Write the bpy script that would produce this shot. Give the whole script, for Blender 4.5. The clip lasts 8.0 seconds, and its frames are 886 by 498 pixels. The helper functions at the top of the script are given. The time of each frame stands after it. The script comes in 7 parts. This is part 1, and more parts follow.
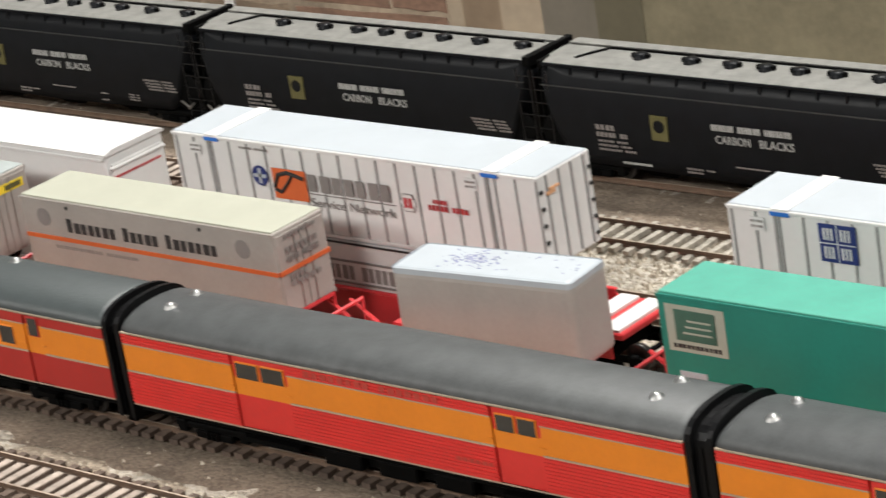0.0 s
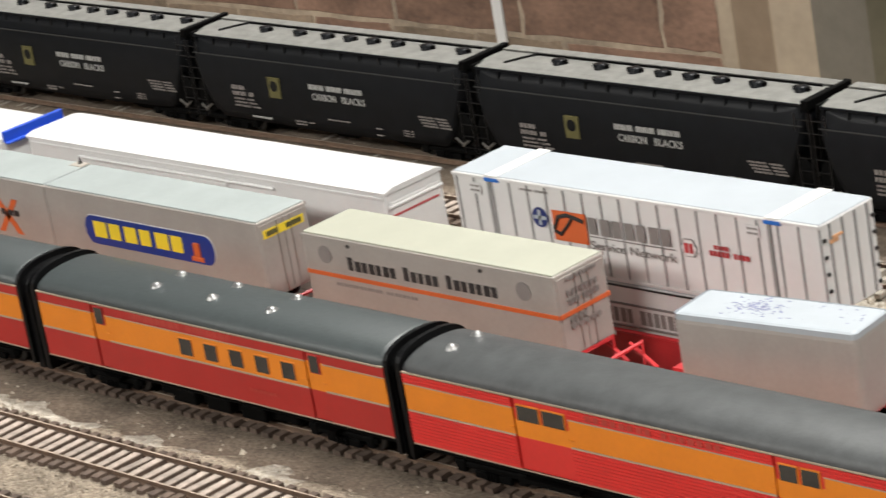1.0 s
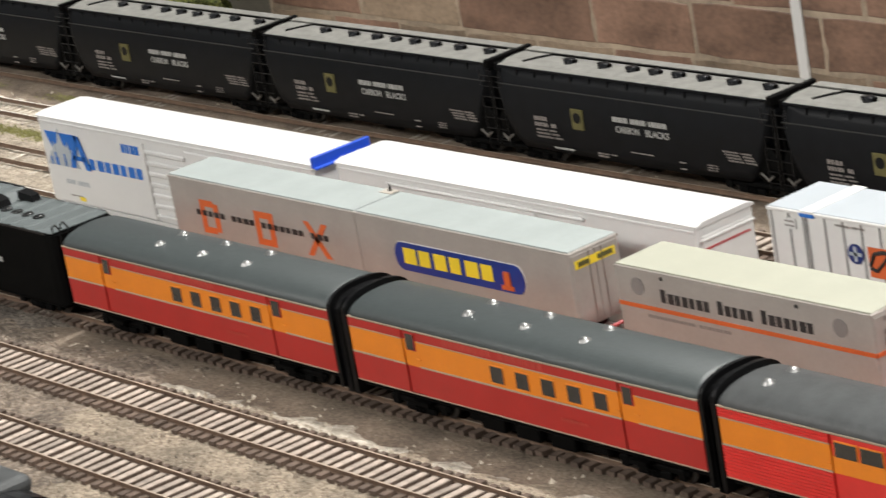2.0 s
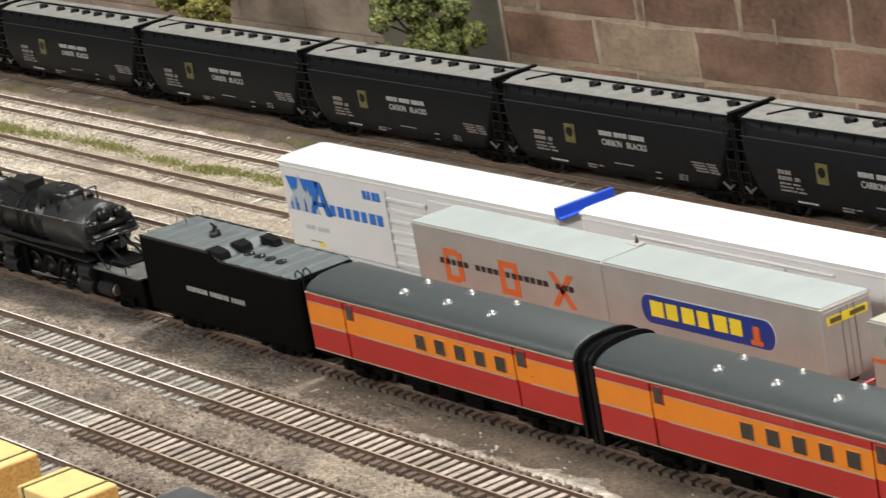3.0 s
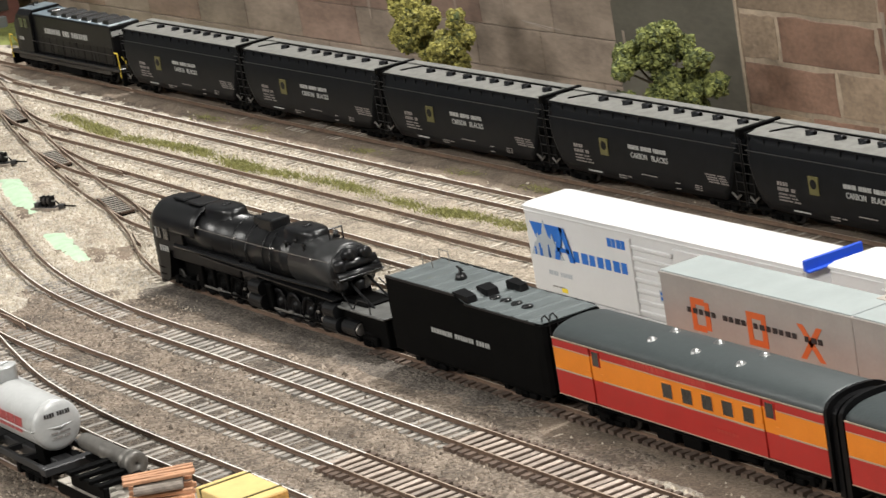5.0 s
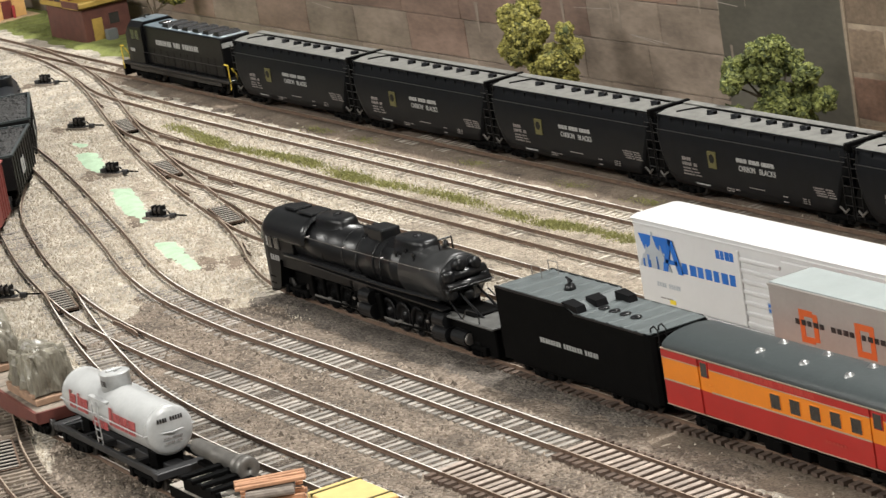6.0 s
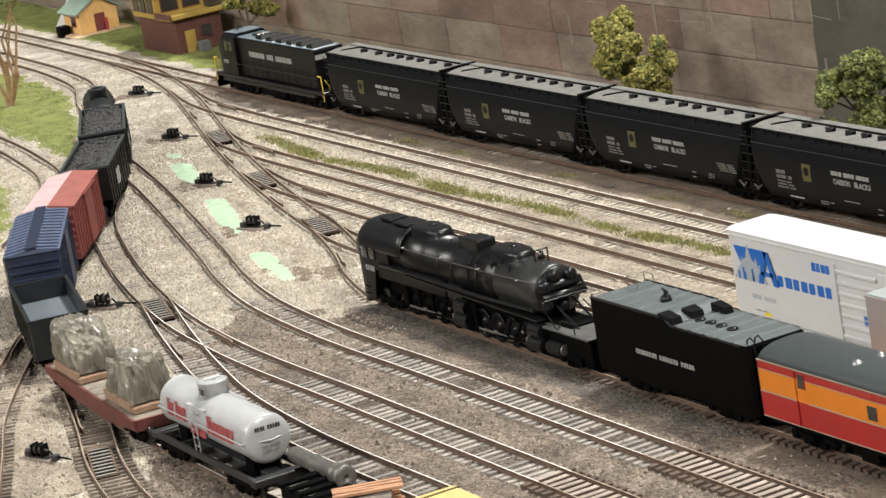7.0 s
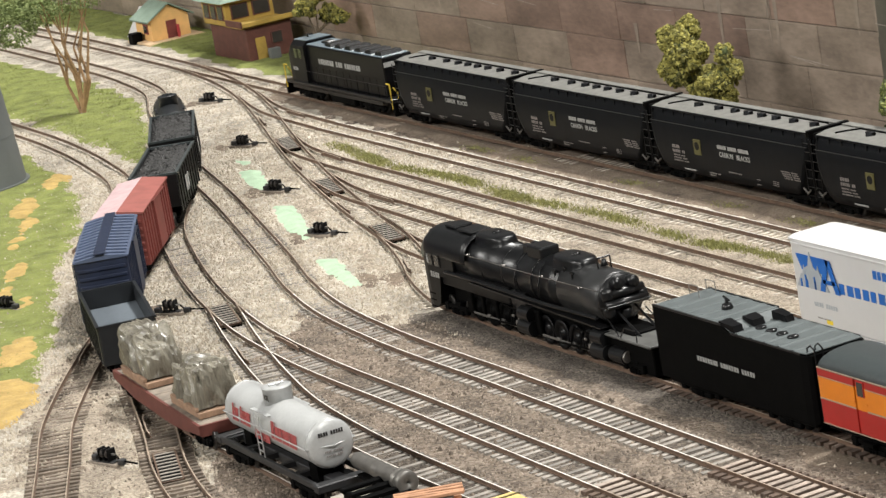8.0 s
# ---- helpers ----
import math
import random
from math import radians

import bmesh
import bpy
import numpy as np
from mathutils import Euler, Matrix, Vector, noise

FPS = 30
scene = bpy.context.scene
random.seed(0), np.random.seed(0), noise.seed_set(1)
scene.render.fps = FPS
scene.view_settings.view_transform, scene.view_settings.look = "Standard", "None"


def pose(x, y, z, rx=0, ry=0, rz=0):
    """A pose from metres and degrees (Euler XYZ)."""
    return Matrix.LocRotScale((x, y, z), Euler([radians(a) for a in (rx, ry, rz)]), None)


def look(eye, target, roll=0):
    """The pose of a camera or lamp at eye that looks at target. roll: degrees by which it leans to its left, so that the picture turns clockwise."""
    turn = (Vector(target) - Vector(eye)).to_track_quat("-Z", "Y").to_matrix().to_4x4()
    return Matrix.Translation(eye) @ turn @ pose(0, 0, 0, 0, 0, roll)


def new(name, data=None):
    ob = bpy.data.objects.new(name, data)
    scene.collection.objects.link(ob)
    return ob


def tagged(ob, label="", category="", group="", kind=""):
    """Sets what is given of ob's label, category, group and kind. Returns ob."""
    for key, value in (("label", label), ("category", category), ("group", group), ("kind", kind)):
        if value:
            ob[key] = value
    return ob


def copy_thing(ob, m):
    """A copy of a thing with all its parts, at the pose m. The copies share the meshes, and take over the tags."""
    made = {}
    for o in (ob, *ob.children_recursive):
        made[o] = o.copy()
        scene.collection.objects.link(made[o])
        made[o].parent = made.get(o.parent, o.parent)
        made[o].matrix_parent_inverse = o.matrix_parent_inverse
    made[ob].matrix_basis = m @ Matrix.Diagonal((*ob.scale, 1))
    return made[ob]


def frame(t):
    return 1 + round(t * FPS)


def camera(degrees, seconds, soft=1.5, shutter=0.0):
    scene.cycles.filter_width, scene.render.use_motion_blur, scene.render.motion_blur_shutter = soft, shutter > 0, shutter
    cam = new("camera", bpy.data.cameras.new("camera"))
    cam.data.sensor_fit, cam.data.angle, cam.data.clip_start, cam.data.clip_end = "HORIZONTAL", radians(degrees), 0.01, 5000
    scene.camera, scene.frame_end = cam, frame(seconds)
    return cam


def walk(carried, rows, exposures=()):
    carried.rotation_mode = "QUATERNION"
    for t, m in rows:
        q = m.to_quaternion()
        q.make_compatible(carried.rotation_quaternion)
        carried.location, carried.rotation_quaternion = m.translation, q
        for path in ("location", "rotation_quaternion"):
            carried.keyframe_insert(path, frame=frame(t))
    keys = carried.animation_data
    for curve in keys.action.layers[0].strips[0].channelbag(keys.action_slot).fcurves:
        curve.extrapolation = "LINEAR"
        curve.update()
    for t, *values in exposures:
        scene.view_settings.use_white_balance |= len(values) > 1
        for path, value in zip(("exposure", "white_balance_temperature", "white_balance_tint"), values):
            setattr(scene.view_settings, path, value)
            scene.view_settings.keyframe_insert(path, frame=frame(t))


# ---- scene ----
cam = camera(16.62, 8.0, 1.4, 0.3)
ROWS = [
    (0.0, 0.7311, -0.6492, 0.4174, 69.423, 8.925, 40.272),
    (0.5, 0.7273, -0.6578, 0.4245, 70.000, 9.224, 42.557),
    (1.0, 0.7218, -0.6593, 0.4282, 70.580, 9.508, 44.898),
    (1.5, 0.7146, -0.6664, 0.4275, 71.270, 9.806, 47.474),
    (2.0, 0.7084, -0.6786, 0.4318, 72.069, 9.732, 49.897),
    (3.3, 0.6907, -0.6972, 0.4358, 73.963, 9.680, 54.725),
    (3.5, 0.6912, -0.7024, 0.4398, 74.110, 9.538, 55.113),
    (4.0, 0.6865, -0.6989, 0.4403, 74.497, 9.504, 56.144),
    (4.5, 0.6864, -0.7038, 0.4401, 74.867, 9.368, 57.096),
    (6.0, 0.6968, -0.7216, 0.4414, 75.838, 9.285, 60.079),
    (6.5, 0.6992, -0.7237, 0.4416, 76.098, 9.332, 60.927),
    (7.0, 0.6992, -0.7308, 0.4424, 76.365, 9.366, 61.688),
    (7.5, 0.7057, -0.7323, 0.4447, 76.528, 9.472, 62.393),
    (8.0, 0.7121, -0.7300, 0.4451, 76.700, 9.551, 63.125),
]
walk(cam, [(t, pose(x, y, z, rx, ry, rz)) for t, x, y, z, rx, ry, rz in ROWS], [(0.0, 0.0), (8.0, 0.0)])
# ---- light: unseen hall panels; the first inferred from shadows, three added as fill ----
world = bpy.data.worlds.new("room_air")
scene.world = world
world.use_nodes = True
world.node_tree.nodes["Background"].inputs[0].default_value = (0.9, 0.95, 1.0, 1)
world.node_tree.nodes["Background"].inputs[1].default_value = 0.008
CEIL = 6.2
# place, aim, width, depth, watts
PANELS = [((-0.9, 2.62, CEIL - 0.08), (-0.9, 0.1, 0.0), 0.9, 0.5, 690.0), ((-3.0, -4.2, 2.9), (-1.1, 0.0, 0.0), 1.8, 0.7, 128.0),
          ((0.9, -4.2, 2.9), (-0.5, 0.0, 0.0), 1.8, 0.7, 100.0), ((4.6, 0.4, 5.2), (-0.3, 0.1, 0.0), 1.4, 0.9, 350.0)]
for at, aim, pw, pd, watts in PANELS:
    lamp = bpy.data.lights.new("hall_lamp", "AREA")
    lamp.shape, lamp.size, lamp.size_y, lamp.energy, lamp.color = "RECTANGLE", pw, pd, watts, (1.0, 0.982, 0.94)
    new("hall_lamp", lamp).matrix_world = look(at, aim)
# ---- materials ----
def mat(name, color, rough=0.5, metal=0.0, vary=0.12, scale=60.0, bump=0.0, bump_scale=400.0, color2=None, spec=0.5, each=0.0, stretch=None, world=False):
    """A surface with variation at two scales, grain relief and, for repeats, a shift of its own for each piece."""
    m = bpy.data.materials.new(name)
    m.use_nodes = True
    nt = m.node_tree
    n, l = nt.nodes, nt.links
    b = n["Principled BSDF"]
    b.inputs["Roughness"].default_value, b.inputs["Metallic"].default_value = rough, metal
    b.inputs["Specular IOR Level"].default_value = spec
    co = n.new("ShaderNodeTexCoord")
    big, fine = n.new("ShaderNodeTexNoise"), n.new("ShaderNodeTexNoise")
    big.inputs["Scale"].default_value, big.inputs["Detail"].default_value = scale, 4
    fine.inputs["Scale"].default_value, fine.inputs["Detail"].default_value = scale * 9, 3
    src = n.new("ShaderNodeNewGeometry").outputs["Position"] if world else co.outputs["Object"]
    if stretch:
        mp = n.new("ShaderNodeMapping")
        mp.inputs["Scale"].default_value = stretch
        l.new(src, mp.inputs["Vector"])
        src = mp.outputs[0]
    l.new(src, big.inputs["Vector"])
    l.new(src, fine.inputs["Vector"])
    add = n.new("ShaderNodeMath")
    add.operation = "MULTIPLY_ADD"
    add.inputs[1].default_value = 0.35
    l.new(fine.outputs["Fac"], add.inputs[0])
    half = n.new("ShaderNodeMath")
    half.operation = "MULTIPLY"
    half.inputs[1].default_value = 0.65
    l.new(big.outputs["Fac"], half.inputs[0])
    l.new(half.outputs[0], add.inputs[2])
    ramp = n.new("ShaderNodeValToRGB")
    c1 = tuple(max(0.0, c * (1 - vary)) for c in color)
    c2 = color2 or tuple(min(1.0, c * (1 + vary)) for c in color)
    ramp.color_ramp.elements[0].position, ramp.color_ramp.elements[0].color = 0.34, (*c1, 1)
    ramp.color_ramp.elements[1].position, ramp.color_ramp.elements[1].color = 0.66, (*c2, 1)
    l.new(add.outputs[0], ramp.inputs[0])
    out = ramp.outputs[0]
    if each:
        info = n.new("ShaderNodeObjectInfo")
        rng = n.new("ShaderNodeMapRange")
        rng.inputs[3].default_value, rng.inputs[4].default_value = 1 - each, 1 + each
        l.new(info.outputs["Random"], rng.inputs[0])
        hsv = n.new("ShaderNodeHueSaturation")
        l.new(rng.outputs[0], hsv.inputs["Value"])
        l.new(out, hsv.inputs["Color"])
        out = hsv.outputs[0]
    l.new(out, b.inputs["Base Color"])
    rr = n.new("ShaderNodeMapRange")
    rr.inputs[3].default_value, rr.inputs[4].default_value = max(0.03, rough - 0.08), min(1.0, rough + 0.1)
    l.new(fine.outputs["Fac"], rr.inputs[0])
    l.new(rr.outputs[0], b.inputs["Roughness"])
    if bump:
        bn = n.new("ShaderNodeTexNoise")
        bn.inputs["Scale"].default_value, bn.inputs["Detail"].default_value = bump_scale, 4
        l.new(co.outputs["Object"], bn.inputs["Vector"])
        bp = n.new("ShaderNodeBump")
        bp.inputs["Strength"].default_value, bp.inputs["Distance"].default_value = bump, 0.002
        l.new(bn.outputs["Fac"], bp.inputs["Height"])
        l.new(bp.outputs[0], b.inputs["Normal"])
    return m


M = dict(
    ballast=mat("ballast", (0.315, 0.275, 0.225), 0.9, vary=0.45, scale=45, bump=1.0, bump_scale=900),
    stone=mat("ballast_stone", (0.42, 0.37, 0.30), 0.9, vary=0.35, scale=500),
    brown_stone=mat("brown_ballast_stone", (0.25, 0.22, 0.183), 0.92, vary=0.35, scale=500),
    # serves dirt stains and also strips that carry the trains' shadow as colour
    dirt=mat("brown_dirt_and_shade", (0.19, 0.145, 0.11), 0.95, vary=0.3, scale=120, bump=0.7, bump_scale=900),
    brown_ballast=mat("brown_ballast", (0.27, 0.236, 0.195), 0.92, vary=0.4, scale=90),
    cinder=mat("dirt_with_shadow", (0.12, 0.098, 0.080), 0.95, vary=0.3, scale=120),
    soil=mat("dark_soil", (0.135, 0.105, 0.082), 0.95, vary=0.3, scale=120),
    sand=mat("sandy_ground", (0.39, 0.325, 0.235), 0.95, vary=0.3, scale=90),
    front_sand=mat("front_sandy_ground", (0.225, 0.187, 0.137), 0.95, vary=0.3, scale=90),
    roof_grey=mat("baggage_roof", (0.052, 0.055, 0.056), 0.52, vary=0.25, scale=120, bump=0.05, bump_scale=700),
    smokebox=mat("smokebox_graphite", (0.021, 0.0214, 0.0215), 0.36, vary=0.35, scale=200),
    tie=mat("tie_wood", (0.092, 0.058, 0.042), 0.85, vary=0.35, scale=300, each=0.3),
    tie_buried=mat("tie_buried", (0.36, 0.322, 0.27), 0.9, vary=0.4, scale=300, each=0.25),
    dark_ballast=mat("dark_ballast", (0.145, 0.125, 0.105), 0.92, vary=0.4, scale=90, bump=0.9, bump_scale=900),
    rod_steel=mat("rod_steel", (0.17, 0.16, 0.148), 0.38, 0.5, vary=0.2),
    ink_faint=mat("ink_faded_gold", (0.40, 0.045, 0.032), 0.5, vary=0.1),
    tie_mid=mat("tie_faded", (0.24, 0.218, 0.192), 0.85, vary=0.3, scale=300, each=0.3),
    tie_grey=mat("tie_weathered", (0.285, 0.235, 0.197), 0.85, vary=0.3, scale=300, each=0.25),
    rail=mat("rail_steel", (0.115, 0.072, 0.048), 0.6, 0.0, vary=0.3, scale=200),
    # near-white diffuse colour stands for the shine on polished heads
    rail_sheen=mat("rail_painted_sheen", (0.74, 0.70, 0.635), 0.33, 0.05, vary=0.15, scale=100),
    rail_worn=mat("rail_worn_top", (0.33, 0.265, 0.205), 0.5, 0.1, vary=0.35, scale=120, world=True),
    grass=mat("turf", (0.20, 0.225, 0.06), 0.95, vary=0.35, scale=60, bump=0.9, bump_scale=1200),
    yellow_turf=mat("yellow_turf", (0.48, 0.33, 0.115), 0.95, vary=0.25, scale=100, bump=0.9, bump_scale=1200),
    tie_dark=mat("tie_dark_brown", (0.085, 0.058, 0.043), 0.85, vary=0.35, scale=300, each=0.25),
    tie_brown=mat("tie_brown", (0.15, 0.120, 0.094), 0.85, vary=0.3, scale=300, each=0.35),
    sill_black=mat("sill_black", (0.020, 0.020, 0.021), 0.5, vary=0.3, scale=150),
    mint=mat("mint_paint", (0.35, 0.47, 0.33), 0.85, vary=0.14, scale=120, bump=0.25, bump_scale=900),
    black=mat("black_paint", (0.0055, 0.0057, 0.0062), 0.31, vary=0.3, scale=120, spec=0.40),
    black_satin=mat("black_satin_paint", (0.0042, 0.0042, 0.0046), 0.38, vary=0.3, scale=120, spec=0.15),
    black_matt=mat("black_plastic", (0.0025, 0.0025, 0.0025), 0.6, vary=0.3, scale=120, spec=0.04),
    hopper=mat("hopper_black", (0.0045, 0.0052, 0.0066), 0.40, vary=0.3, scale=120, spec=0.13),
    hopper_roof=mat("hopper_roof_dusty", (0.15, 0.148, 0.136), 0.6, vary=0.25, scale=150),
    roof=mat("coach_roof", (0.038, 0.046, 0.047), 0.47, vary=0.10, scale=260, bump=0.10, bump_scale=900),
    red=mat("daylight_red", (0.58, 0.030, 0.025), 0.42, vary=0.08, scale=60),
    dark_red=mat("daylight_deep_red", (0.37, 0.020, 0.016), 0.42, vary=0.08, scale=60),
    orange=mat("daylight_orange", (0.67, 0.200, 0.012), 0.42, vary=0.06, scale=60),
    silver_line=mat("pale_stripe", (0.36, 0.28, 0.21), 0.4, vary=0.06),
    white=mat("white_plastic", (0.60, 0.595, 0.59), 0.35, vary=0.03, scale=40),
    white_warm=mat("white_container", (0.62, 0.61, 0.60), 0.45, vary=0.04, scale=40),
    grey_box=mat("trailer_aluminium", (0.345, 0.312, 0.285), 0.42, 0.15, vary=0.08, scale=60),
    grey_roof=mat("trailer_roof", (0.295, 0.325, 0.320), 0.45, vary=0.10, scale=50),
    cream_roof=mat("trailer_roof_cream", (0.35, 0.35, 0.285), 0.5, vary=0.06, scale=50),
    cool_roof=mat("container_roof", (0.37, 0.40, 0.43), 0.45, vary=0.05, scale=50),
    green=mat("trailer_green", (0.013, 0.175, 0.132), 0.45, vary=0.10, scale=60),
    green_roof=mat("trailer_green_roof", (0.055, 0.28, 0.21), 0.5, vary=0.12, scale=60),
    spine=mat("spine_red", (0.50, 0.025, 0.03), 0.4, vary=0.12, scale=80),
    blue=mat("sign_blue", (0.012, 0.07, 0.50), 0.45, vary=0.08),
    ink_blue=mat("ink_blue", (0.012, 0.125, 0.47), 0.5, vary=0.05),
    navy=mat("ink_navy", (0.012, 0.025, 0.13), 0.5, vary=0.1),
    ink=mat("ink_black", (0.022, 0.020, 0.020), 0.5, vary=0.1),
    groove=mat("groove_shade_grey", (0.24, 0.235, 0.23), 0.5, vary=0.1),
    ink_grey=mat("ink_grey", (0.20, 0.18, 0.17), 0.5, vary=0.1),
    ink_white=mat("ink_white", (0.60, 0.60, 0.58), 0.5, vary=0.08),
    ink_red=mat("ink_red", (0.40, 0.045, 0.05), 0.5, vary=0.08),
    ink_maroon=mat("ink_faded_maroon", (0.30, 0.055, 0.055), 0.55, vary=0.3, scale=300),
    ink_orange=mat("ink_orange", (0.54, 0.105, 0.025), 0.5, vary=0.08),
    rust=mat("rust_smear", (0.62, 0.33, 0.17), 0.7, vary=0.3, scale=400),
    green_dark=mat("sign_dark_green", (0.045, 0.105, 0.075), 0.5, vary=0.15),
    scuff_blue=mat("scuff_violet", (0.17, 0.175, 0.30), 0.6, vary=0.3, scale=300),
    ink_yellow=mat("ink_yellow", (0.78, 0.58, 0.03), 0.5, vary=0.08),
    ink_dim=mat("ink_dull_white", (0.30, 0.30, 0.29), 0.5, vary=0.2, scale=300),
    hopper_edge=mat("hopper_edge", (0.03, 0.03, 0.029), 0.5, vary=0.2),
    ink_olive=mat("ink_olive", (0.09, 0.08, 0.024), 0.55, vary=0.15),
    glass=mat("dark_window", (0.035, 0.033, 0.030), 0.12, vary=0.2, scale=100),
    chrome=mat("chrome", (0.30, 0.30, 0.295), 0.38, 0.85, vary=0.05),
    wheel_steel=mat("wheel_dark_steel", (0.05, 0.047, 0.044), 0.4, 0.6, vary=0.3),
    drip=mat("wall_pale_streak", (0.285, 0.235, 0.19), 0.35, vary=0.2, scale=60),
    sign_navy=mat("sign_navy", (0.010, 0.035, 0.21), 0.4, vary=0.15, scale=200),
    diesel_top=mat("diesel_roof_sheen", (0.135, 0.17, 0.195), 0.35, vary=0.25, scale=160),
    tender_deck=mat("tender_deck_sheen_grey", (0.092, 0.106, 0.107), 0.42, vary=0.15, scale=120),
    deck_grey=mat("pilot_deck_grey", (0.085, 0.085, 0.08), 0.5, vary=0.3, scale=200),
    steel=mat("bare_steel", (0.32, 0.30, 0.28), 0.35, 0.8, vary=0.2),
    boxcar_red=mat("boxcar_red", (0.17, 0.038, 0.03), 0.6, vary=0.2, scale=120),
    boxcar_pink=mat("boxcar_roof_lit_pink", (0.47, 0.335, 0.34), 0.7, vary=0.15, scale=100),
    boxcar_blue=mat("boxcar_blue", (0.014, 0.021, 0.046), 0.45, vary=0.2, scale=120),
    boxcar_blue_roof=mat("boxcar_blue_roof", (0.075, 0.098, 0.16), 0.55, vary=0.15, scale=120),
    gondola=mat("gondola_grey", (0.0085, 0.010, 0.012), 0.45, vary=0.15, scale=100),
    gondola_floor=mat("gondola_floor", (0.13, 0.15, 0.17), 0.4, vary=0.08, scale=60),
    coal=mat("coal", (0.035, 0.034, 0.033), 0.55, vary=0.4, scale=400, bump=0.6),
    flat_red=mat("flatcar_red", (0.115, 0.032, 0.024), 0.65, vary=0.2, scale=120),
    coil_brown=mat("coil_winding", (0.030, 0.024, 0.020), 0.55, vary=0.4, scale=500),
    skid=mat("skid_timber", (0.27, 0.17, 0.11), 0.8, vary=0.25, scale=200),
    deck_brown=mat("deck_worn_brown", (0.205, 0.172, 0.138), 0.8, vary=0.35, scale=120),
    deck=mat("deck_boards", (0.32, 0.29, 0.25), 0.8, vary=0.2, scale=120),
    crate=mat("wrapped_load", (0.10, 0.086, 0.064), 0.3, vary=0.5, scale=110, bump=0.2, bump_scale=220, color2=(0.26, 0.24, 0.19), stretch=(1, 1, 0.22)),
    tank=mat("tank_silver", (0.40, 0.405, 0.40), 0.34, 0.1, vary=0.12, scale=60),
    lumber=mat("lumber_yellow", (0.55, 0.395, 0.155), 0.7, vary=0.1, scale=150),
    lumber_end=mat("lumber_end_grain", (0.50, 0.275, 0.075), 0.75, vary=0.35, scale=700),
    plank=mat("plank_orange", (0.50, 0.265, 0.15), 0.7, vary=0.25, scale=150, each=0.25),
    log=mat("log_bark", (0.15, 0.125, 0.105), 0.85, vary=0.3, scale=200, each=0.3),
    pipe=mat("pipe_iron", (0.14, 0.132, 0.12), 0.45, 0.5, vary=0.25, scale=120),
    silo=mat("silo_grey", (0.11, 0.118, 0.116), 0.6, vary=0.1, scale=40),
    bark=mat("tree_bark", (0.33, 0.205, 0.105), 0.85, vary=0.35, scale=200, bump=0.5),
    bark_dark=mat("tree_bark_dark", (0.10, 0.075, 0.05), 0.9, vary=0.3, scale=200),
    leaf=mat("foliage", (0.22, 0.27, 0.055), 0.8, vary=0.35, scale=200),
    leaf_mid=mat("foliage_mid", (0.17, 0.21, 0.05), 0.8, vary=0.35, scale=200),
    leaf_dark=mat("foliage_dark", (0.10, 0.155, 0.045), 0.8, vary=0.4, scale=200),
    weed=mat("weeds", (0.28, 0.30, 0.09), 0.85, vary=0.3, scale=200),
    boxcar_slope=mat("boxcar_roof_shade_red", (0.27, 0.085, 0.07), 0.65, vary=0.18, scale=100),
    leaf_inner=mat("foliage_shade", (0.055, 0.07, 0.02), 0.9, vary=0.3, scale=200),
    leaf_light=mat("foliage_soft", (0.23, 0.29, 0.11), 0.85, vary=0.3, scale=200),
    hut=mat("hut_yellow", (0.72, 0.43, 0.16), 0.7, vary=0.1, scale=100),
    hut_roof=mat("hut_roof_green", (0.18, 0.24, 0.19), 0.75, vary=0.15, scale=100),
    base=mat("hut_base", (0.55, 0.40, 0.25), 0.8, vary=0.15),
    tower=mat("tower_brown", (0.10, 0.035, 0.025), 0.65, vary=0.25, scale=100),
    tower_trim=mat("tower_mustard", (0.36, 0.24, 0.05), 0.65, vary=0.2),
    yellow=mat("rail_yellow", (0.62, 0.45, 0.05), 0.5, vary=0.1),
    brick_a=mat("slab_brown", (0.245, 0.195, 0.155), 0.33, vary=0.38, scale=16, each=0.14, stretch=(1, 1, 2.6), world=True, bump=0.15, bump_scale=60),
    brick_b=mat("slab_red", (0.225, 0.155, 0.122), 0.33, vary=0.38, scale=16, each=0.14, stretch=(1, 1, 2.6), world=True, bump=0.15, bump_scale=60),
    brick_c=mat("brick_tan", (0.25, 0.185, 0.130), 0.45, vary=0.42, scale=26, each=0.2, stretch=(1, 1, 1.7), world=True, bump=0.3, bump_scale=160),
    brick_d=mat("brick_red", (0.215, 0.128, 0.090), 0.45, vary=0.42, scale=26, each=0.2, stretch=(1, 1, 1.7), world=True, bump=0.3, bump_scale=160),
    scratch=mat("wall_scuff", (0.34, 0.30, 0.26), 0.5, vary=0.3, scale=60),
    mortar=mat("wall_joint", (0.335, 0.265, 0.195), 0.6, vary=0.38, scale=30, world=True),
    slate=mat("wall_slate", (0.25, 0.21, 0.175), 0.28, vary=0.25, scale=14),
    tan_a=mat("column_tan", (0.26, 0.19, 0.13), 0.4, vary=0.15, scale=20),
    tan_pale=mat("column_beige", (0.40, 0.32, 0.235), 0.45, vary=0.15, scale=20),
    slate_green=mat("wall_slate_green", (0.105, 0.098, 0.078), 0.33, vary=0.3, scale=14, stretch=(1, 1, 2.2), world=True),
    tan_b=mat("column_grey", (0.17, 0.15, 0.12), 0.4, vary=0.15, scale=20),
    olive_a=mat("panel_olive", (0.215, 0.185, 0.12), 0.5, vary=0.22, scale=30, bump=0.2, bump_scale=200),
    olive_b=mat("column_olive", (0.12, 0.105, 0.07), 0.4, vary=0.15, scale=20),
    room=mat("room_paint", (0.088, 0.092, 0.096), 0.8, vary=0.05, scale=3),
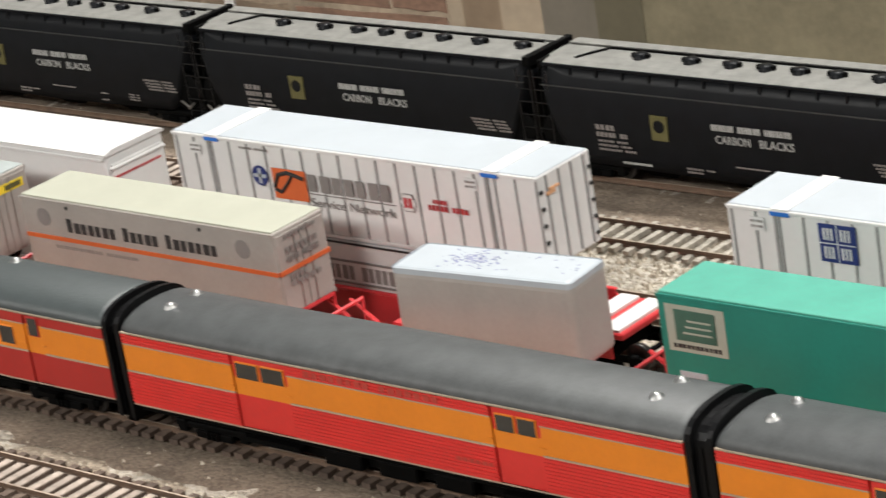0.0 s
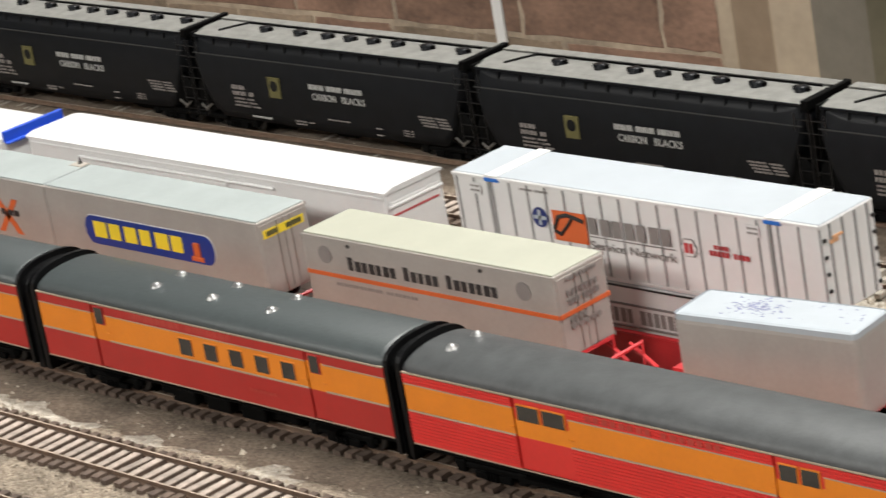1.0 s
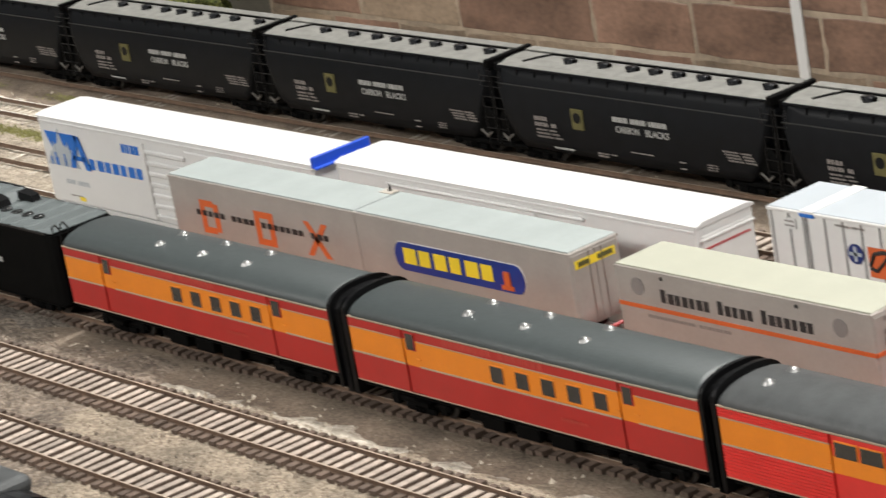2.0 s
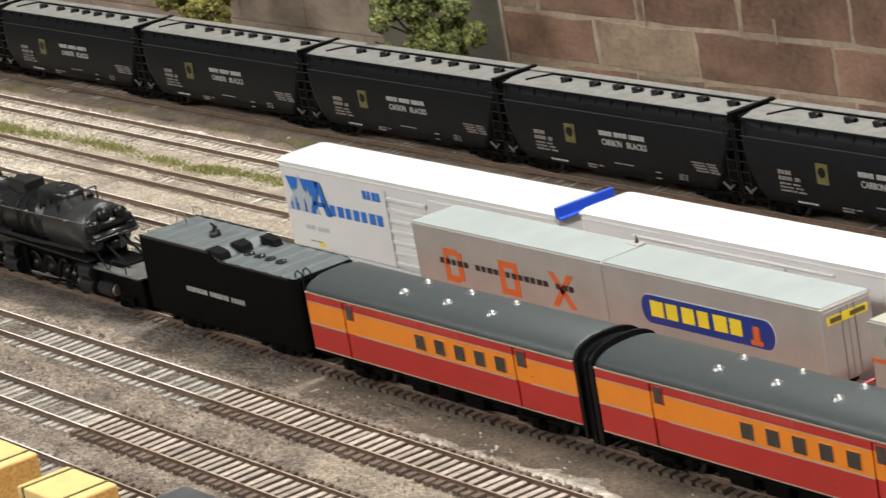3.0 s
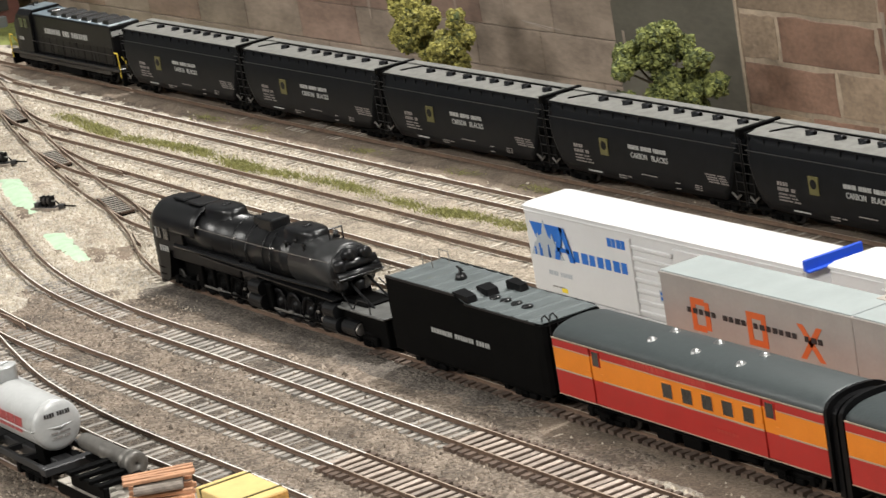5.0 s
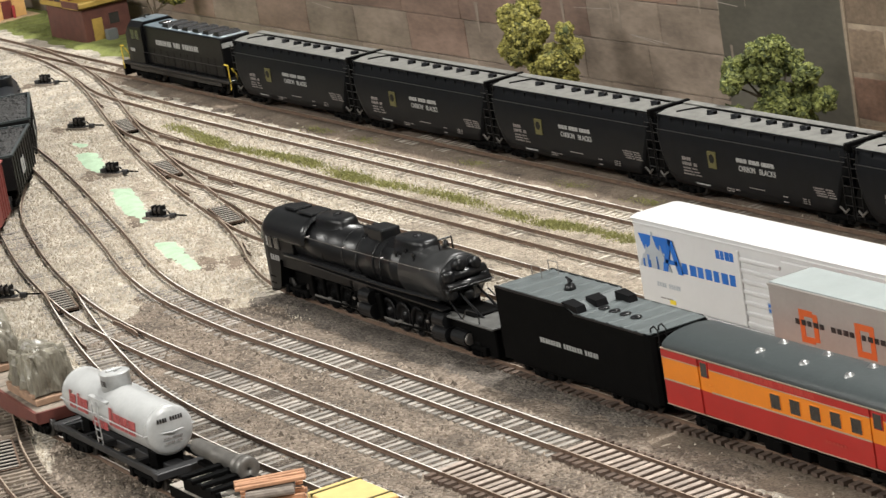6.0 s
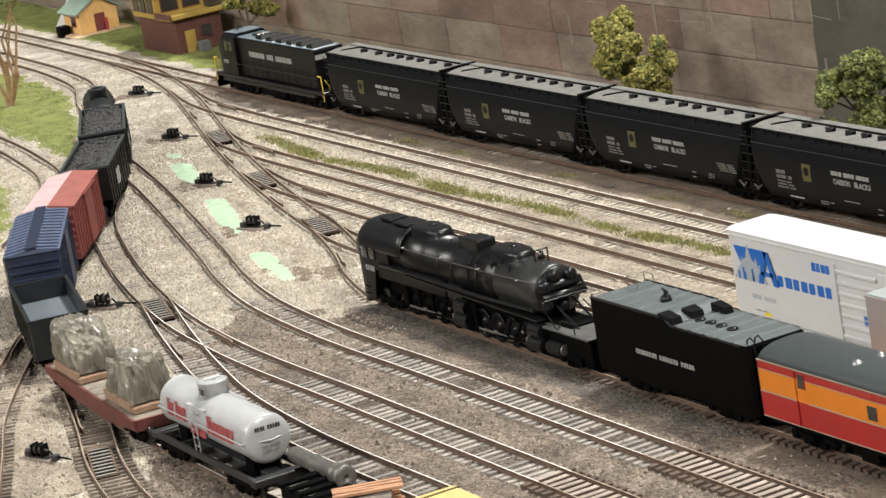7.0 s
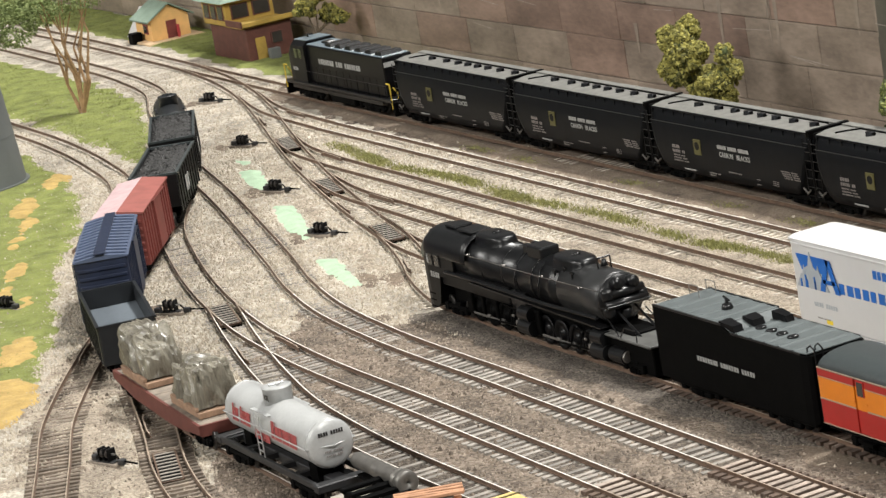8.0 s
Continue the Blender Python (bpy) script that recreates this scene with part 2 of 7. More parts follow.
    floor=mat("room_floor", (0.12, 0.11, 0.10), 0.6, vary=0.1, scale=3),
    wood=mat("table_wood", (0.30, 0.20, 0.11), 0.6, vary=0.2, scale=10),
)
# every ballast stone takes a tone of its own
for key, lo_c, mid_c, hi_c in (("stone", (0.27, 0.230, 0.178, 1), (0.435, 0.380, 0.302, 1), (0.525, 0.468, 0.382, 1)), ("brown_stone", (0.075, 0.058, 0.044, 1), (0.212, 0.169, 0.130, 1), (0.40, 0.336, 0.272, 1))):
    st = M[key].node_tree
    geo, rmp = st.nodes.new("ShaderNodeNewGeometry"), st.nodes.new("ShaderNodeValToRGB")
    rmp.color_ramp.elements[0].color, rmp.color_ramp.elements[1].color = lo_c, hi_c
    rmp.color_ramp.elements.new(0.5).color = mid_c
    st.links.new(geo.outputs["Random Per Island"], rmp.inputs[0])
    st.links.new(rmp.outputs[0], st.nodes["Principled BSDF"].inputs["Base Color"])
lit = bpy.data.materials.new("lamp_diffuser")
lit.use_nodes = True
lit.node_tree.nodes["Principled BSDF"].inputs["Emission Color"].default_value = (1.0, 0.95, 0.86, 1)
lit.node_tree.nodes["Principled BSDF"].inputs["Emission Strength"].default_value = 6.0
M["lit"] = lit
# foliage clumps vary one by one from deep to yellow green
for key, lo_c, hi_c in (("leaf", (0.06, 0.06, 0.014, 1), (0.36, 0.325, 0.078, 1)), ("leaf_mid", (0.03, 0.042, 0.012, 1), (0.255, 0.275, 0.075, 1)), ("weed", (0.12, 0.122, 0.036, 1), (0.335, 0.32, 0.115, 1)), ("leaf_dark", (0.045, 0.07, 0.02, 1), (0.24, 0.28, 0.075, 1)), ("leaf_light", (0.12, 0.16, 0.05, 1), (0.34, 0.40, 0.17, 1))):
    tree_nt = M[key].node_tree
    gg, rr = tree_nt.nodes.new("ShaderNodeNewGeometry"), tree_nt.nodes.new("ShaderNodeValToRGB")
    rr.color_ramp.elements[0].color, rr.color_ramp.elements[1].color = lo_c, hi_c
    tree_nt.links.new(gg.outputs["Random Per Island"], rr.inputs[0])
    tree_nt.links.new(rr.outputs[0], tree_nt.nodes["Principled BSDF"].inputs["Base Color"])


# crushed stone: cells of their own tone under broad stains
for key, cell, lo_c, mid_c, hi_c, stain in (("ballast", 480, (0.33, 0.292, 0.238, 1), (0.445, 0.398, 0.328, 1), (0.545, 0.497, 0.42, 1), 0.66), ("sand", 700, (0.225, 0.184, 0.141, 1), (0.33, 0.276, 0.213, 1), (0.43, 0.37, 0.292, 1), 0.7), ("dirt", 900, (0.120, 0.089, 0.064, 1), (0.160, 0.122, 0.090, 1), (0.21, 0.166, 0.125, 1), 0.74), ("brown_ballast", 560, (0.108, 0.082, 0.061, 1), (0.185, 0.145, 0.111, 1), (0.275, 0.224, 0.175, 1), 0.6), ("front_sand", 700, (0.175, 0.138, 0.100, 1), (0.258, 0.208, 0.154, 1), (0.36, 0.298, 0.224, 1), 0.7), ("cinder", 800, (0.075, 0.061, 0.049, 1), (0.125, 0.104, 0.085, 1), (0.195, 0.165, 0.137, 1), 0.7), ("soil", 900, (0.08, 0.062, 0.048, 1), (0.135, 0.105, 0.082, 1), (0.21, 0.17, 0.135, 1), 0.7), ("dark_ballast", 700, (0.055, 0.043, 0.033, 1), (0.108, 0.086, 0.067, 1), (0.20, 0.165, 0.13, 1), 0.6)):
    nt = M[key].node_tree
    bs = nt.nodes["Principled BSDF"]
    where = nt.nodes.new("ShaderNodeNewGeometry").outputs["Position"]
    vor = nt.nodes.new("ShaderNodeTexVoronoi")
    vor.inputs["Scale"].default_value = cell
    nt.links.new(where, vor.inputs["Vector"])
    one = nt.nodes.new("ShaderNodeSeparateColor")
    nt.links.new(vor.outputs["Color"], one.inputs[0])
    tone = nt.nodes.new("ShaderNodeValToRGB")
    tone.color_ramp.elements[0].color, tone.color_ramp.elements[1].color = lo_c, hi_c
    tone.color_ramp.elements.new(0.5).color = mid_c
    nt.links.new(one.outputs[0], tone.inputs[0])
    soil = nt.nodes.new("ShaderNodeTexNoise")
    soil.inputs["Scale"].default_value, soil.inputs["Detail"].default_value = 38, 6
    nt.links.new(where, soil.inputs["Vector"])
    span = nt.nodes.new("ShaderNodeMapRange")
    span.inputs[1].default_value, span.inputs[2].default_value = 0.36, 0.60
    span.inputs[3].default_value, span.inputs[4].default_value = stain, 1.12
    nt.links.new(soil.outputs["Fac"], span.inputs[0])
    tint = nt.nodes.new("ShaderNodeHueSaturation")
    nt.links.new(tone.outputs[0], tint.inputs["Color"])
    nt.links.new(span.outputs[0], tint.inputs["Value"])
    nt.links.new(tint.outputs[0], bs.inputs["Base Color"])
    lift = nt.nodes.new("ShaderNodeBump")
    lift.inputs["Strength"].default_value, lift.inputs["Distance"].default_value = (0.3 if key == "dirt" else 0.9), 0.0012
    lift.invert = True
    nt.links.new(vor.outputs["Distance"], lift.inputs["Height"])
    lumps, heave = nt.nodes.new("ShaderNodeTexNoise"), nt.nodes.new("ShaderNodeBump")
    lumps.inputs["Scale"].default_value, lumps.inputs["Detail"].default_value, lumps.inputs["Roughness"].default_value = 190, 5, 0.6
    heave.inputs["Strength"].default_value, heave.inputs["Distance"].default_value = (0.25 if key == "dirt" else 0.7), 0.006
    nt.links.new(where, lumps.inputs["Vector"])
    nt.links.new(lumps.outputs["Fac"], heave.inputs["Height"])
    nt.links.new(lift.outputs[0], heave.inputs["Normal"])
    nt.links.new(heave.outputs[0], bs.inputs["Normal"])
# ---- mesh tools ----
def mesh_of(bm, name, material, smooth=False):
    me = bpy.data.meshes.new(name)
    bm.normal_update()
    bm.to_mesh(me)
    bm.free()
    for k in (material if isinstance(material, (list, tuple)) else [material]):
        me.materials.append(M[k])
    if smooth:
        for p in me.polygons:
            p.use_smooth = True
    return me


def part(name, bm, material, parent, label="", smooth=False, m=None):
    """One mesh object under a thing or a part."""
    ob = new(name, mesh_of(bm, name, material, smooth))
    ob.parent = parent
    if m is not None:
        ob.matrix_basis = m
    if label:
        tagged(ob, label)
    return ob


def thing(name, m, label, category, group="", kind=""):
    ob = new(name)
    ob.empty_display_size = 0.01
    ob.matrix_basis = m
    return tagged(ob, label, category, group, kind)


def solo(name, bm, material, label, category, m=None, group="", kind="", smooth=False):
    ob = new(name, mesh_of(bm, name, material, smooth))
    if m is not None:
        ob.matrix_basis = m
    return tagged(ob, label, category, group, kind)


def box(bm, x0, x1, y0, y1, z0, z1, bevel=0.0, seg=2, mi=0, m=None):
    mm = Matrix.Translation(((x0 + x1) / 2, (y0 + y1) / 2, (z0 + z1) / 2)) @ Matrix.Diagonal((x1 - x0, y1 - y0, z1 - z0, 1))
    if m is not None:
        mm = m @ mm
    g = bmesh.ops.create_cube(bm, size=1, matrix=mm)
    fs = list({f for v in g["verts"] for f in v.link_faces})
    for f in fs:
        f.material_index = mi
    if bevel:
        es = list({e for f in fs for e in f.edges})
        bmesh.ops.bevel(bm, geom=es, offset=bevel, segments=seg, affect="EDGES", profile=0.5)
    return bm


def B(*a, **k):
    return box(bmesh.new(), *a, **k)


def rod(bm, a, b, r, seg=8, r2=None, mi=0):
    a, b = Vector(a), Vector(b)
    d = b - a
    q = d.to_track_quat("Z", "Y").to_matrix().to_4x4()
    g = bmesh.ops.create_cone(bm, cap_ends=True, segments=seg, radius1=r, radius2=r if r2 is None else r2, depth=d.length, matrix=Matrix.Translation((a + b) / 2) @ q)
    if mi:
        for f in {f for v in g["verts"] for f in v.link_faces}:
            f.material_index = mi
    return bm


def rods(segs, r, seg=6):
    bm = bmesh.new()
    for a, b in segs:
        rod(bm, a, b, r, seg)
    return bm


def path_rod(pts, r, seg=6):
    return rods(list(zip(pts, pts[1:])), r, seg)


def loft(bm, rings, closed=True, caps=True, mi=0):
    """Skin a row of equal rings of points."""
    vs = [[bm.verts.new(p) for p in ring] for ring in rings]
    k = len(vs[0])
    for a, b in zip(vs, vs[1:]):
        for i in range(k if closed else k - 1):
            j = (i + 1) % k
            bm.faces.new((a[i], a[j], b[j], b[i])).material_index = mi
    if caps and closed:
        bm.faces.new(list(reversed(vs[0]))).material_index = mi
        bm.faces.new(vs[-1]).material_index = mi
    return bm


def extrude_x(bm, prof, x0, x1, mi=0):
    """A closed profile of (y, z) drawn along x."""
    return loft(bm, [[(x0, y, z) for y, z in prof], [(x1, y, z) for y, z in prof]], mi=mi)


def lathe(prof, seg=20, m=None, bm=None):
    """A profile of (radius, z) turned round z."""
    bm = bm or bmesh.new()
    mm = m or Matrix()
    rings = [[mm @ Vector((r * math.cos(2 * math.pi * i / seg), r * math.sin(2 * math.pi * i / seg), z)) for i in range(seg)] for r, z in prof]
    return loft(bm, rings)


def writing(name, text, h, m, material, parent, width=None, bold=0.0, shear=0.0):
    """Raised lettering, left-aligned at m, reading along its x axis, h high, drawn to a given width."""
    cu = bpy.data.curves.new(name, "FONT")
    cu.body, cu.size, cu.extrude, cu.offset, cu.shear = text, 1.0, 0.01, bold, shear
    cu.resolution_u = 3
    tmp = bpy.data.objects.new(name, cu)
    scene.collection.objects.link(tmp)
    dg = bpy.context.evaluated_depsgraph_get()
    dg.update()
    me = bpy.data.meshes.new_from_object(tmp.evaluated_get(dg))
    bpy.data.objects.remove(tmp)
    xs = [v.co.x for v in me.vertices]
    x0, wide = min(xs), max(xs) - min(xs)
    sy = h / 0.72
    sx = width / wide if width else sy
    for v in me.vertices:
        v.co = (sx * (v.co.x - x0), sy * v.co.y, v.co.z * 0.012)
    me.materials.clear()
    me.materials.append(M[material])
    ob = new(name, me)
    ob.parent = parent
    ob.matrix_basis = m
    return ob


def side(x, z, y, sgn=-1):
    """A frame for lettering on a side wall that faces -y (sgn -1) or +x (sgn 1)."""
    if sgn < 0:
        return Matrix.Translation((x, y, z)) @ pose(0, 0, 0, 90, 0, 0)
    return Matrix.Translation((x, y, z)) @ pose(0, 0, 0, 90, 0, 90)


def smoothline(pts, step=0.006):
    """A smooth line through a few control points, at even steps."""
    p = [Vector((*q, 0)) if len(q) == 2 else Vector(q) for q in pts]
    p = [2 * p[0] - p[1]] + p + [2 * p[-1] - p[-2]]
    out = []

    def slope(a, b, c):
        g, h = b - a, c - b
        return (h / h.length * g.length + g / g.length * h.length) / (g.length + h.length)

    for a, b, c, d in zip(p, p[1:], p[2:], p[3:]):
        span = (c - b).length
        sb, sc = slope(a, b, c) * span, slope(b, c, d) * span
        k = max(2, int(span / 0.004))
        for i in range(k):
            t = i / k
            out.append(b * (2 * t ** 3 - 3 * t * t + 1) + sb * (t ** 3 - 2 * t * t + t) + c * (3 * t * t - 2 * t ** 3) + sc * (t ** 3 - t * t))
    out.append(p[-2])
    res, acc = [out[0]], 0.0
    for u, v in zip(out, out[1:]):
        L = (v - u).length
        while acc + L >= step:
            u = u.lerp(v, (step - acc) / L)
            res.append(u.copy())
            L = (v - u).length
            acc = 0.0
        acc += L
    return res
# ---- room, table, ground, backdrop ----
WALL_Y = 0.366
solo("floor", B(-5.4, 5.4, -4.8, 3.4, -1.05, -1.0), "floor", "plain grey room floor", "floor", kind="structure")
solo("ceiling", B(-5.4, 5.4, -4.8, 3.4, CEIL, CEIL + 0.1), "room", "plain pale ceiling", "ceiling", kind="structure")
for nm, a in (("wall_north", (-5.4, 5.4, 3.4, 3.5)), ("wall_south", (-5.4, 5.4, -4.9, -4.8)), ("wall_west", (-5.5, -5.4, -4.9, 3.5)), ("wall_east", (5.4, 5.5, -4.9, 3.5))):
    solo(nm, B(*a, -1.05, CEIL), "room", "plain painted room wall", "wall", kind="structure")
# housings for the unseen panels, added out of view
for at, aim, pw, pd, watts in PANELS:
    fx = thing("hanging_light", look(at, aim) @ Matrix.Translation((0, 0, .03)), "flat white light panel, unseen, added to light the layout", "light", "hall lights")
    for fa in ((-pw / 2 - .03, pw / 2 + .03, -pd / 2 - .03, -pd / 2), (-pw / 2 - .03, pw / 2 + .03, pd / 2, pd / 2 + .03), (-pw / 2 - .03, -pw / 2, -pd / 2, pd / 2), (pw / 2, pw / 2 + .03, -pd / 2, pd / 2)):
        part("frame", B(*fa, -.02, .05), "white", fx)
    part("diffuser", B(-pw / 2, pw / 2, -pd / 2, pd / 2, .0, .03), "lit", fx)
    back = (look(at, aim) @ Matrix.Translation((0, 0, .03))).inverted()
    for sx in (-1, 1):
        part("cord", rods([((sx * pw * .4, 0, .03), back @ Vector((*(look(at, aim) @ Vector((sx * pw * .4, 0, .06)))[:2], CEIL)))], .006), "black_matt", fx)

table = thing("layout_table", pose(0, 0, -0.02), "plywood layout table with wooden legs", "table", kind="structure")
part("tabletop", B(-3.4, 0.62, -0.48, 0.42, -0.06, -0.001), "wood", table)
for lx in (-3.2, -1.6, 0.4):
    for ly in (-0.4, 0.34):
        part("leg", B(lx - .04, lx + .04, ly - .04, ly + .04, -0.98, -0.06), "wood", table)


def ground_z(x, y):
    return 0.0009 * noise.noise((x * 14, y * 14, 0)) + 0.0008 * noise.noise((x * 60, y * 60, 3)) + 0.0006 * noise.noise((x * 150, y * 150, 7))


def sheet(x0, x1, y0, y1, step, zf):
    bm = bmesh.new()
    nx, ny = int((x1 - x0) / step), int((y1 - y0) / step)
    g = [[bm.verts.new((x0 + (x1 - x0) * i / nx, y0 + (y1 - y0) * j / ny, zf(x0 + (x1 - x0) * i / nx, y0 + (y1 - y0) * j / ny))) for j in range(ny + 1)] for i in range(nx + 1)]
    for i in range(nx):
        for j in range(ny):
            bm.faces.new((g[i][j], g[i + 1][j], g[i + 1][j + 1], g[i][j + 1]))
    return bm


solo("ground", sheet(-3.4, 0.62, -0.48, 0.365, 0.006, ground_z), "ballast", "tan and grey fine gravel ballast ground", "ground", kind="structure", smooth=True)
solo("wall_backdrop", B(-3.4, 0.62, WALL_Y, WALL_Y + 0.02, -0.02, 0.17), "slate", "glossy dark brick and slab backdrop wall", "wall", kind="structure")
# ---- tracks ----
TIES = 0
TD = [(-2.6, 0.212), (-2.35, 0.209), (-2.1, 0.206), (-1.94, 0.199), (-1.84, 0.185), (-1.745, 0.152), (-1.66, 0.128), (-1.59, 0.105), (-1.46, 0.058), (-1.34, 0.005), (-1.22, -0.0660),
      (-1.085, -0.1395), (-0.965, -0.1785), (-0.83, -0.2010), (-0.65, -0.2055), (-0.3, -0.208), (0.1, -0.208)]
TRACKS = [
    ("passenger", [(-1.15, 0.072), (-1.08, 0.0580), (-1.01, 0.038), (-0.95, 0.017), (-0.89, 0.003), (-0.82, 0), (-0.6, 0), (0.6, 0)]),
    ("ladder", [(-2.05, 0.259), (-1.9, 0.253), (-1.79, 0.239), (-1.693, 0.218), (-1.593, 0.190), (-1.5, 0.162), (-1.425, 0.140), (-1.35, 0.1195), (-1.275, 0.1005), (-1.2, 0.083), (-1.15, 0.072)]),
    ("trailer", [(-1.13, 0.068), (-1.05, 0.054), (-0.95, 0.0485), (-0.85, 0.047), (0.6, 0.047)]),
    ("stack", [(-1.32, 0.112), (-1.24, 0.1005), (-1.15, 0.098), (0.6, 0.098)]),
    ("fourth", [(-1.50, 0.162), (-1.43, 0.147), (-1.36, 0.142), (-1.25, 0.1405), (0.6, 0.1395)]),
    ("fifth", [(-1.72, 0.226), (-1.62, 0.206), (-1.52, 0.2005), (-1.4, 0.199), (0.6, 0.199)]),
    ("hopper", [(-2.8, 0.262), (-2.2, 0.262), (-1.9, 0.256), (0.6, 0.256)]),
    ("first_front", [(-1.5, 0.075), (-1.36, 0.046), (-1.2, 0.008), (-1.1, -0.017), (-1.02, -0.038), (-0.95, -0.051), (-0.86, -0.058), (-0.7, -0.058), (0.3, -0.058)]),
    ("second_front", [(-1.36, 0.015), (-1.27, -0.026), (-1.18, -0.054), (-1.04, -0.088), (-0.95, -0.103), (-0.86, -0.110), (-0.7, -0.110), (0.2, -0.110)]),
    ("third_front", [(-1.02, -0.092), (-0.93, -0.116), (-0.84, -0.137), (-0.77, -0.150), (-0.69, -0.157), (-0.5, -0.157), (0.2, -0.156)]),
    ("left_curve", TD),
    ("siding", [(-0.92, -0.188), (-0.87, -0.202), (-0.80, -0.222), (-0.725, -0.245), (-0.66, -0.259), (-0.5, -0.264), (0.0, -0.264)]),
    ("left_siding", [(-1.08, -0.138), (-1.0, -0.186), (-0.93, -0.225), (-0.86, -0.260), (-0.788, -0.288), (-0.735, -0.309), (-0.6, -0.36)]),
    ("far_loop", [(-2.5, 0.03), (-2.1, 0.046), (-1.85, 0.047), (-1.71, 0.044), (-1.58, 0.032), (-1.48, 0.015), (-1.36, -0.035), (-1.28, -0.09)]),
]
RAIL_H, GAUGE = 0.0047, 0.0165


def normals(line):
    out = []
    for i in range(len(line)):
        d = (line[min(i + 1, len(line) - 1)] - line[max(i - 1, 0)]).normalized()
        out.append(Vector((-d.y, d.x, 0)))
    return out


def rail_mesh(line, off, shiny=None):
    nr = normals(line)
    bm = bmesh.new()
    w = 0.00036
    rings = [[tuple(p + n * (off + a)) [:2] + (z,) for a, z in ((-1.7 * w, .0022), (1.7 * w, .0022), (1.7 * w, .0026), (w * .6, .0029), (w * .6, .0039), (w, .0041), (w, RAIL_H), (-w, RAIL_H), (-w, .0041), (-w * .6, .0039), (-w * .6, .0029), (-1.7 * w, .0026))] for p, n in zip(line, nr)]
    loft(bm, rings)
    bm.faces.ensure_lookup_table()
    k = 12
    for i in range(len(line) - 1):
        bm.faces[i * k + 6].material_index = 1 if shiny and shiny[0] < line[i].x < shiny[1] else 2
    return bm


def tie_bm(w=0.0027, L=0.029):
    return B(-w / 2, w / 2, -L / 2, L / 2, 0.0003, 0.0023)


TIE_ME = mesh_of(tie_bm(.0040), "tie", "tie_dark")
TIE_ME_BURIED = mesh_of(tie_bm(), "tie", "tie_buried")
TIE_ME_BROWN = mesh_of(tie_bm(), "tie", "tie_brown")
TIE_ME_MID = mesh_of(tie_bm(.0034), "tie", "tie_mid")
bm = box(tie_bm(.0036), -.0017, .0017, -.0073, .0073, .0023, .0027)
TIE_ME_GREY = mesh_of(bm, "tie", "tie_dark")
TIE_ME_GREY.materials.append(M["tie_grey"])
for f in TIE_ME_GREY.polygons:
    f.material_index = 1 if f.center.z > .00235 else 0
LINES = {}
# stretches of worn rail head whose sheen is painted near-white
SHINY = {"first_front": (-1.0, -.49), "second_front": (-1.0, -.50), "third_front": (-1.0, -.46), "left_curve": (-.95, -.3), "stack": (-1.0, -.66), "trailer": (-1.0, -.66), "fifth": (-1.5, -.7)}
for tname, pts in TRACKS:
    line = smoothline(pts, 0.0066)
    LINES[tname] = line
    tr = thing("track_" + tname, Matrix(), "model railway track with rusty rails on wooden ties", "track", "yard tracks", "structure")
    for off in (-GAUGE / 2 - .0006, GAUGE / 2 + .0006):
        part("rail", rail_mesh(line, off, SHINY.get(tname)), ["rail", "rail_sheen", "rail_worn"], tr)


def guard_rails(main, branch):
    """Short check rails opposite the frog where a branch leaves a track."""
    a, b = LINES[main], LINES[branch]
    for own, other in ((a, b), (b, a)):
        k = next((i for i, p in enumerate(own) if p.x > b[4].x and min((p - q).length for q in other) > GAUGE * .92), None)
        if k is None or k < 4 or k + 4 >= len(own):
            continue
        bit = own[k - 3:k + 4]
        n = normals(bit)[3]
        side_ = -1 if (min(other, key=lambda q: (q - bit[3]).length) - bit[3]).dot(n) > 0 else 1
        line = [p + normals(bit)[i] * side_ * (-.0010 if i in (0, len(bit) - 1) else 0) for i, p in enumerate(bit)]
        part("guard_rail", rail_mesh(line, side_ * (GAUGE / 2 - .0016)), ["rail", "rail_sheen", "rail_worn"], bpy.data.objects["track_" + (main if own is a else branch)])


for main, branch in (("ladder", "stack"), ("ladder", "fourth"), ("ladder", "fifth"), ("passenger", "trailer"), ("second_front", "third_front"), ("left_curve", "siding"), ("left_curve", "left_siding")):
    guard_rails(main, branch)
# ---- shared parts of rolling stock ----
def letters(name, parent, m, material, words, h, width, gap=0.28, label="", caps=1.0):
    """A line of plain bars, one for each sign, in words of the given lengths."""
    units = sum(words) + (len(words) - 1) * 0.9
    u = width / units
    bm = bmesh.new()
    x = 0.0
    for k in words:
        for i in range(k):
            w = u * (1 - gap) * (1.0, .92, 1.06, .88)[(i * 3 + k) % 4]
            box(bm, x, x + w, 0, h * (caps if i == 0 else 1.0), 0, 0.00012)
            x += u
        x += u * 0.9
    return part(name, bm, material, parent, label, m=m)


def plate(name, parent, x0, x1, z0, z1, y, material, t=0.00015, label=""):
    """A thin printed panel on a wall that faces -y."""
    return part(name, B(x0, x1, y - t, y, z0, z1), material, parent, label)


WHEEL_ME = mesh_of(lathe([(0.0004, -.0016), (.0046, -.0016), (.0052, -.0012), (.0052, -.0004), (.0047, 0), (.0047, .0014), (.0038, .0016), (.0012, .0012), (.0004, .0012)], 20, pose(0, 0, 0, 90, 0, 0)), "wheel", "wheel_steel", True)


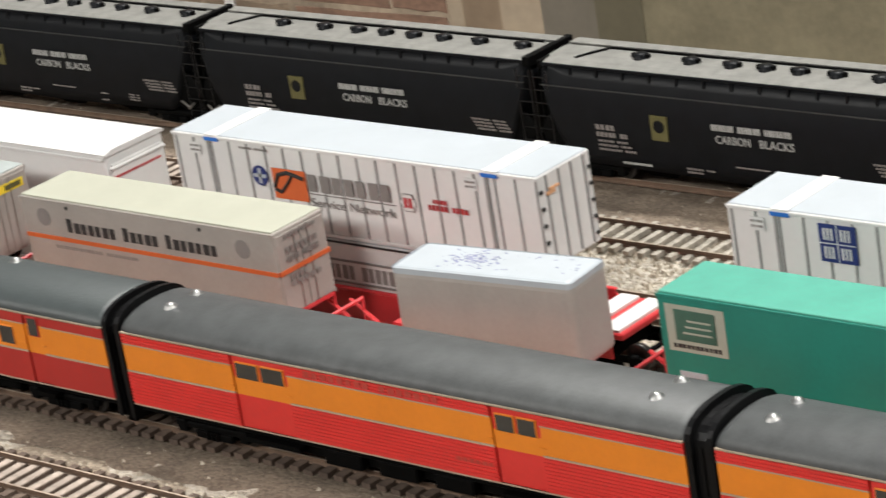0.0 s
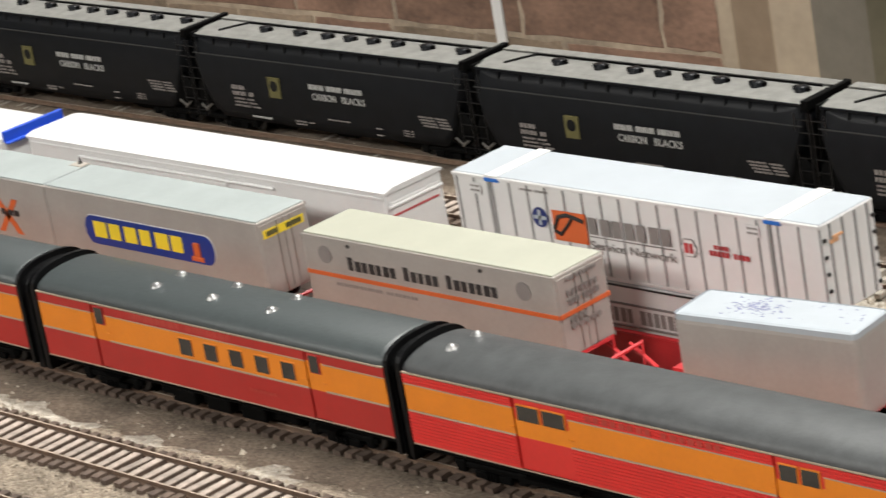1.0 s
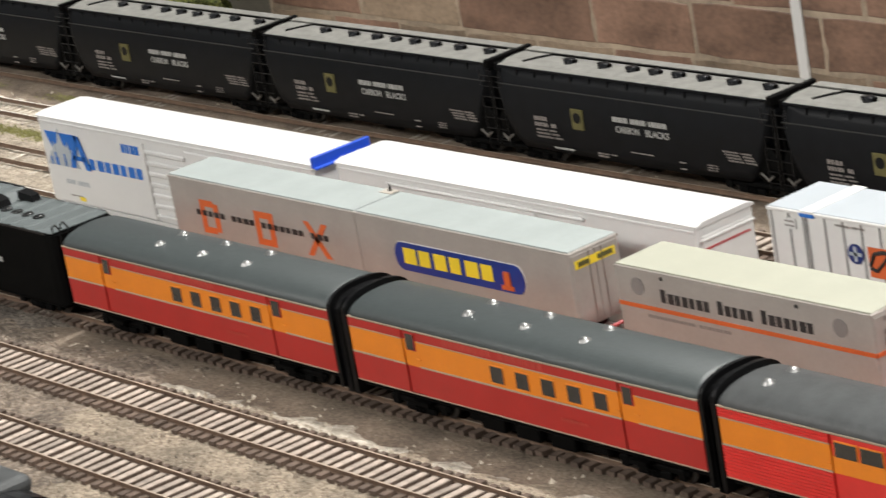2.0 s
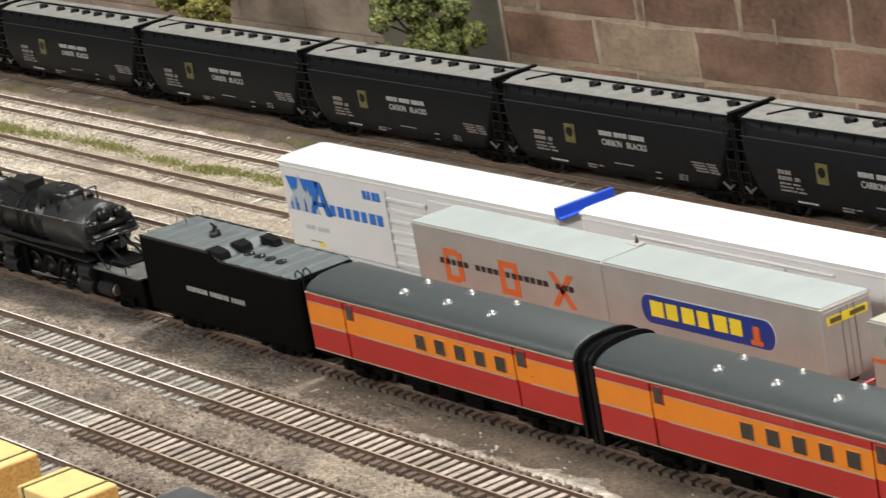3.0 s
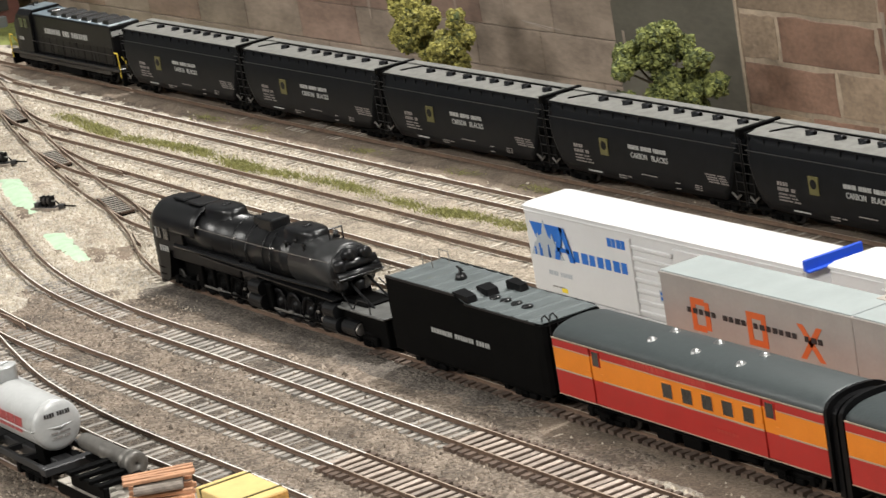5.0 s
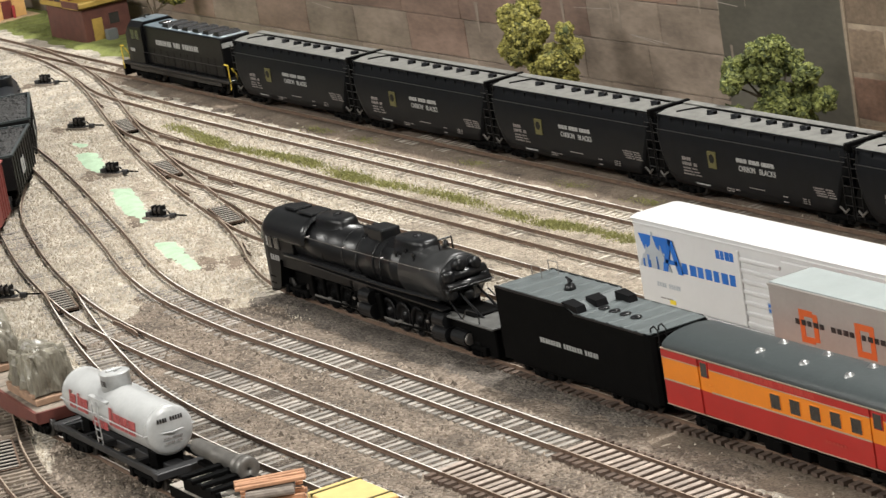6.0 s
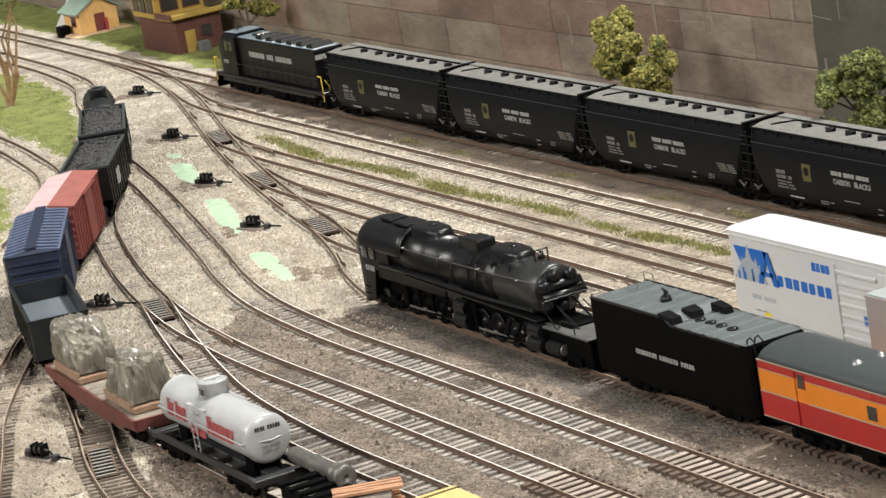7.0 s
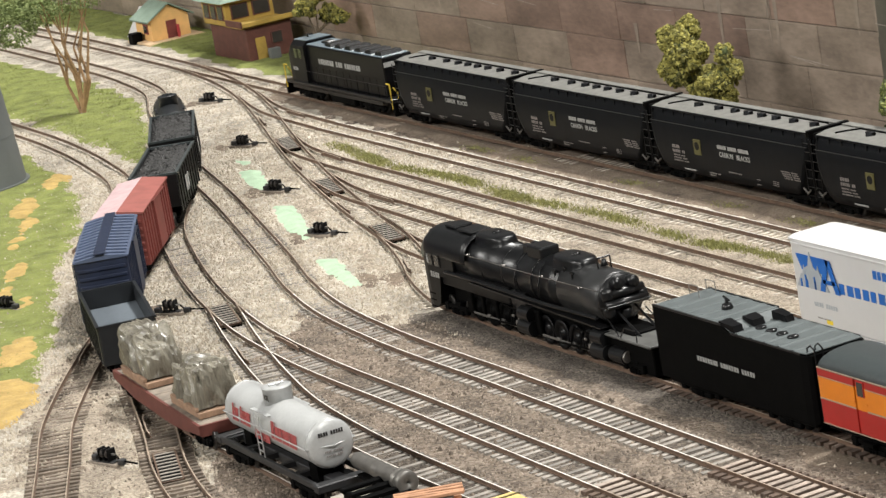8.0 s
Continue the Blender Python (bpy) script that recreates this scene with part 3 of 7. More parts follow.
def truck(parent, x, wb=0.0285, name="truck", wheels=2, material="black_matt", r=1.0):
    """A bogie: side frames with springs and journal boxes, a bolster, and its wheels."""
    bm = bmesh.new()
    for s in (-1, 1):
        y = s * 0.0125
        box(bm, -wb * .62, wb * .62, y - .0009, y + .0009, .0085, .0108, .0004, 1)
        box(bm, -wb * .3, wb * .3, y - .0011, y + .0011, .0055, .0085, .0004, 1)
        for i in range(wheels):
            jx = -wb / 2 + wb * i / (wheels - 1)
            box(bm, jx - .0022, jx + .0022, y - .0016, y + .0012, .0068, .0116, .0005, 1)
        for sx in (-.0022, 0, .0022):
            rod(bm, (sx, y - .0012, .0058), (sx, y - .0012, .009), .0009, 6)
    box(bm, -.0035, .0035, -.0125, .0125, .008, .0125, .0005, 1)
    for i in range(wheels):
        jx = -wb / 2 + wb * i / (wheels - 1)
        rod(bm, (jx, -.012, .0098), (jx, .012, .0098), .0011, 6)
    tr = part(name, bm, material, parent, m=Matrix.Translation((x, 0, 0)))
    for i in range(wheels):
        jx = -wb / 2 + wb * i / (wheels - 1)
        for s in (-1, 1):
            w = new("wheel", WHEEL_ME)
            w.parent = tr
            w.matrix_basis = pose(jx, s * .0092, .0098, 0, 0, 0 if s > 0 else 180) @ Matrix.Scale(r, 4)
    return tr


def coupler(parent, x, sgn):
    bm = B(min(x, x + sgn * .007), max(x, x + sgn * .007), -.0012, .0012, .0085, .0105)
    box(bm, x + sgn * .007 - .0022, x + sgn * .007 + .0022, -.0022, .0022, .0078, .0115, .0006, 1)
    return part("coupler", bm, "black_matt", parent)


def ladder(parent, x, y, z0, z1, w=.006, n=5, along="x", material="black_matt", name="ladder"):
    bm = bmesh.new()
    a = Vector((1, 0, 0)) if along == "x" else Vector((0, 1, 0))
    c = Vector((x, y, 0))
    for s in (-.5, .5):
        rod(bm, c + a * s * w + Vector((0, 0, z0)), c + a * s * w + Vector((0, 0, z1)), .00035, 5)
    for i in range(n):
        z = z0 + (z1 - z0) * (i + .5) / n
        rod(bm, c - a * w / 2 + Vector((0, 0, z)), c + a * w / 2 + Vector((0, 0, z)), .0003, 5)
    return part(name, bm, material, parent)


def on_line(tname, x):
    """The place and heading on a track's centre line at that x."""
    ln = LINES[tname]
    i = min(range(1, len(ln) - 1), key=lambda k: abs(ln[k].x - x))
    d = ln[i + 1] - ln[i - 1]
    return ln[i].x, ln[i].y, math.degrees(math.atan2(d.y, d.x))
# ---- passenger train ----
SY, ROOF_H = 0.0172, 0.0072


def roof_profile(k=1.0, n=18, drop=0.0):
    pr = []
    for i in range(n + 1):
        a = math.pi * i / n
        c, s = math.cos(a), math.sin(a)
        pr.append((-SY * k * math.copysign(abs(c) ** 0.92, c), 0.0432 + (ROOF_H - drop) * s ** 0.95))
    return pr


def coach(x0, L, doors, windows, vents, baggage, label, nameboard, front_bellows=True):
    c = thing("passenger_car", pose(x0, 0, 0), label, "train car", "passenger cars")
    part("underframe", box(B(.001, L - .001, -.0155, .0155, .0125, .0165, .0008, 1), L * .3, L * .7, -.011, .011, .0065, .0125, .001, 1), "black_matt", c)
    part("body", B(.0008, L - .0008, -SY + .0012, SY - .0012, .0160, .0434), "dark_red" if not baggage else "red", c)
    lowz, midz, topz = .0158, (.0286 if baggage else .0281), .0388
    red = "red" if baggage else "dark_red"
    cuts = sorted(doors)
    for sgn, nm in ((-1, "near"), (1, "far")):
        spans, a = [], .0006
        for d0, d1 in cuts:
            spans.append((a, d0))
            a = d1
        spans.append((a, L - .0006))
        y0, y1 = (-SY, -SY + .0014) if sgn < 0 else (SY - .0014, SY)
        for s0, s1 in spans:
            part("orange_panel", B(s0, s1, y0, y1, midz, topz), "orange", c)
            part("lower_panel", B(s0, s1, y0, y1, lowz, midz), red, c)
            part("letterboard", B(s0, s1, y0, y1, topz, .0430), red, c)
            if sgn < 0:
                part("stripe", B(s0, s1, y0 - .00022, y0, midz - .00035, midz + .00035), "silver_line", c, "thin pale stripe")
                part("stripe", B(s0, s1, y0 - .0002, y0, topz - .0002, topz + .0002), "silver_line", c)
                for z in [lowz + .0012 + i * .00128 for i in range(9 if baggage else 0)] + [topz + .0006 + i * .0012 for i in range(3 if baggage else 0)]:
                    part("corrugation", B(s0, s1, y0 - (.0004 if baggage else .0002), y0, z, z + .0006), red, c)
        for d0, d1 in cuts:
            y = y0 + .0006 if sgn < 0 else y0 - .0006
            dr = part("door", B(d0 + .0002, d1 - .0002, y, y + .0014, lowz, .0428, .0002, 1), red, c)
            part("door_panel", B(d0 + .0002, d1 - .0002, y - .0001, y + .0015, midz - .0005, .0345 if baggage else topz), "orange", dr)
            if sgn > 0:
                continue
            k = 2 if baggage else 1
            w = (d1 - d0 - .004) / k if baggage else (d1 - d0) * .62
            for i in range(k):
                wx = d0 + .0016 + i * (w + .0008) if baggage else d0 + (d1 - d0 - w) / 2
                zt = .0404 if baggage else .0418
                zb = .0340 if baggage else .0342
                wn = part("window", B(wx, wx + w, y - .0005, y + .0002, zb, zt, .0002, 1), "orange" if baggage else red, c)
                part("pane", B(wx + .0005, wx + w - .0005, y - .0006, y - .0002, zb + .0005, zt - .0005), "glass", wn)
            for gx in (d0 - .0006, d1 + .0006):
                part("grab_rail", rods([((gx - .001, y0 - .0008, .0318), (gx + .001, y0 - .0008, .0318))], .0003, 5), "orange", c)
            part("step", B(d0, d1, y0, y0 + .004, .0105, .0122), "black_matt", c)
        if sgn < 0:
            for w0, w1, z0, z1 in windows:
                wn = part("window", B(w0, w1, y0 - .0003, y0 + .0002, z0, z1, .0003, 1), "orange", c)
                part("pane", B(w0 + .0005, w1 - .0005, y0 - .0004, y0, z0 + .0005, z1 - .0005), "glass", wn)
            part("stripe", B(.0006, L - .0006, y0 - .0002, y0, lowz - .0002, lowz + .0003), "silver_line", c)
            part("stripe", B(.0006, L - .0006, y0 - .0003, y0 + .0005, .0428, .0434), "silver_line", c)
            if nameboard:
                letters("lettering", c, side(nameboard[0], .0399, y0 - .0004 if baggage else y0), "ink_faint", nameboard[2], .0023, nameboard[1], label="faded gold lettering bars")
            letters("lettering", c, side(L * .62, .0212, y0 - .0004), "ink_faint", (6,), .0013, .016)
    ends = [(0, .93, .0026), (.0015, .975, .0010), (.004, 1, 0), (L - .004, 1, 0), (L - .0015, .975, .0010), (L, .93, .0026)]
    bm = bmesh.new()
    loft(bm, [[(x, y, z) for y, z in roof_profile(k, 18, dr)] + [(x, SY * k, .0425), (x, -SY * k, .0425)] for x, k, dr in ends])
    rf = part("roof", bm, "roof_grey" if baggage else "roof", c, "matt dark grey rounded roof", True)
    for p in rf.data.polygons:
        p.use_smooth = len(p.vertices) == 4
    for vx, vy in vents:
        zz = .0432 + ROOF_H * math.sqrt(max(0.0, 1 - (vy / SY) ** 2)) - .0001
        v = part("roof_vent", lathe([(.0001, .0018), (.0011, .0016), (.0020, .0009), (.0023, .0002), (.0029, 0), (.0029, -.0018)], 18, pose(vx - x0, vy, zz, -vy * 1500, 0, 0)), "chrome", c, "small chrome roof vent", True)
    for s, x in ((-1, 0.0), (1, L)):
        coupler(c, x, s)
        if s < 0 and not front_bellows:
            part("end_door", B(x - .0008, x, -.0045, .0045, .0165, .0400, .0002, 1), "black_matt", c)
            continue
        bm = bmesh.new()
        pr = [(-.0175, .010)] + [(-.0175 * math.copysign(abs(math.cos(math.pi * i / 12)) ** .85, math.cos(math.pi * i / 12)), .0436 + .0078 * math.sin(math.pi * i / 12) ** .9) for i in range(13)] + [(.0175, .010)]
        extrude_x(bm, pr, min(x + s * .0002, x + s * .0022), max(x + s * .0002, x + s * .0022))
        extrude_x(bm, [(y * .90, z - .0022) for y, z in pr], min(x + s * .0022, x + s * .0056), max(x + s * .0022, x + s * .0056))
        part("diaphragm", bm, "black_satin", c, "glossy black end diaphragm")
    truck(c, .034, .030)
    truck(c, L - .034, .030)
    for i in range(3):
        part("equipment_box", B(L * .36 + i * L * .1, L * .43 + i * L * .1, -.0148, -.006, .0068, .0126, .0006, 1), "black_matt", c)
    return c


def five(a, step, x0):
    return [(a - x0 + step * i, a - x0 + step * i + .0082, .0294, .0370) for i in range(5)]


coach(-.4545, .2000, [(.030, .0395), (.1575, .1680)], five(-.3690, .0146, -.4545), [(x, y) for x in (-.387, -.3543, -.322) for y in (-.0070, .0062)], False,
      "red and orange passenger coach with dark roof behind the tender", (.06, .06, (8, 7)), False)
coach(-.2420, .2028, [(.0345, .0440), (.1600, .1695)], five(-.1545, .0146, -.2420), [(x, y) for x in (-.1767, -.1432, -.1094) for y in (-.0060, .0072)], False,
      "red and orange passenger coach with five square windows", (.06, .06, (8, 7)))
coach(-.0305, .2435, [(.0535, .0795), (.1675, .1875)], [], [(x, y) for x in (-.0146, .1953) for y in (-.0057, .0072)], True,
      "fluted red and orange baggage car with grey roof", (.088, .060, (8, 7)))
coach(.2235, .2435, [(.0535, .0795), (.1675, .1875)], [], [(.2378, -.0057), (.2378, .0072)], True,
      "fluted red and orange baggage car at the end", (.088, .060, (8, 7)))

# ---- steam locomotive, cab first ----
X0 = -.876
lo = thing("steam_locomotive", pose(X0, 0, 0), "black cab-forward articulated steam locomotive model", "locomotive")


def ring(x, r, zc, n=20, flat=0.0):
    return [(x, r * math.cos(2 * math.pi * i / n), max(zc - r * .8, zc + r * math.sin(2 * math.pi * i / n))) for i in range(n)]


BR, BZ = .0138, .0392
bm = bmesh.new()
loft(bm, [ring(x, BR + r, BZ) for x, r in ((.030, .0006), (.085, .0008), (.0852, .0001), (.150, 0), (.1502, .0006), (.156, .0006), (.1562, 0), (.196, 0), (.206, -.0009), (.209, -.004))])
part("boiler", bm, "black", lo, "black boiler with soft highlights along the top", True)
for bx in (.098, .115, .133, .170, .184):
    part("boiler_band", lathe([(BR + .0001, -.0004), (BR + .0004, -.0004), (BR + .0004, .0004), (BR + .0001, .0004)], 24, pose(bx, 0, BZ, 0, 90, 0)), "black", lo, smooth=True)
CAB_TOP = [(-.0160 * math.copysign(abs(math.cos(a)) ** .8, math.cos(a)), .0405 + .0143 * math.sin(a) ** .9) for a in (math.pi * i / 16 for i in range(17))]
bm = bmesh.new()
loft(bm, [[(x, -.0160 * k, zb)] + [(x, y * k, .035 + (z - .035) * q) for y, z in CAB_TOP] + [(x, .0160 * k, zb)] for x, k, q, zb in ((-.001, .93, .66, .0060), (.001, .97, .84, .0060), (.005, 1, .97, .0062), (.011, 1, 1, .0080), (.0150, 1, 1, .0105), (.0175, 1, 1, .0180), (.0200, 1, 1, .0275), (.039, .99, 1, .0300), (.0392, .96, .97, .0300))])
cab = part("cab", bm, "black_satin", lo, "black enclosed cab")
bm = bmesh.new()
loft(bm, [[(x, y * k, z + d) for y, z in CAB_TOP] + [(x, y * k, z + d - .0012) for y, z in reversed(CAB_TOP)] for x, k, d in ((-.002, .97, -.0035), (.004, 1.01, .0000), (.010, 1.015, .0004), (.050, 1.015, .0004), (.056, .99, .0002))])
part("cab_roof", bm, "black", lo, "rounded black cab roof", True)
for wx in (.0065, .0155):
    wn = part("cab_window", B(wx, wx + .0075, -.0165, -.0158, .0335, .0415, .0004, 1), "black", cab)
    part("pane", B(wx + .0008, wx + .0067, -.0167, -.0160, .0342, .0408), "glass", wn)
part("window_blind", B(.0072, .0088, -.0169, -.0164, .0350, .0405), "ink_dim", cab)
part("roof_hatch", B(.016, .030, -.006, .006, .0550, .0566, .0008, 2), "black", cab)
part("roof_hatch", B(.034, .052, -.007, .007, .0550, .0564, .0008, 2), "black", cab)
letters("cab_number", lo, side(.0085, .0265, -.0162), "ink_dim", (4,), .0034, .012)
for k in range(3):
    part("cab_step", B(.003, .010, -.0162, -.0140, .0075 + .004 * k, .0083 + .004 * k), "black_matt", lo)
part("firebox_side", B(.019, .104, -.0146, .0146, .0225, .0330, .001, 2), "black_satin", lo)
part("ash_pan", B(.104, .122, -.0138, .0138, .021, .032, .001, 2), "black", lo)
for a in (.050, .143):
    bm = bmesh.new()
    rings = []
    for grow, z in ((1.32, .0468), (1.14, .0500), (1.03, .0524), (1.0, .0545), (.97, .0560), (.90, .0568), (.60, .0571)):
        rings.append([(a + .020 + .0165 * grow * math.copysign(abs(math.cos(q)) ** .55, math.cos(q)), .0082 * grow * math.copysign(abs(math.sin(q)) ** .8, math.sin(q)), z) for q in (2 * math.pi * i / 28 for i in range(28))])
    loft(bm, rings)
    dome = part("sand_dome", bm, "black", lo, "flat-topped black sand dome", True)
    part("dome_lid", lathe([(.0001, .0012), (.0022, .0011), (.0026, .0004), (.0026, 0)], 14, pose(a + .020, .001, .0569)), "black", dome, smooth=True)
part("chimney", B(.118, .135, -.0062, .0062, .050, .0580, .0012, 2), "black", lo)
part("whistle_box", B(.1105, .1165, -.0045, -.0005, .051, .0570, .0008, 1), "black", lo)
part("whistle_box", B(.1105, .1165, .0005, .0045, .051, .0570, .0008, 1), "black", lo)
part("bell", lathe([(.0002, .0585), (.0013, .0580), (.0016, .0562), (.0024, .0545), (.0002, .0545)], 14, pose(.192, 0.002, 0)), "black", lo, smooth=True)
part("bell_bracket", rods([((.192, -.0020, .050), (.192, -.0020, .0592)), ((.192, .0060, .050), (.192, .0060, .0592)), ((.192, -.0020, .0592), (.192, .0060, .0592))], .0005), "black", lo)
for i, (vx, vy) in enumerate(((.166, -.009), (.178, -.011), (.200, -.006), (.205, .003), (.158, -.011))):
    part("valve", rods([((vx, vy, .046), (vx, vy, .0528 - i * .0004)), ((vx - .0018, vy, .0518 - i * .0004), (vx + .0018, vy, .0518 - i * .0004))], .0007), "black", lo)
part("smokebox", lathe([(BR + .0001, -.021), (BR + .0007, -.021), (BR + .0007, .021), (BR - .0002, .0235)], 28, pose(.184, 0, BZ, 0, 90, 0)), "smokebox", lo, "dusty graphite smokebox", True)
for bx in (.072, .112, .140):
    part("boiler_pipe", path_rod([(bx, -.0060, BZ + BR * .92), (bx + .001, -.0112, BZ + BR * .62), (bx + .002, -.0142, BZ + .001), (bx + .002, -.0146, BZ - .006)], .0004), "black", lo)
for i in range(4):
    part("rail_stanchion", rods([((.058 + .044 * i, -.0128, .0456), (.058 + .044 * i, -.0150, .0458))], .0005), "rod_steel", lo)
part("smokebox_front", lathe([(.0130, 0), (.0135, .001), (.0133, .002), (.0100, .003), (.0085, .0044), (.0006, .0052)], 26, pose(.207, 0, BZ, 0, 90, 0)), "black", lo, smooth=True)
for y, z in ((-.0100, .0440), (-.0035, .0490), (.0060, .0480), (-.0100, .0345), (.0105, .0400), (0, .032)):
    part("air_pump", lathe([(.0002, -.0030), (.0030, -.0028), (.0034, -.0015), (.0034, .0015), (.0030, .0028), (.0002, .0030)], 14, pose(.2125, y, z, 0, 90 if z > .046 else 0, 0)), "black", lo, smooth=True)
part("heater_drum", rods([((.213, -.0115, .0438), (.213, .0115, .0438)), ((.2145, -.0125, .0385), (.2145, .0125, .0385))], .0026, 14), "black", lo, smooth=True)
part("front_rail", path_rod([(.2085, -.0145, .0375), (.217, -.0135, .0380), (.2185, 0, .0385), (.217, .0135, .0380), (.2085, .0145, .0375)], .0003), "black", lo)
part("handrail", path_rod([(.042, -.0150, .0458), (.10, -.0148, .0456), (.15, -.0146, .0458), (.208, -.0138, .0466)], .00022), "steel", lo, "thin bright steel handrail")
part("running_pipe", path_rod([(.028, -.0160, .0318), (.06, -.0162, .0322), (.10, -.0162, .0318), (.15, -.0162, .0312), (.208, -.0158, .0322)], .0011, 8), "black", lo)
part("running_board", loft(bmesh.new(), [[(.058, -.0162, .0292), (.058, -.0105, .0292), (.058, -.0105, .0300), (.058, -.0162, .0300)], [(.21, -.0162, .0262), (.21, -.0105, .0262), (.21, -.0105, .0270), (.21, -.0162, .0270)]]), "black", lo)
part("engine_bed", box(B(.020, .232, -.0085, .0085, .010, .026, .001, 1), .055, .205, -.0110, .0110, .022, .028, .001, 1), "black_matt", lo)
DRIVER = mesh_of(lathe([(.0008, -.0016), (.0072, -.0016), (.0078, -.0010), (.0078, .0006), (.0084, .0008), (.0084, .0016), (.0062, .0016), (.0058, .0006), (.0030, .0006), (.0026, .0018), (.0008, .0018)], 24, pose(0, 0, 0, 90, 0, 0)), "driver_wheel", "black_matt", True)
DRIVER_WORN = DRIVER.copy()
DRIVER_WORN.materials[0] = M["black_satin"]
for gx in (.055, .138):
    for i in range(4):
        for s in (-1, 1):
            w = new("driver_wheel", DRIVER if gx < .1 else DRIVER_WORN)
            w.parent = lo
            w.matrix_basis = pose(gx + i * .0168, s * .0095, .0131, 0, 0, 0 if s < 0 else 180)
    part("side_rod", box(box(B(gx - .002, gx + .0525, -.0138, -.0128, .0098, .0112, .0004, 1), gx + .015, gx + .0195, -.0142, -.0126, .009, .0122, .0005, 1), gx + .0315, gx + .0365, -.0142, -.0126, .009, .0122, .0005, 1), "rod_steel", lo, "dull steel side rod")
    part("main_rod", rods([((gx + .017, -.0146, .0100), (gx + .066, -.0146, .0125))], .0007), "black_matt", lo)
    part("valve_gear", rods([((gx + .034, -.0150, .012), (gx + .040, -.0150, .0225)), ((gx + .040, -.0150, .0225), (gx + .064, -.0150, .0205)), ((gx + .046, -.0150, .016), (gx + .052, -.0150, .024)), ((gx + .060, -.0150, .0115), (gx + .060, -.0150, .021))], .0005), "black_matt", lo)
    part("crosshead", box(box(B(gx + .0535, gx + .0560, -.0152, -.0138, .0108, .0150, .0004, 1), gx + .0565, gx + .0585, -.0150, -.0138, .0140, .0185, .0004, 1), gx + .0500, gx + .0525, -.0154, -.0144, .0165, .0180, .0003, 1), "steel", lo, "bright steel crosshead")
    part("brake_hanger", B(gx - .010, gx - .0035, -.0132, -.0106, .0090, .0235, .0006, 1) if gx > .1 else box(box(B(gx + .0066, gx + .0100, -.0126, -.0106, .0070, .0225, .0005, 1), gx + .0236, gx + .0266, -.0126, -.0106, .0070, .0225, .0005, 1), gx - .010, gx - .0035, -.0132, -.0106, .0090, .0235, .0006, 1), "black_matt", lo)
    cy = part("cylinder", rods([((gx + .060, -.0138, .0130), (gx + .074, -.0138, .0130)), ((gx + .061, -.0134, .0205), (gx + .073, -.0134, .0205))], .0044, 16), "black", lo)
    part("cylinder_head", lathe([(.0002, .0012), (.0022, .0011), (.0034, 0), (.0034, -.0010), (.0002, -.001)], 16, pose(gx + .0595, -.0138, .0130, 0, -90, 0)), "steel", cy, smooth=True)
truck(lo, .030, .024)
truck(lo, .236, .018)
dk = part("pilot_deck", B(.206, .258, -.0145, .0145, .0225, .0240, .0005, 1), "deck_grey", lo, "dusty grey pilot deck")
for s in (-1, 1):
    part("deck_rail", path_rod([(.212, s * .012, .032), (.226, s * .0135, .0235), (.232, s * .0135, .0300), (.244, s * .0135, .0300), (.244, s * .0135, .0235)], .0004), "black", dk)
part("deck_brace", rods([((.21, -.006, .036), (.236, -.006, .0235)), ((.21, .006, .036), (.236, .006, .0235))], .0007), "black", dk)
part("deck_pillar", box(B(.247, .257, -.0085, .0085, .012, .022, .0006, 1), .214, .232, -.011, .011, .013, .022, .0008, 1), "black_matt", lo)
part("pilot_frame", B(.204, .256, -.0120, .0120, .0065, .0222, .0006, 1), "black_matt", lo)
for s in (-1, 1):
    part("pilot_cylinder", rods([((.216, s * .0128, .0135), (.230, s * .0128, .0135))], .0042, 14), "black", lo)
    part("cylinder_cover", lathe([(.0002, .0010), (.0030, .0008), (.0034, 0)], 14, pose(.2300, s * .0128, .0135, 0, 90, 0)), "steel", lo)
coupler(lo, .2585, 1)

# ---- tender ----
td = thing("tender", pose(-.6030, 0, 0), "black rectangular locomotive tender with sloping deck", "tender")
TL = .142
bm = bmesh.new()
def tprof(k, top):
    return [(-.0172 * k, .0125), (-.0172 * k, top), (.0172 * k, top), (.0172 * k, .0125)]
loft(bm, [[(x, y, z) for y, z in tprof(k, t)] for x, k, t in ((0, 1, .0496), (.066, 1, .0496), (.074, 1, .0466), (TL - .007, 1, .0462), (TL - .002, .96, .0462), (TL, .86, .0462))])
part("tank", bm, "black_matt", td)
bm = bmesh.new()
rings = []
for i in range(143):
    x = .0004 + i * (TL - .0024) / 142
    t = .0501 if x < .066 else (.0501 - .0029 * (x - .066) / .008 if x < .074 else .0472)
    t += .00045 * max(0.0, math.cos(2 * math.pi * (x - .004) / .0125)) ** 3 * (0 if .060 < x < .078 else 1)
    k = 1 if x < TL - .007 else 1 - .05 * (x - TL + .007) / .005
    rings.append([(x, -.0165 * k, t), (x, .0165 * k, t), (x, .0165 * k, t - .0004), (x, -.0165 * k, t - .0004)])
loft(bm, rings)
# deck grey is lifted to hold the bluish sheen as colour
part("deck_plate", bm, "tender_deck", td, "ribbed tender deck, bluish sheen painted into its grey")
for s in (-1, 1):
    part("deck_edge", B(.0, .066, s * .0168 - .0005, s * .0168 + .0005, .0496, .0506), "black", td)
    part("deck_edge", B(.074, TL - .006, s * .0168 - .0005, s * .0168 + .0005, .0464, .0472), "black", td)
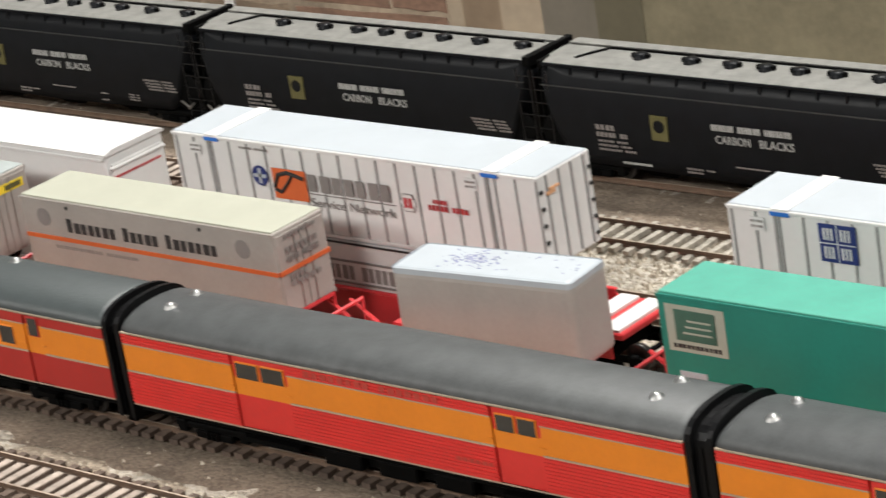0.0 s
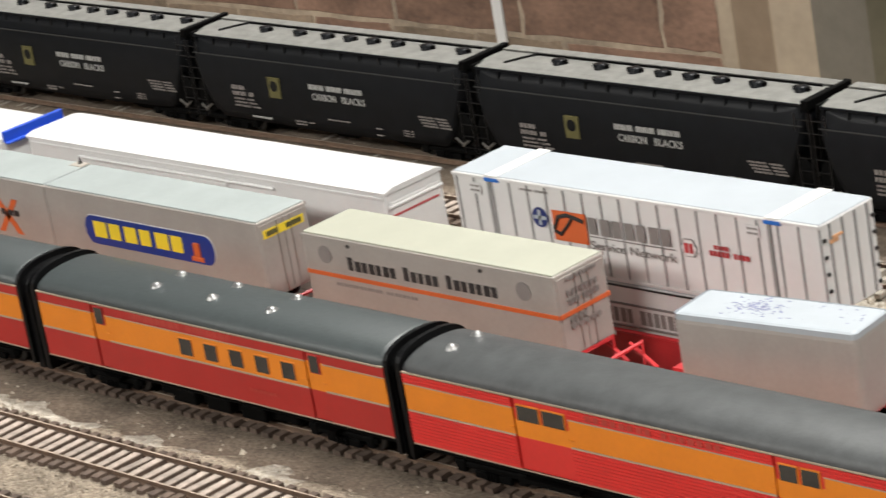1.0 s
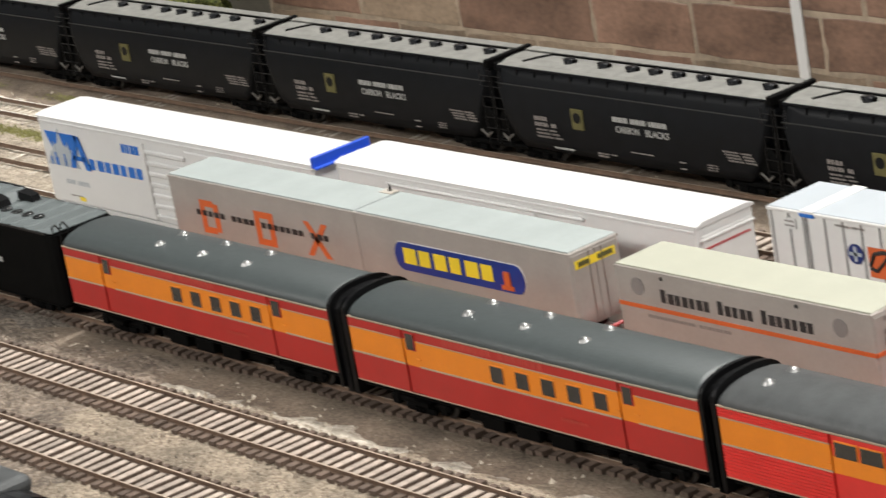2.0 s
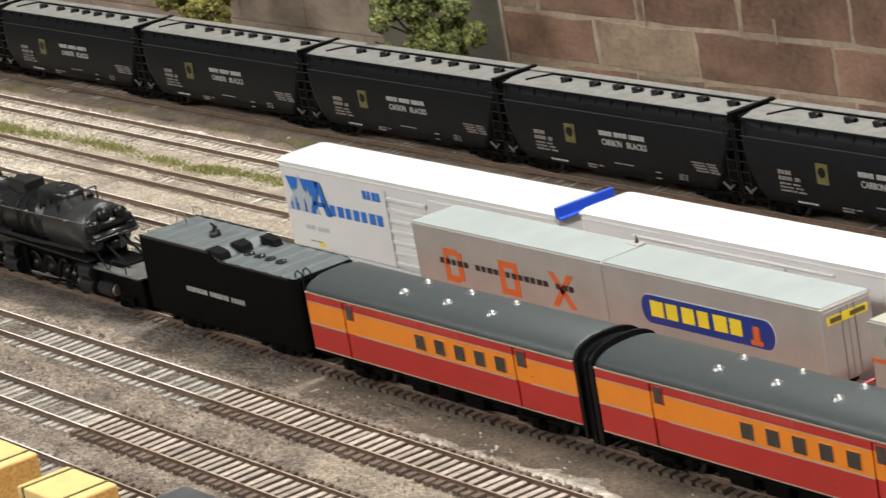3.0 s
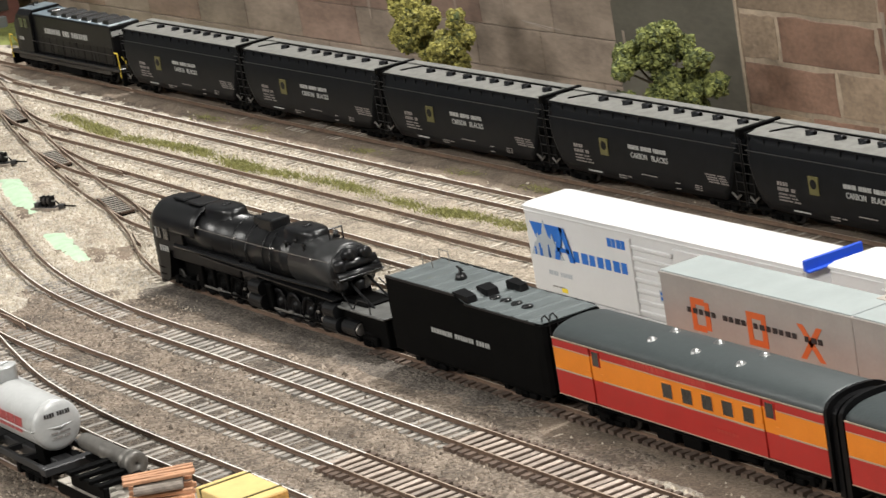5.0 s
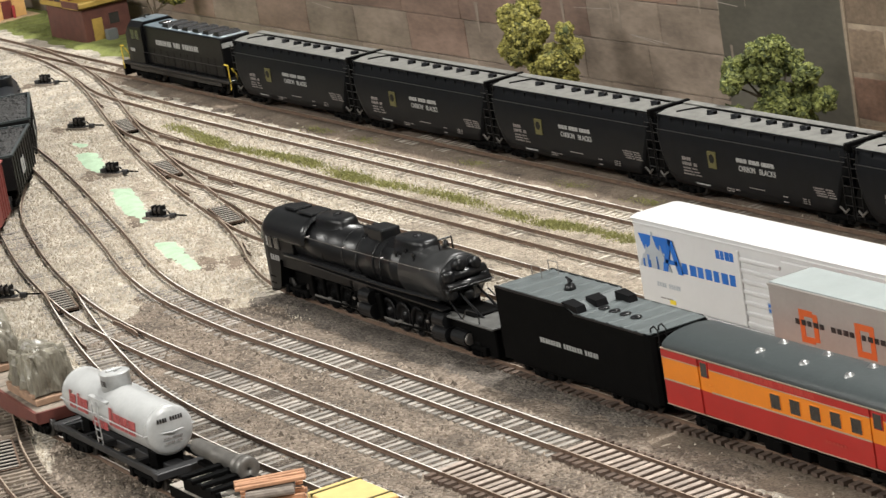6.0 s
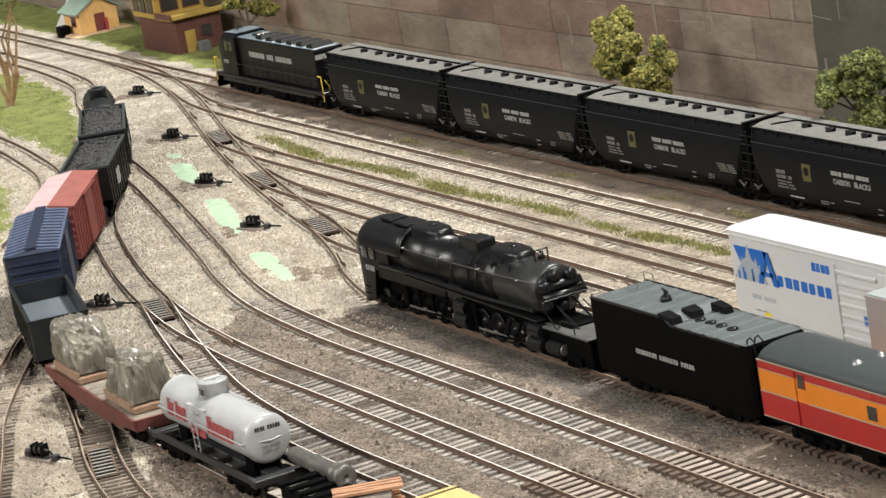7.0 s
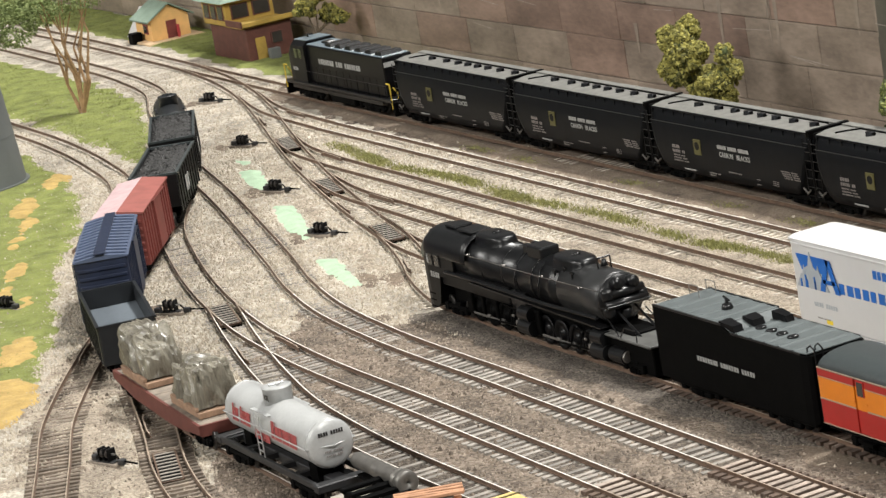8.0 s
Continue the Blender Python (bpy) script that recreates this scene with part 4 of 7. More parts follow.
for i in range(4):
    part("tank_hatch", lathe([(.0002, .0013), (.0030, .0011), (.0034, .0004), (.0034, 0)], 18, pose(.081 + i * .0095, -.0035, .0472, 0, -6, 0) @ Matrix.Diagonal((1, .8, 1, 1))), "black", td, "round black deck hatch", True)
for y0, y1, x0, x1 in ((-.0168, -.0098, .064, .077), (-.0048, .0032, .067, .0765), (.0085, .0145, .073, .0855)):
    part("deck_cowl", loft(bmesh.new(), [[(x0, y0, .0462), (x0, y1, .0462), (x0, y1, .0516), (x0, y0, .0516)], [(x1, y0 + .0008, .0462), (x1, y1 - .0008, .0462), (x1 - .0015, y1 - .0008, .0504), (x1 - .0015, y0 + .0008, .0504)]]), "black_satin", td)
part("deck_vent", lathe([(.0002, .0058), (.0010, .0055), (.0010, .0032), (.0024, .0028), (.0030, .0010), (.0030, 0)], 14, pose(.044, .001, .0501)), "black", td, smooth=True)
part("vent_wheel", rods([((.0415, .001, .0562), (.0465, .001, .0548))], .0006), "black", td)
part("bulkhead_plate", B(.0645, .0662, -.0166, .0166, .0462, .0506, .0004, 1), "tender_deck", td)
for y in (-.0135, -.0090):
    part("rear_ladder", path_rod([(TL + .0012, y, .014), (TL + .0012, y, .0492), (TL - .002, y, .0508), (TL - .005, y, .0490), (TL - .005, y, .0463)], .0004), "black", td)
for y in (.0040, .0140):
    part("front_grab", path_rod([(.003, y, .0500), (.003, y, .0560), (.012, y, .0560), (.012, y, .0500)], .0003), "steel", td)
letters("side_lettering", td, side(.0385, .0272, -.0172), "ink_dim", (8, 7, 5), .0025, .054, .26, "row of small white bars")
part("tender_frame", B(.004, TL - .004, -.0150, .0150, .0098, .0128, .0006, 1), "black_matt", td)
truck(td, .030, .032, wheels=3)
truck(td, .112, .032, wheels=3)
coupler(td, TL, 1)
# ---- trailers and flatcars on the second track ----
TY = 0.047


def trailer(x0, L, label, roof, body="grey_box", yc=TY, w=.0266, z0=.0312, z1=.0640, yaw=0.0, rear=True):
    """A semi-trailer box: side sheets with rails, end doors, roof sheet, landing gear and tandem wheels."""
    t = thing("semi_trailer", pose(x0, yc, 0, 0, 0, yaw), label, "trailer", "highway trailers")
    h = w / 2
    part("box_body", B(0, L, -h, h, z0, z1 - .0006, .0008, 2), body, t)
    part("roof_panel", B(.0006, L - .0006, -h + .0005, h - .0005, z1 - .0009, z1, .0004, 2), roof, t, "flat pale roof sheet")
    for s in (-1, 1):
        y = s * h
        part("top_rail", B(0, L, min(y, y + s * .0003), max(y, y + s * .0003), z1 - .0019, z1 - .0007, .0001, 1), body, t)
        part("bottom_rail", B(0, L, min(y, y + s * .0003), max(y, y + s * .0003), z0, z0 + .0016, .0001, 1), body, t)
    for s in (-1, 1):
        part("end_door", B(L, L + .0004, min(0, s * (h - .0006)) + .0002, max(0, s * (h - .0006)) - .0002, z0 + .0014, z1 - .0022, .0001, 1), body, t)
    part("door_bar", rods([((L + .0006, y, z0 + .001), (L + .0006, y, z1 - .002)) for y in (-.0035, .0035)], .00022, 5), "steel", t)
    ax = part("tandem", rods([((L - .016, -.011, .0285), (L - .016, .011, .0285)), ((L - .028, -.011, .0285), (L - .028, .011, .0285))], .0009), "black_matt", t)
    for wx in (L - .016, L - .028):
        for s in (-1, 1):
            part("tyre", lathe([(.0012, -.0022), (.0050, -.0022), (.0057, -.0014), (.0057, .0014), (.0050, .0022), (.0012, .0022)], 18, pose(wx, s * .0102, .0285, 90, 0, 0)), "black_matt", ax, smooth=True)
    part("landing_leg", box(B(.030, .0325, -.0085, -.006, .0228, z0), .030, .0325, .006, .0085, .0228, z0), "black_matt", t)
    return t


dox = trailer(-.4350, .1398, "weathered grey trailer with large orange letters", "grey_roof")
F = -.0133
for lx, shape in ((.0225, "D"), (.0645, "O"), (.1015, "X")):
    bm = bmesh.new()
    if shape == "X":
        for a, b in ((0, .0135), (.0135, 0)):
            m4 = Matrix(((1, 0, (b - a) / .0158, 0), (0, 1, 0, 0), (0, 0, 1, 0), (0, 0, 0, 1)))
            box(bm, a - .0005, a + .0035, -.0002, 0, 0, .0158, m=m4)
    else:
        for q in ((0, .0036, 0, .0158), (.0104, .0140, .0012 if shape == "D" else 0, .0146 if shape == "D" else .0158), (.0036, .0104, 0, .0030), (.0036, .0104, .0128, .0158)):
            box(bm, q[0], q[1], -.0002, 0, q[2], q[3])
    part("logo_letter", bm, "ink_orange", dox, "large orange block shape", m=Matrix.Translation((lx, F, .0385)))
letters("lettering", dox, side(.0195, .0468, F - .0003), "ink", (5, 4, 7, 3), .0026, .100, .30)
part("roof_corner", B(.1310, .1392, .0080, .0130, .0639, .0643, .0001, 1), "deck", dox, "torn tan roof corner")
part("roof_spike", lathe([(.0001, .0036), (.0005, .0018), (.0011, 0)], 7, pose(.1350, .0112, .0642)), "ink", dox, "small dark broken stub")

nav = trailer(-.2952, .1360, "weathered grey trailer with blue oval-ended sign", "grey_roof")
bm = bmesh.new()
def pill(bm, x0, x1, z0, z1, y0, y1, n=8):
    r = (z1 - z0) / 2
    zc = (z0 + z1) / 2
    pts = [(x0 + r - r * math.sin(math.pi * i / n) * .8, zc + r * math.cos(math.pi * i / n)) for i in range(n + 1)] + [(x1 - r + r * math.sin(math.pi * i / n) * .8, zc - r * math.cos(math.pi * i / n)) for i in range(n + 1)]
    loft(bm, [[(x, y0, z) for x, z in pts], [(x, y1, z) for x, z in pts]])
    return bm
part("sign_border", pill(bmesh.new(), .0232, .1090, .0418, .0544, F - .00012, F), "white_warm", nav)
part("sign", pill(bmesh.new(), .0230, .1085, .0415, .0540, F - .0003, F), "sign_navy", nav, "deep blue sign panel")
letters("sign_letters", nav, side(.0305, .0448, F - .0004), "ink_yellow", (6,), .0070, .0600, .22, "row of plain yellow bars")
part("sign_emblem", box(B(.0945, .0985, F - .0006, F - .0003, .0440, .0505, .0005, 1), .0925, .1000, F - .0006, F - .0003, .0425, .0445), "ink_orange", nav, "small plain orange emblem")
part("end_sign", B(.1362, .1366, -.0110, .0105, .0560, .0595), "ink_yellow", nav)
part("end_sign_mark", box(B(.1364, .1368, -.0095, -.0035, .0568, .0588), .1364, .1368, .0010, .0090, .0568, .0588), "ink_olive", nav)

pfe = trailer(-.1330, .1330, "cream-roofed grey trailer with an orange stripe", "cream_roof")
part("stripe", B(.0005, .1330, F - .00035, F, .0472, .0488), "ink_orange", pfe, "orange side stripe")
part("stripe", B(.1330, .1339, -.0130, .0130, .0472, .0488), "ink_orange", pfe)
letters("lettering", pfe, side(.0245, .0512, F), "ink", (7, 5, 7), .0042, .080, .24, "row of dark plain bars", 1.3)
for bx in (.0085, .1135):
    part("badge", lathe([(.0001, .0002), (.0036, .0002), (.0036, 0)], 18, pose(bx + .0036, F, .0560, 90, 0, 0)), "ink_grey", pfe, "round dark badge")
letters("lettering", pfe, side(.016, .0440, F), "ink_grey", (12, 8), .0013, .045)
for i, (z, k, hh) in enumerate(((.0600, (9,), .0014), (.0545, (7,), .0022), (.0512, (5, 7), .0022), (.0445, (4,), .002), (.0420, (5,), .0018))):
    letters("end_lettering", pfe, side(.1340, z, -.0085, 1), "ink_grey", k, hh, .0165 if i != 3 else .009)
part("side_light", rods([((.026, F - .0004, .0610), (.026, F, .0610)), ((.0965, F - .0004, .0610), (.0965, F, .0610))], .0008, 8), "ink", pfe)

grn = trailer(.1680, .1500, "green trailer with a pale square sign", "green_roof", "green", z0=.0312, z1=.0652)
plate("sign", grn, .0030, .0258, .0455, .0615, F, "cream_roof", label="pale square sign")
bm = B(.0065, .0222, F - .0004, F - .0002, .0495, .0600)
part("sign_mark", bm, "green_dark", grn, "stylised green block mark")
bm = bmesh.new()
for i in range(3):
    box(bm, .0095 + .001 * i, .0205, F - .0006, F - .0004, .0520 + .0021 * i, .0526 + .0021 * i)
part("sign_line", bm, "cream_roof", grn)
letters("lettering", grn, side(.0050, .0468, F - .0002), "ink", (11,), .0014, .019)
part("side_plate", B(.0060, .0165, F - .0003, F, .0362, .0388), "cool_roof", grn)

# short unlettered grey container, set down slightly askew
gb = thing("grey_container", pose(.0602, .0276, 0, 0, 0, 6.2), "plain grey container with a scuffed white roof", "container")
part("shell", B(0, .0722, 0, .0228, .0300, .0612, .0030, 4), "grey_box", gb)
part("lid", B(.0001, .0721, .0001, .0227, .0590, .0618, .0024, 4), "cool_roof", gb, "scuffed white lid")
bm = bmesh.new()
for i in range(150):
    a, b = random.gauss(.026, .005), random.gauss(.012, .0030)
    if i > 125:
        a, b = random.uniform(.03, .068), random.uniform(.004, .02)
    s = random.uniform(.0002, .0008)
    box(bm, a, a + s * 1.6, b, b + s, .0617, .06184)
part("scuff", bm, "scuff_blue", gb, "dark blue paint flecks")

# spine cars that carry the trailers
def spine_car(x0, x1, label):
    c = thing("spine_car", pose(x0, TY, 0), label, "flatcar", "spine cars")
    L = x1 - x0
    part("centre_sill", B(0, L, -.0042, .0042, .0110, .0190, .0006, 1), "spine", c)
    for px in (.020, L * .5, L - .024):
        part("platform", box(B(px - .020, px + .020, -.0135, .0135, .0190, .0215, .0005, 1), px - .003, px + .003, -.0150, .0150, .0125, .0190), "spine", c)
    part("hitch", loft(bmesh.new(), [[(.028, -.004, .0215), (.036, -.004, .0215), (.036, .004, .0215), (.028, .004, .0215)], [(.032, -.0035, .0322), (.037, -.0035, .0322), (.037, .0035, .0322), (.032, .0035, .0322)]]), "spine", c)
    for ex in (.004, L - .004):
        part("end_walkway", B(ex - .006, ex + .006, -.011, .011, .0215, .0228, .0004, 1), "white_warm", c, "white end walkway")
        part("end_post", rods([((ex, -.0115, .0228), (ex, -.0115, .0320)), ((ex, .0115, .0228), (ex, .0115, .0320))], .0006), "spine", c)
        part("end_brace", rods([((ex - .006, -.0115, .0300), (ex + .006, -.0115, .0225)), ((ex - .006, .0115, .0300), (ex + .006, .0115, .0225)), ((ex, -.0115, .0312), (ex, .0115, .0312))], .0008), "spine", c)
        part("brake_box", B(ex - .0035, ex + .0035, -.0140, -.0090, .0150, .0215, .0005, 1), "spine", c)
        part("brake_wheel", lathe([(.0016, -.0004), (.0026, -.0004), (.0026, .0004), (.0016, .0004)], 14, pose(ex, -.0135, .0270, 90, 0, 0)), "spine", c)
    truck(c, .018)
    truck(c, L - .018)
    return c


for a, b in ((-.452, -.302), (-.297, -.147), (-.143, .004), (.010, .152), (.158, .330)):
    spine_car(a, b, "red spine car under a highway trailer")

# ---- reefers and double-stack cars on the third track ----
RY = 0.0995


def reefer(x0, L, z1, label):
    r = thing("refrigerator_car", pose(x0, RY, 0), label, "train car", "white refrigerator cars")
    part("car_body", B(0, L, -.0160, .0160, .0105, z1 - .0012, .0014, 2), "white", r)
    bm = bmesh.new()
    prof = [(-.0163, z1 - .0022), (-.0163, z1 - .0012), (-.0120, z1), (.0120, z1), (.0163, z1 - .0012), (.0163, z1 - .0022)]
    extrude_x(bm, prof, -.0006, L + .0006)
    part("roof", bm, "white", r, "plain white roof")
    part("side_sill", B(.004, L - .004, -.0166, -.0160, .0085, .0112, .0003, 1), "white", r)
    part("eave_strip", B(.001, L - .001, -.0166, -.0160, z1 - .0045, z1 - .0030, .0003, 1), "white", r)
    truck(r, .030)
    truck(r, L - .030)
    coupler(r, 0, -1)
    coupler(r, L, 1)
    part("underframe", B(.004, L - .004, -.010, .010, .0078, .0106), "black_matt", r)
    return r


FY = -.0160
arc = reefer(-.6275, .2370, .0580, "white refrigerator car with a blue mountain logo")
part("logo_field", loft(bmesh.new(), [[(.0045, FY - .0002, .0490), (.0340, FY - .0002, .0490), (.0295, FY - .0002, .0405), (.0090, FY - .0002, .0405)], [(.0045, FY, .0490), (.0340, FY, .0490), (.0295, FY, .0405), (.0090, FY, .0405)]]), "ink_blue", arc, "blue trapezium behind the mountain")
for k, (mx, mh, mw) in enumerate(((.0175, .0200, .0120), (.0110, .0125, .0080), (.0245, .0135, .0085))):
    pts = [(mx - mw, .0310), (mx - mw * .45, .0310 + mh * .55), (mx - mw * .2, .0310 + mh * .62), (mx, .0310 + mh), (mx + mw * .25, .0310 + mh * .6), (mx + mw * .5, .0310 + mh * .5), (mx + mw, .0310)]
    part("mountain", loft(bmesh.new(), [[(x, FY - .0004 - .0001 * k, z) for x, z in pts], [(x, FY, z) for x, z in pts]]), "cool_roof", arc, "pale mountain outline")
    for e in range(2):
        part("mountain_shade", B(mx - mw * (.5 - .7 * e), mx - mw * (.5 - .7 * e) + .0012, FY - .0008, FY - .0003, .0312, .0312 + mh * .34), "ink_blue", arc)
bm = bmesh.new()
for sgn in (-1, 1):
    m4 = Matrix(((1, 0, -sgn * .0066 / .0178, 0), (0, 1, 0, 0), (0, 0, 1, 0), (0, 0, 0, 1)))
    box(bm, sgn * .0070 - .0021, sgn * .0070 + .0021, -.0003, 0, 0, .0178, m=m4)
box(bm, -.0055, .0055, -.0003, 0, .0045, .0068)
part("logo_letter", bm, "ink_blue", arc, "large blue wedge shape", m=Matrix.Translation((.0345, FY - .0006, .0312)))
letters("lettering", arc, side(.0425, .0318, FY), "ink_blue", (7,), .0058, .0500, .24, "row of plain blue bars")
letters("lettering", arc, side(.0755, .0448, FY), "ink_blue", (4,), .0046, .0165, .16)
letters("lettering", arc, side(.0165, .0215, FY), "cool_roof", (4, 5), .0024, .022)
letters("lettering", arc, side(.0180, .0150, FY), "ink_grey", (5, 6), .0007, .012)
part("small_plate", B(.0262, .0316, FY - .0002, FY, .0130, .0152), "ink_yellow", arc, "small yellow plate")
for i in range(7):
    z = .0128 + i * .0056
    part("side_rib", B(.0975, .1320, FY - .0012, FY, z, z + .0026, .0006, 1), "white", arc)
part("rib_post", B(.0955, .0972, FY - .0012, FY, .0118, .0520, .0004, 1), "white", arc)
part("door", B(.1330, .1680, FY - .0010, FY, .0118, .0520, .0006, 1), "white", arc)
part("side_rib", B(.1700, .2350, FY - .0010, FY, .0118, .0500, .0006, 1), "white", arc)
part("small_label", B(.1180, .1225, FY - .0015, FY - .0011, .0225, .0285), "cool_roof", arc)
part("label_mark", box(B(.1190, .1216, FY - .0017, FY - .0014, .0262, .0278), .1190, .1216, FY - .0017, FY - .0014, .0235, .0252), "ink_blue", arc)
for i in range(6):
    z = .0150 + i * .0062
    part("end_rib", B(-.0014, 0, -.0150, .0150, z, z + .0028, .0006, 1), "white", arc)

# loose blue panel leaning across the gap between the two white cars
bp = thing("blue_panel", pose(-.3893, RY, 0), "bright blue strip set across the roof end", "panel")
part("strip", B(-.0012, .0008, -.0170, .0172, .0556, .0608, .0003, 1), "blue", bp)
part("lip", B(.0008, .0034, -.0170, .0172, .0552, .0562, .0002, 1), "blue", bp)

wht = reefer(-.3722, .2334, .0618, "plain white refrigerator car with a red end stripe")
part("end_panel", B(0.2334, 0.2342, -.0140, .0140, .0140, .0560, .0004, 1), "white_warm", wht)
part("end_stripe", B(0.2342, 0.2345, -.0145, .0120, .0500, .0508), "ink_red", wht, "thin red stripe")
part("end_rib", B(0.2340, 0.2350, -.0150, .0150, .0535, .0550, .0004, 1), "white_warm", wht)
part("door", B(0.0822, 0.1372, FY - .0010, FY, .0120, .0545, .0006, 1), "white", wht)
part("door_rail", B(0.0372, 0.1672, FY - .0016, FY, .0545, .0558, .0004, 1), "white", wht)


def container(name, x0, L, z0, z1, label, posts=True):
    c = thing(name, pose(x0, RY, 0), label, "container", "stacked containers")
    h = .0149
    part("box_body", B(0, L, -h, h, z0, z1 - .0004, .0004, 1), "white_warm", c)
    part("roof_panel", B(.0003, L - .0003, -h + .0003, h - .0003, z1 - .0006, z1, .0003, 1), "cool_roof", c, "pale blue-white roof sheet")
    if posts:
        n = 19
        for i in range(n + 1):
            x = .0006 + (L - .0024) * i / n
            part("side_post", B(x, x + .0012, -h - .0005, -h, z0 + .001, z1 - .0016, .0002, 1), "white_warm", c)
            # grey strip beside each post paints in the shade of the groove
            part("post_groove", B(x + .0013, x + .0019, -h - .0003, -h, z0 + .001, z1 - .0018), "groove", c)
        for px in (.0180, L - .0240):
            part("roof_strap", B(px, px + .0065, -h - .0006, h + .0006, z1 - .0001, z1 + .0002), "white", c, "white lifting strap across the roof")
            part("corner_casting", B(px - .0004, px + .0069, -h - .0008, -h, z1 - .0022, z1 - .0008), "ink_blue", c)
            part("lift_post", B(px + .0008, px + .0022, -h - .0008, -h, z0, z1 - .0022), "groove", c)
            part("small_label", B(px - .0085, px - .0030, -h - .0007, -h - .0005, z1 - .0080, z1 - .0035), "white", c)
            letters("label_line", c, side(px - .0083, z1 - .0070, -h - .0007), "ink_grey", (4,), .0008, .0050)
            letters("label_line", c, side(px - .0083, z1 - .0052, -h - .0007), "ink_grey", (4,), .0008, .0050)
        for i in range(4):
            y = -.0105 + i * .007
            part("end_post", B(L, L + .0005, y, y + .0009, z0 + .001, z1 - .001), "groove", c)
        for i in range(5):
            for y in (-.0142, .0128):
                part("hinge", B(L, L + .0008, y, y + .0014, z0 + .003 + i * .0062, z0 + .0042 + i * .0062), "ink", c)
    part("top_rail", B(0, L, -h - .0006, -h, z1 - .0016, z1 - .0003, .0002, 1), "white_warm", c)
    part("bottom_rail", B(0, L, -h - .0006, -h, z0, z0 + .0014, .0002, 1), "white_warm", c)
    return c


H9 = -.0149
pr = container("container", -.0982, .1790, .0402, .0749, "white ribbed container with an orange square logo")
part("logo_square", B(.0512, .0682, H9 - .0009, H9 - .0006, .0533, .0652), "ink_orange", pr, "orange square logo")
part("logo_swoosh", path_rod([(.0520, H9 - .0011, .0580), (.0545, H9 - .0011, .0628), (.0590, H9 - .0011, .0640), (.0635, H9 - .0011, .0632), (.0672, H9 - .0011, .0622)], .0008), "ink", pr)
part("logo_swoosh", path_rod([(.0520, H9 - .0011, .0570), (.0550, H9 - .0011, .0560), (.0590, H9 - .0011, .0600), (.0620, H9 - .0011, .0636)], .0007), "ink", pr)
part("round_badge", lathe([(.0001, .0002), (.0040, .0002), (.0040, 0)], 22, pose(.0447, H9 - .0006, .0613, 90, 0, 0)), "navy", pr, "round blue badge")
part("badge_mark", box(B(.0415, .0479, H9 - .0010, H9 - .0008, .0606, .0620), .0440, .0454, H9 - .0010, H9 - .0008, .0583, .0643), "cool_roof", pr)
letters("lettering", pr, side(.0692, .0578, H9 - .0007), "ink_grey", (7,), .0066, .0420, .25, "row of grey bars")
part("lettering_line", B(.0692, .1112, H9 - .0009, H9 - .0006, .0567, .0570), "ink_grey", pr)
writing("service_lettering", "Service Network", .0034, side(.0692, .0520, H9 - .0008), "ink_grey", pr, .0420)
part("hexagon_badge", lathe([(.0001, .0002), (.0040, .0002), (.0040, 0)], 6, pose(.1180, H9 - .0006, .0587, 90, 0, 0)), "ink_grey", pr)
part("hexagon_badge", lathe([(.0001, .0002), (.0036, .0002), (.0036, 0)], 6, pose(.1180, H9 - .0007, .0587, 90, 0, 0)), "white_warm", pr)
part("badge_mark", box(B(.1160, .1178, H9 - .0011, H9 - .0008, .0568, .0606), .1183, .1200, H9 - .0011, H9 - .0008, .0568, .0606), "ink_red", pr, "small red mark")
letters("lettering", pr, side(.1275, .0572, H9 - .0007), "ink_red", (5, 4), .0020, .019)
letters("lettering", pr, side(.1300, .0598, H9 - .0007), "ink_red", (4,), .0016, .007)
letters("lettering", pr, side(.0360, .0712, H9 - .0007), "ink_grey", (5, 5), .0009, .0150)
part("rust_patch", B(.1790, .1796, -.0108, -.0062, .0665, .0680), "rust", pr, "faint orange rust scuff")
part("rust_patch", B(.1790, .1796, -.0090, -.0036, .0680, .0688), "rust", pr)

tb = container("container", -.0900, .1500, .0130, .0398, "white smooth container with a bordered name panel", False)
for z in (.0225, .0312):
    part("panel_line", B(.0560, .1000, H9 - .0008, H9, z, z + .0006), "ink_grey", tb)
letters("lettering", tb, side(.0600, .0240, H9), "ink_grey", (5, 6), .0056, .0400, .24, "row of grey bars")
part("top_line", B(.0, .1500, H9 - .0010, H9, .0385, .0392), "ink", tb)

nc = container("container", .1608, .1790, .0402, .0748, "white ribbed container with a navy square logo")
lg = part("logo_square", B(.0360, .0500, H9 - .0009, H9 - .0006, .0592, .0722), "navy", nc, "navy blue square logo")
bm = bmesh.new()
for qx, qz in ((.0375, .0668), (.0440, .0668), (.0375, .0605), (.0440, .0605)):
    box(bm, qx + .0002, qx + .0010, H9 - .0011, H9 - .0009, qz, qz + .0040)
    box(bm, qx + .0017, qx + .0024, H9 - .0011, H9 - .0009, qz, qz + .0040)
    box(bm, qx + .0031, qx + .0038, H9 - .0011, H9 - .0009, qz, qz + .0040)
part("logo_mark", bm, "ink_white", lg, "four pale block marks")
part("logo_line", box(B(.0360, .0500, H9 - .0011, H9 - .0009, .0655, .0658), .0428, .0431, H9 - .0011, H9 - .0009, .0592, .0722), "ink_white", lg)
container("container", .1700, .1500, .0130, .0398, "plain white lower container in a well car", False)


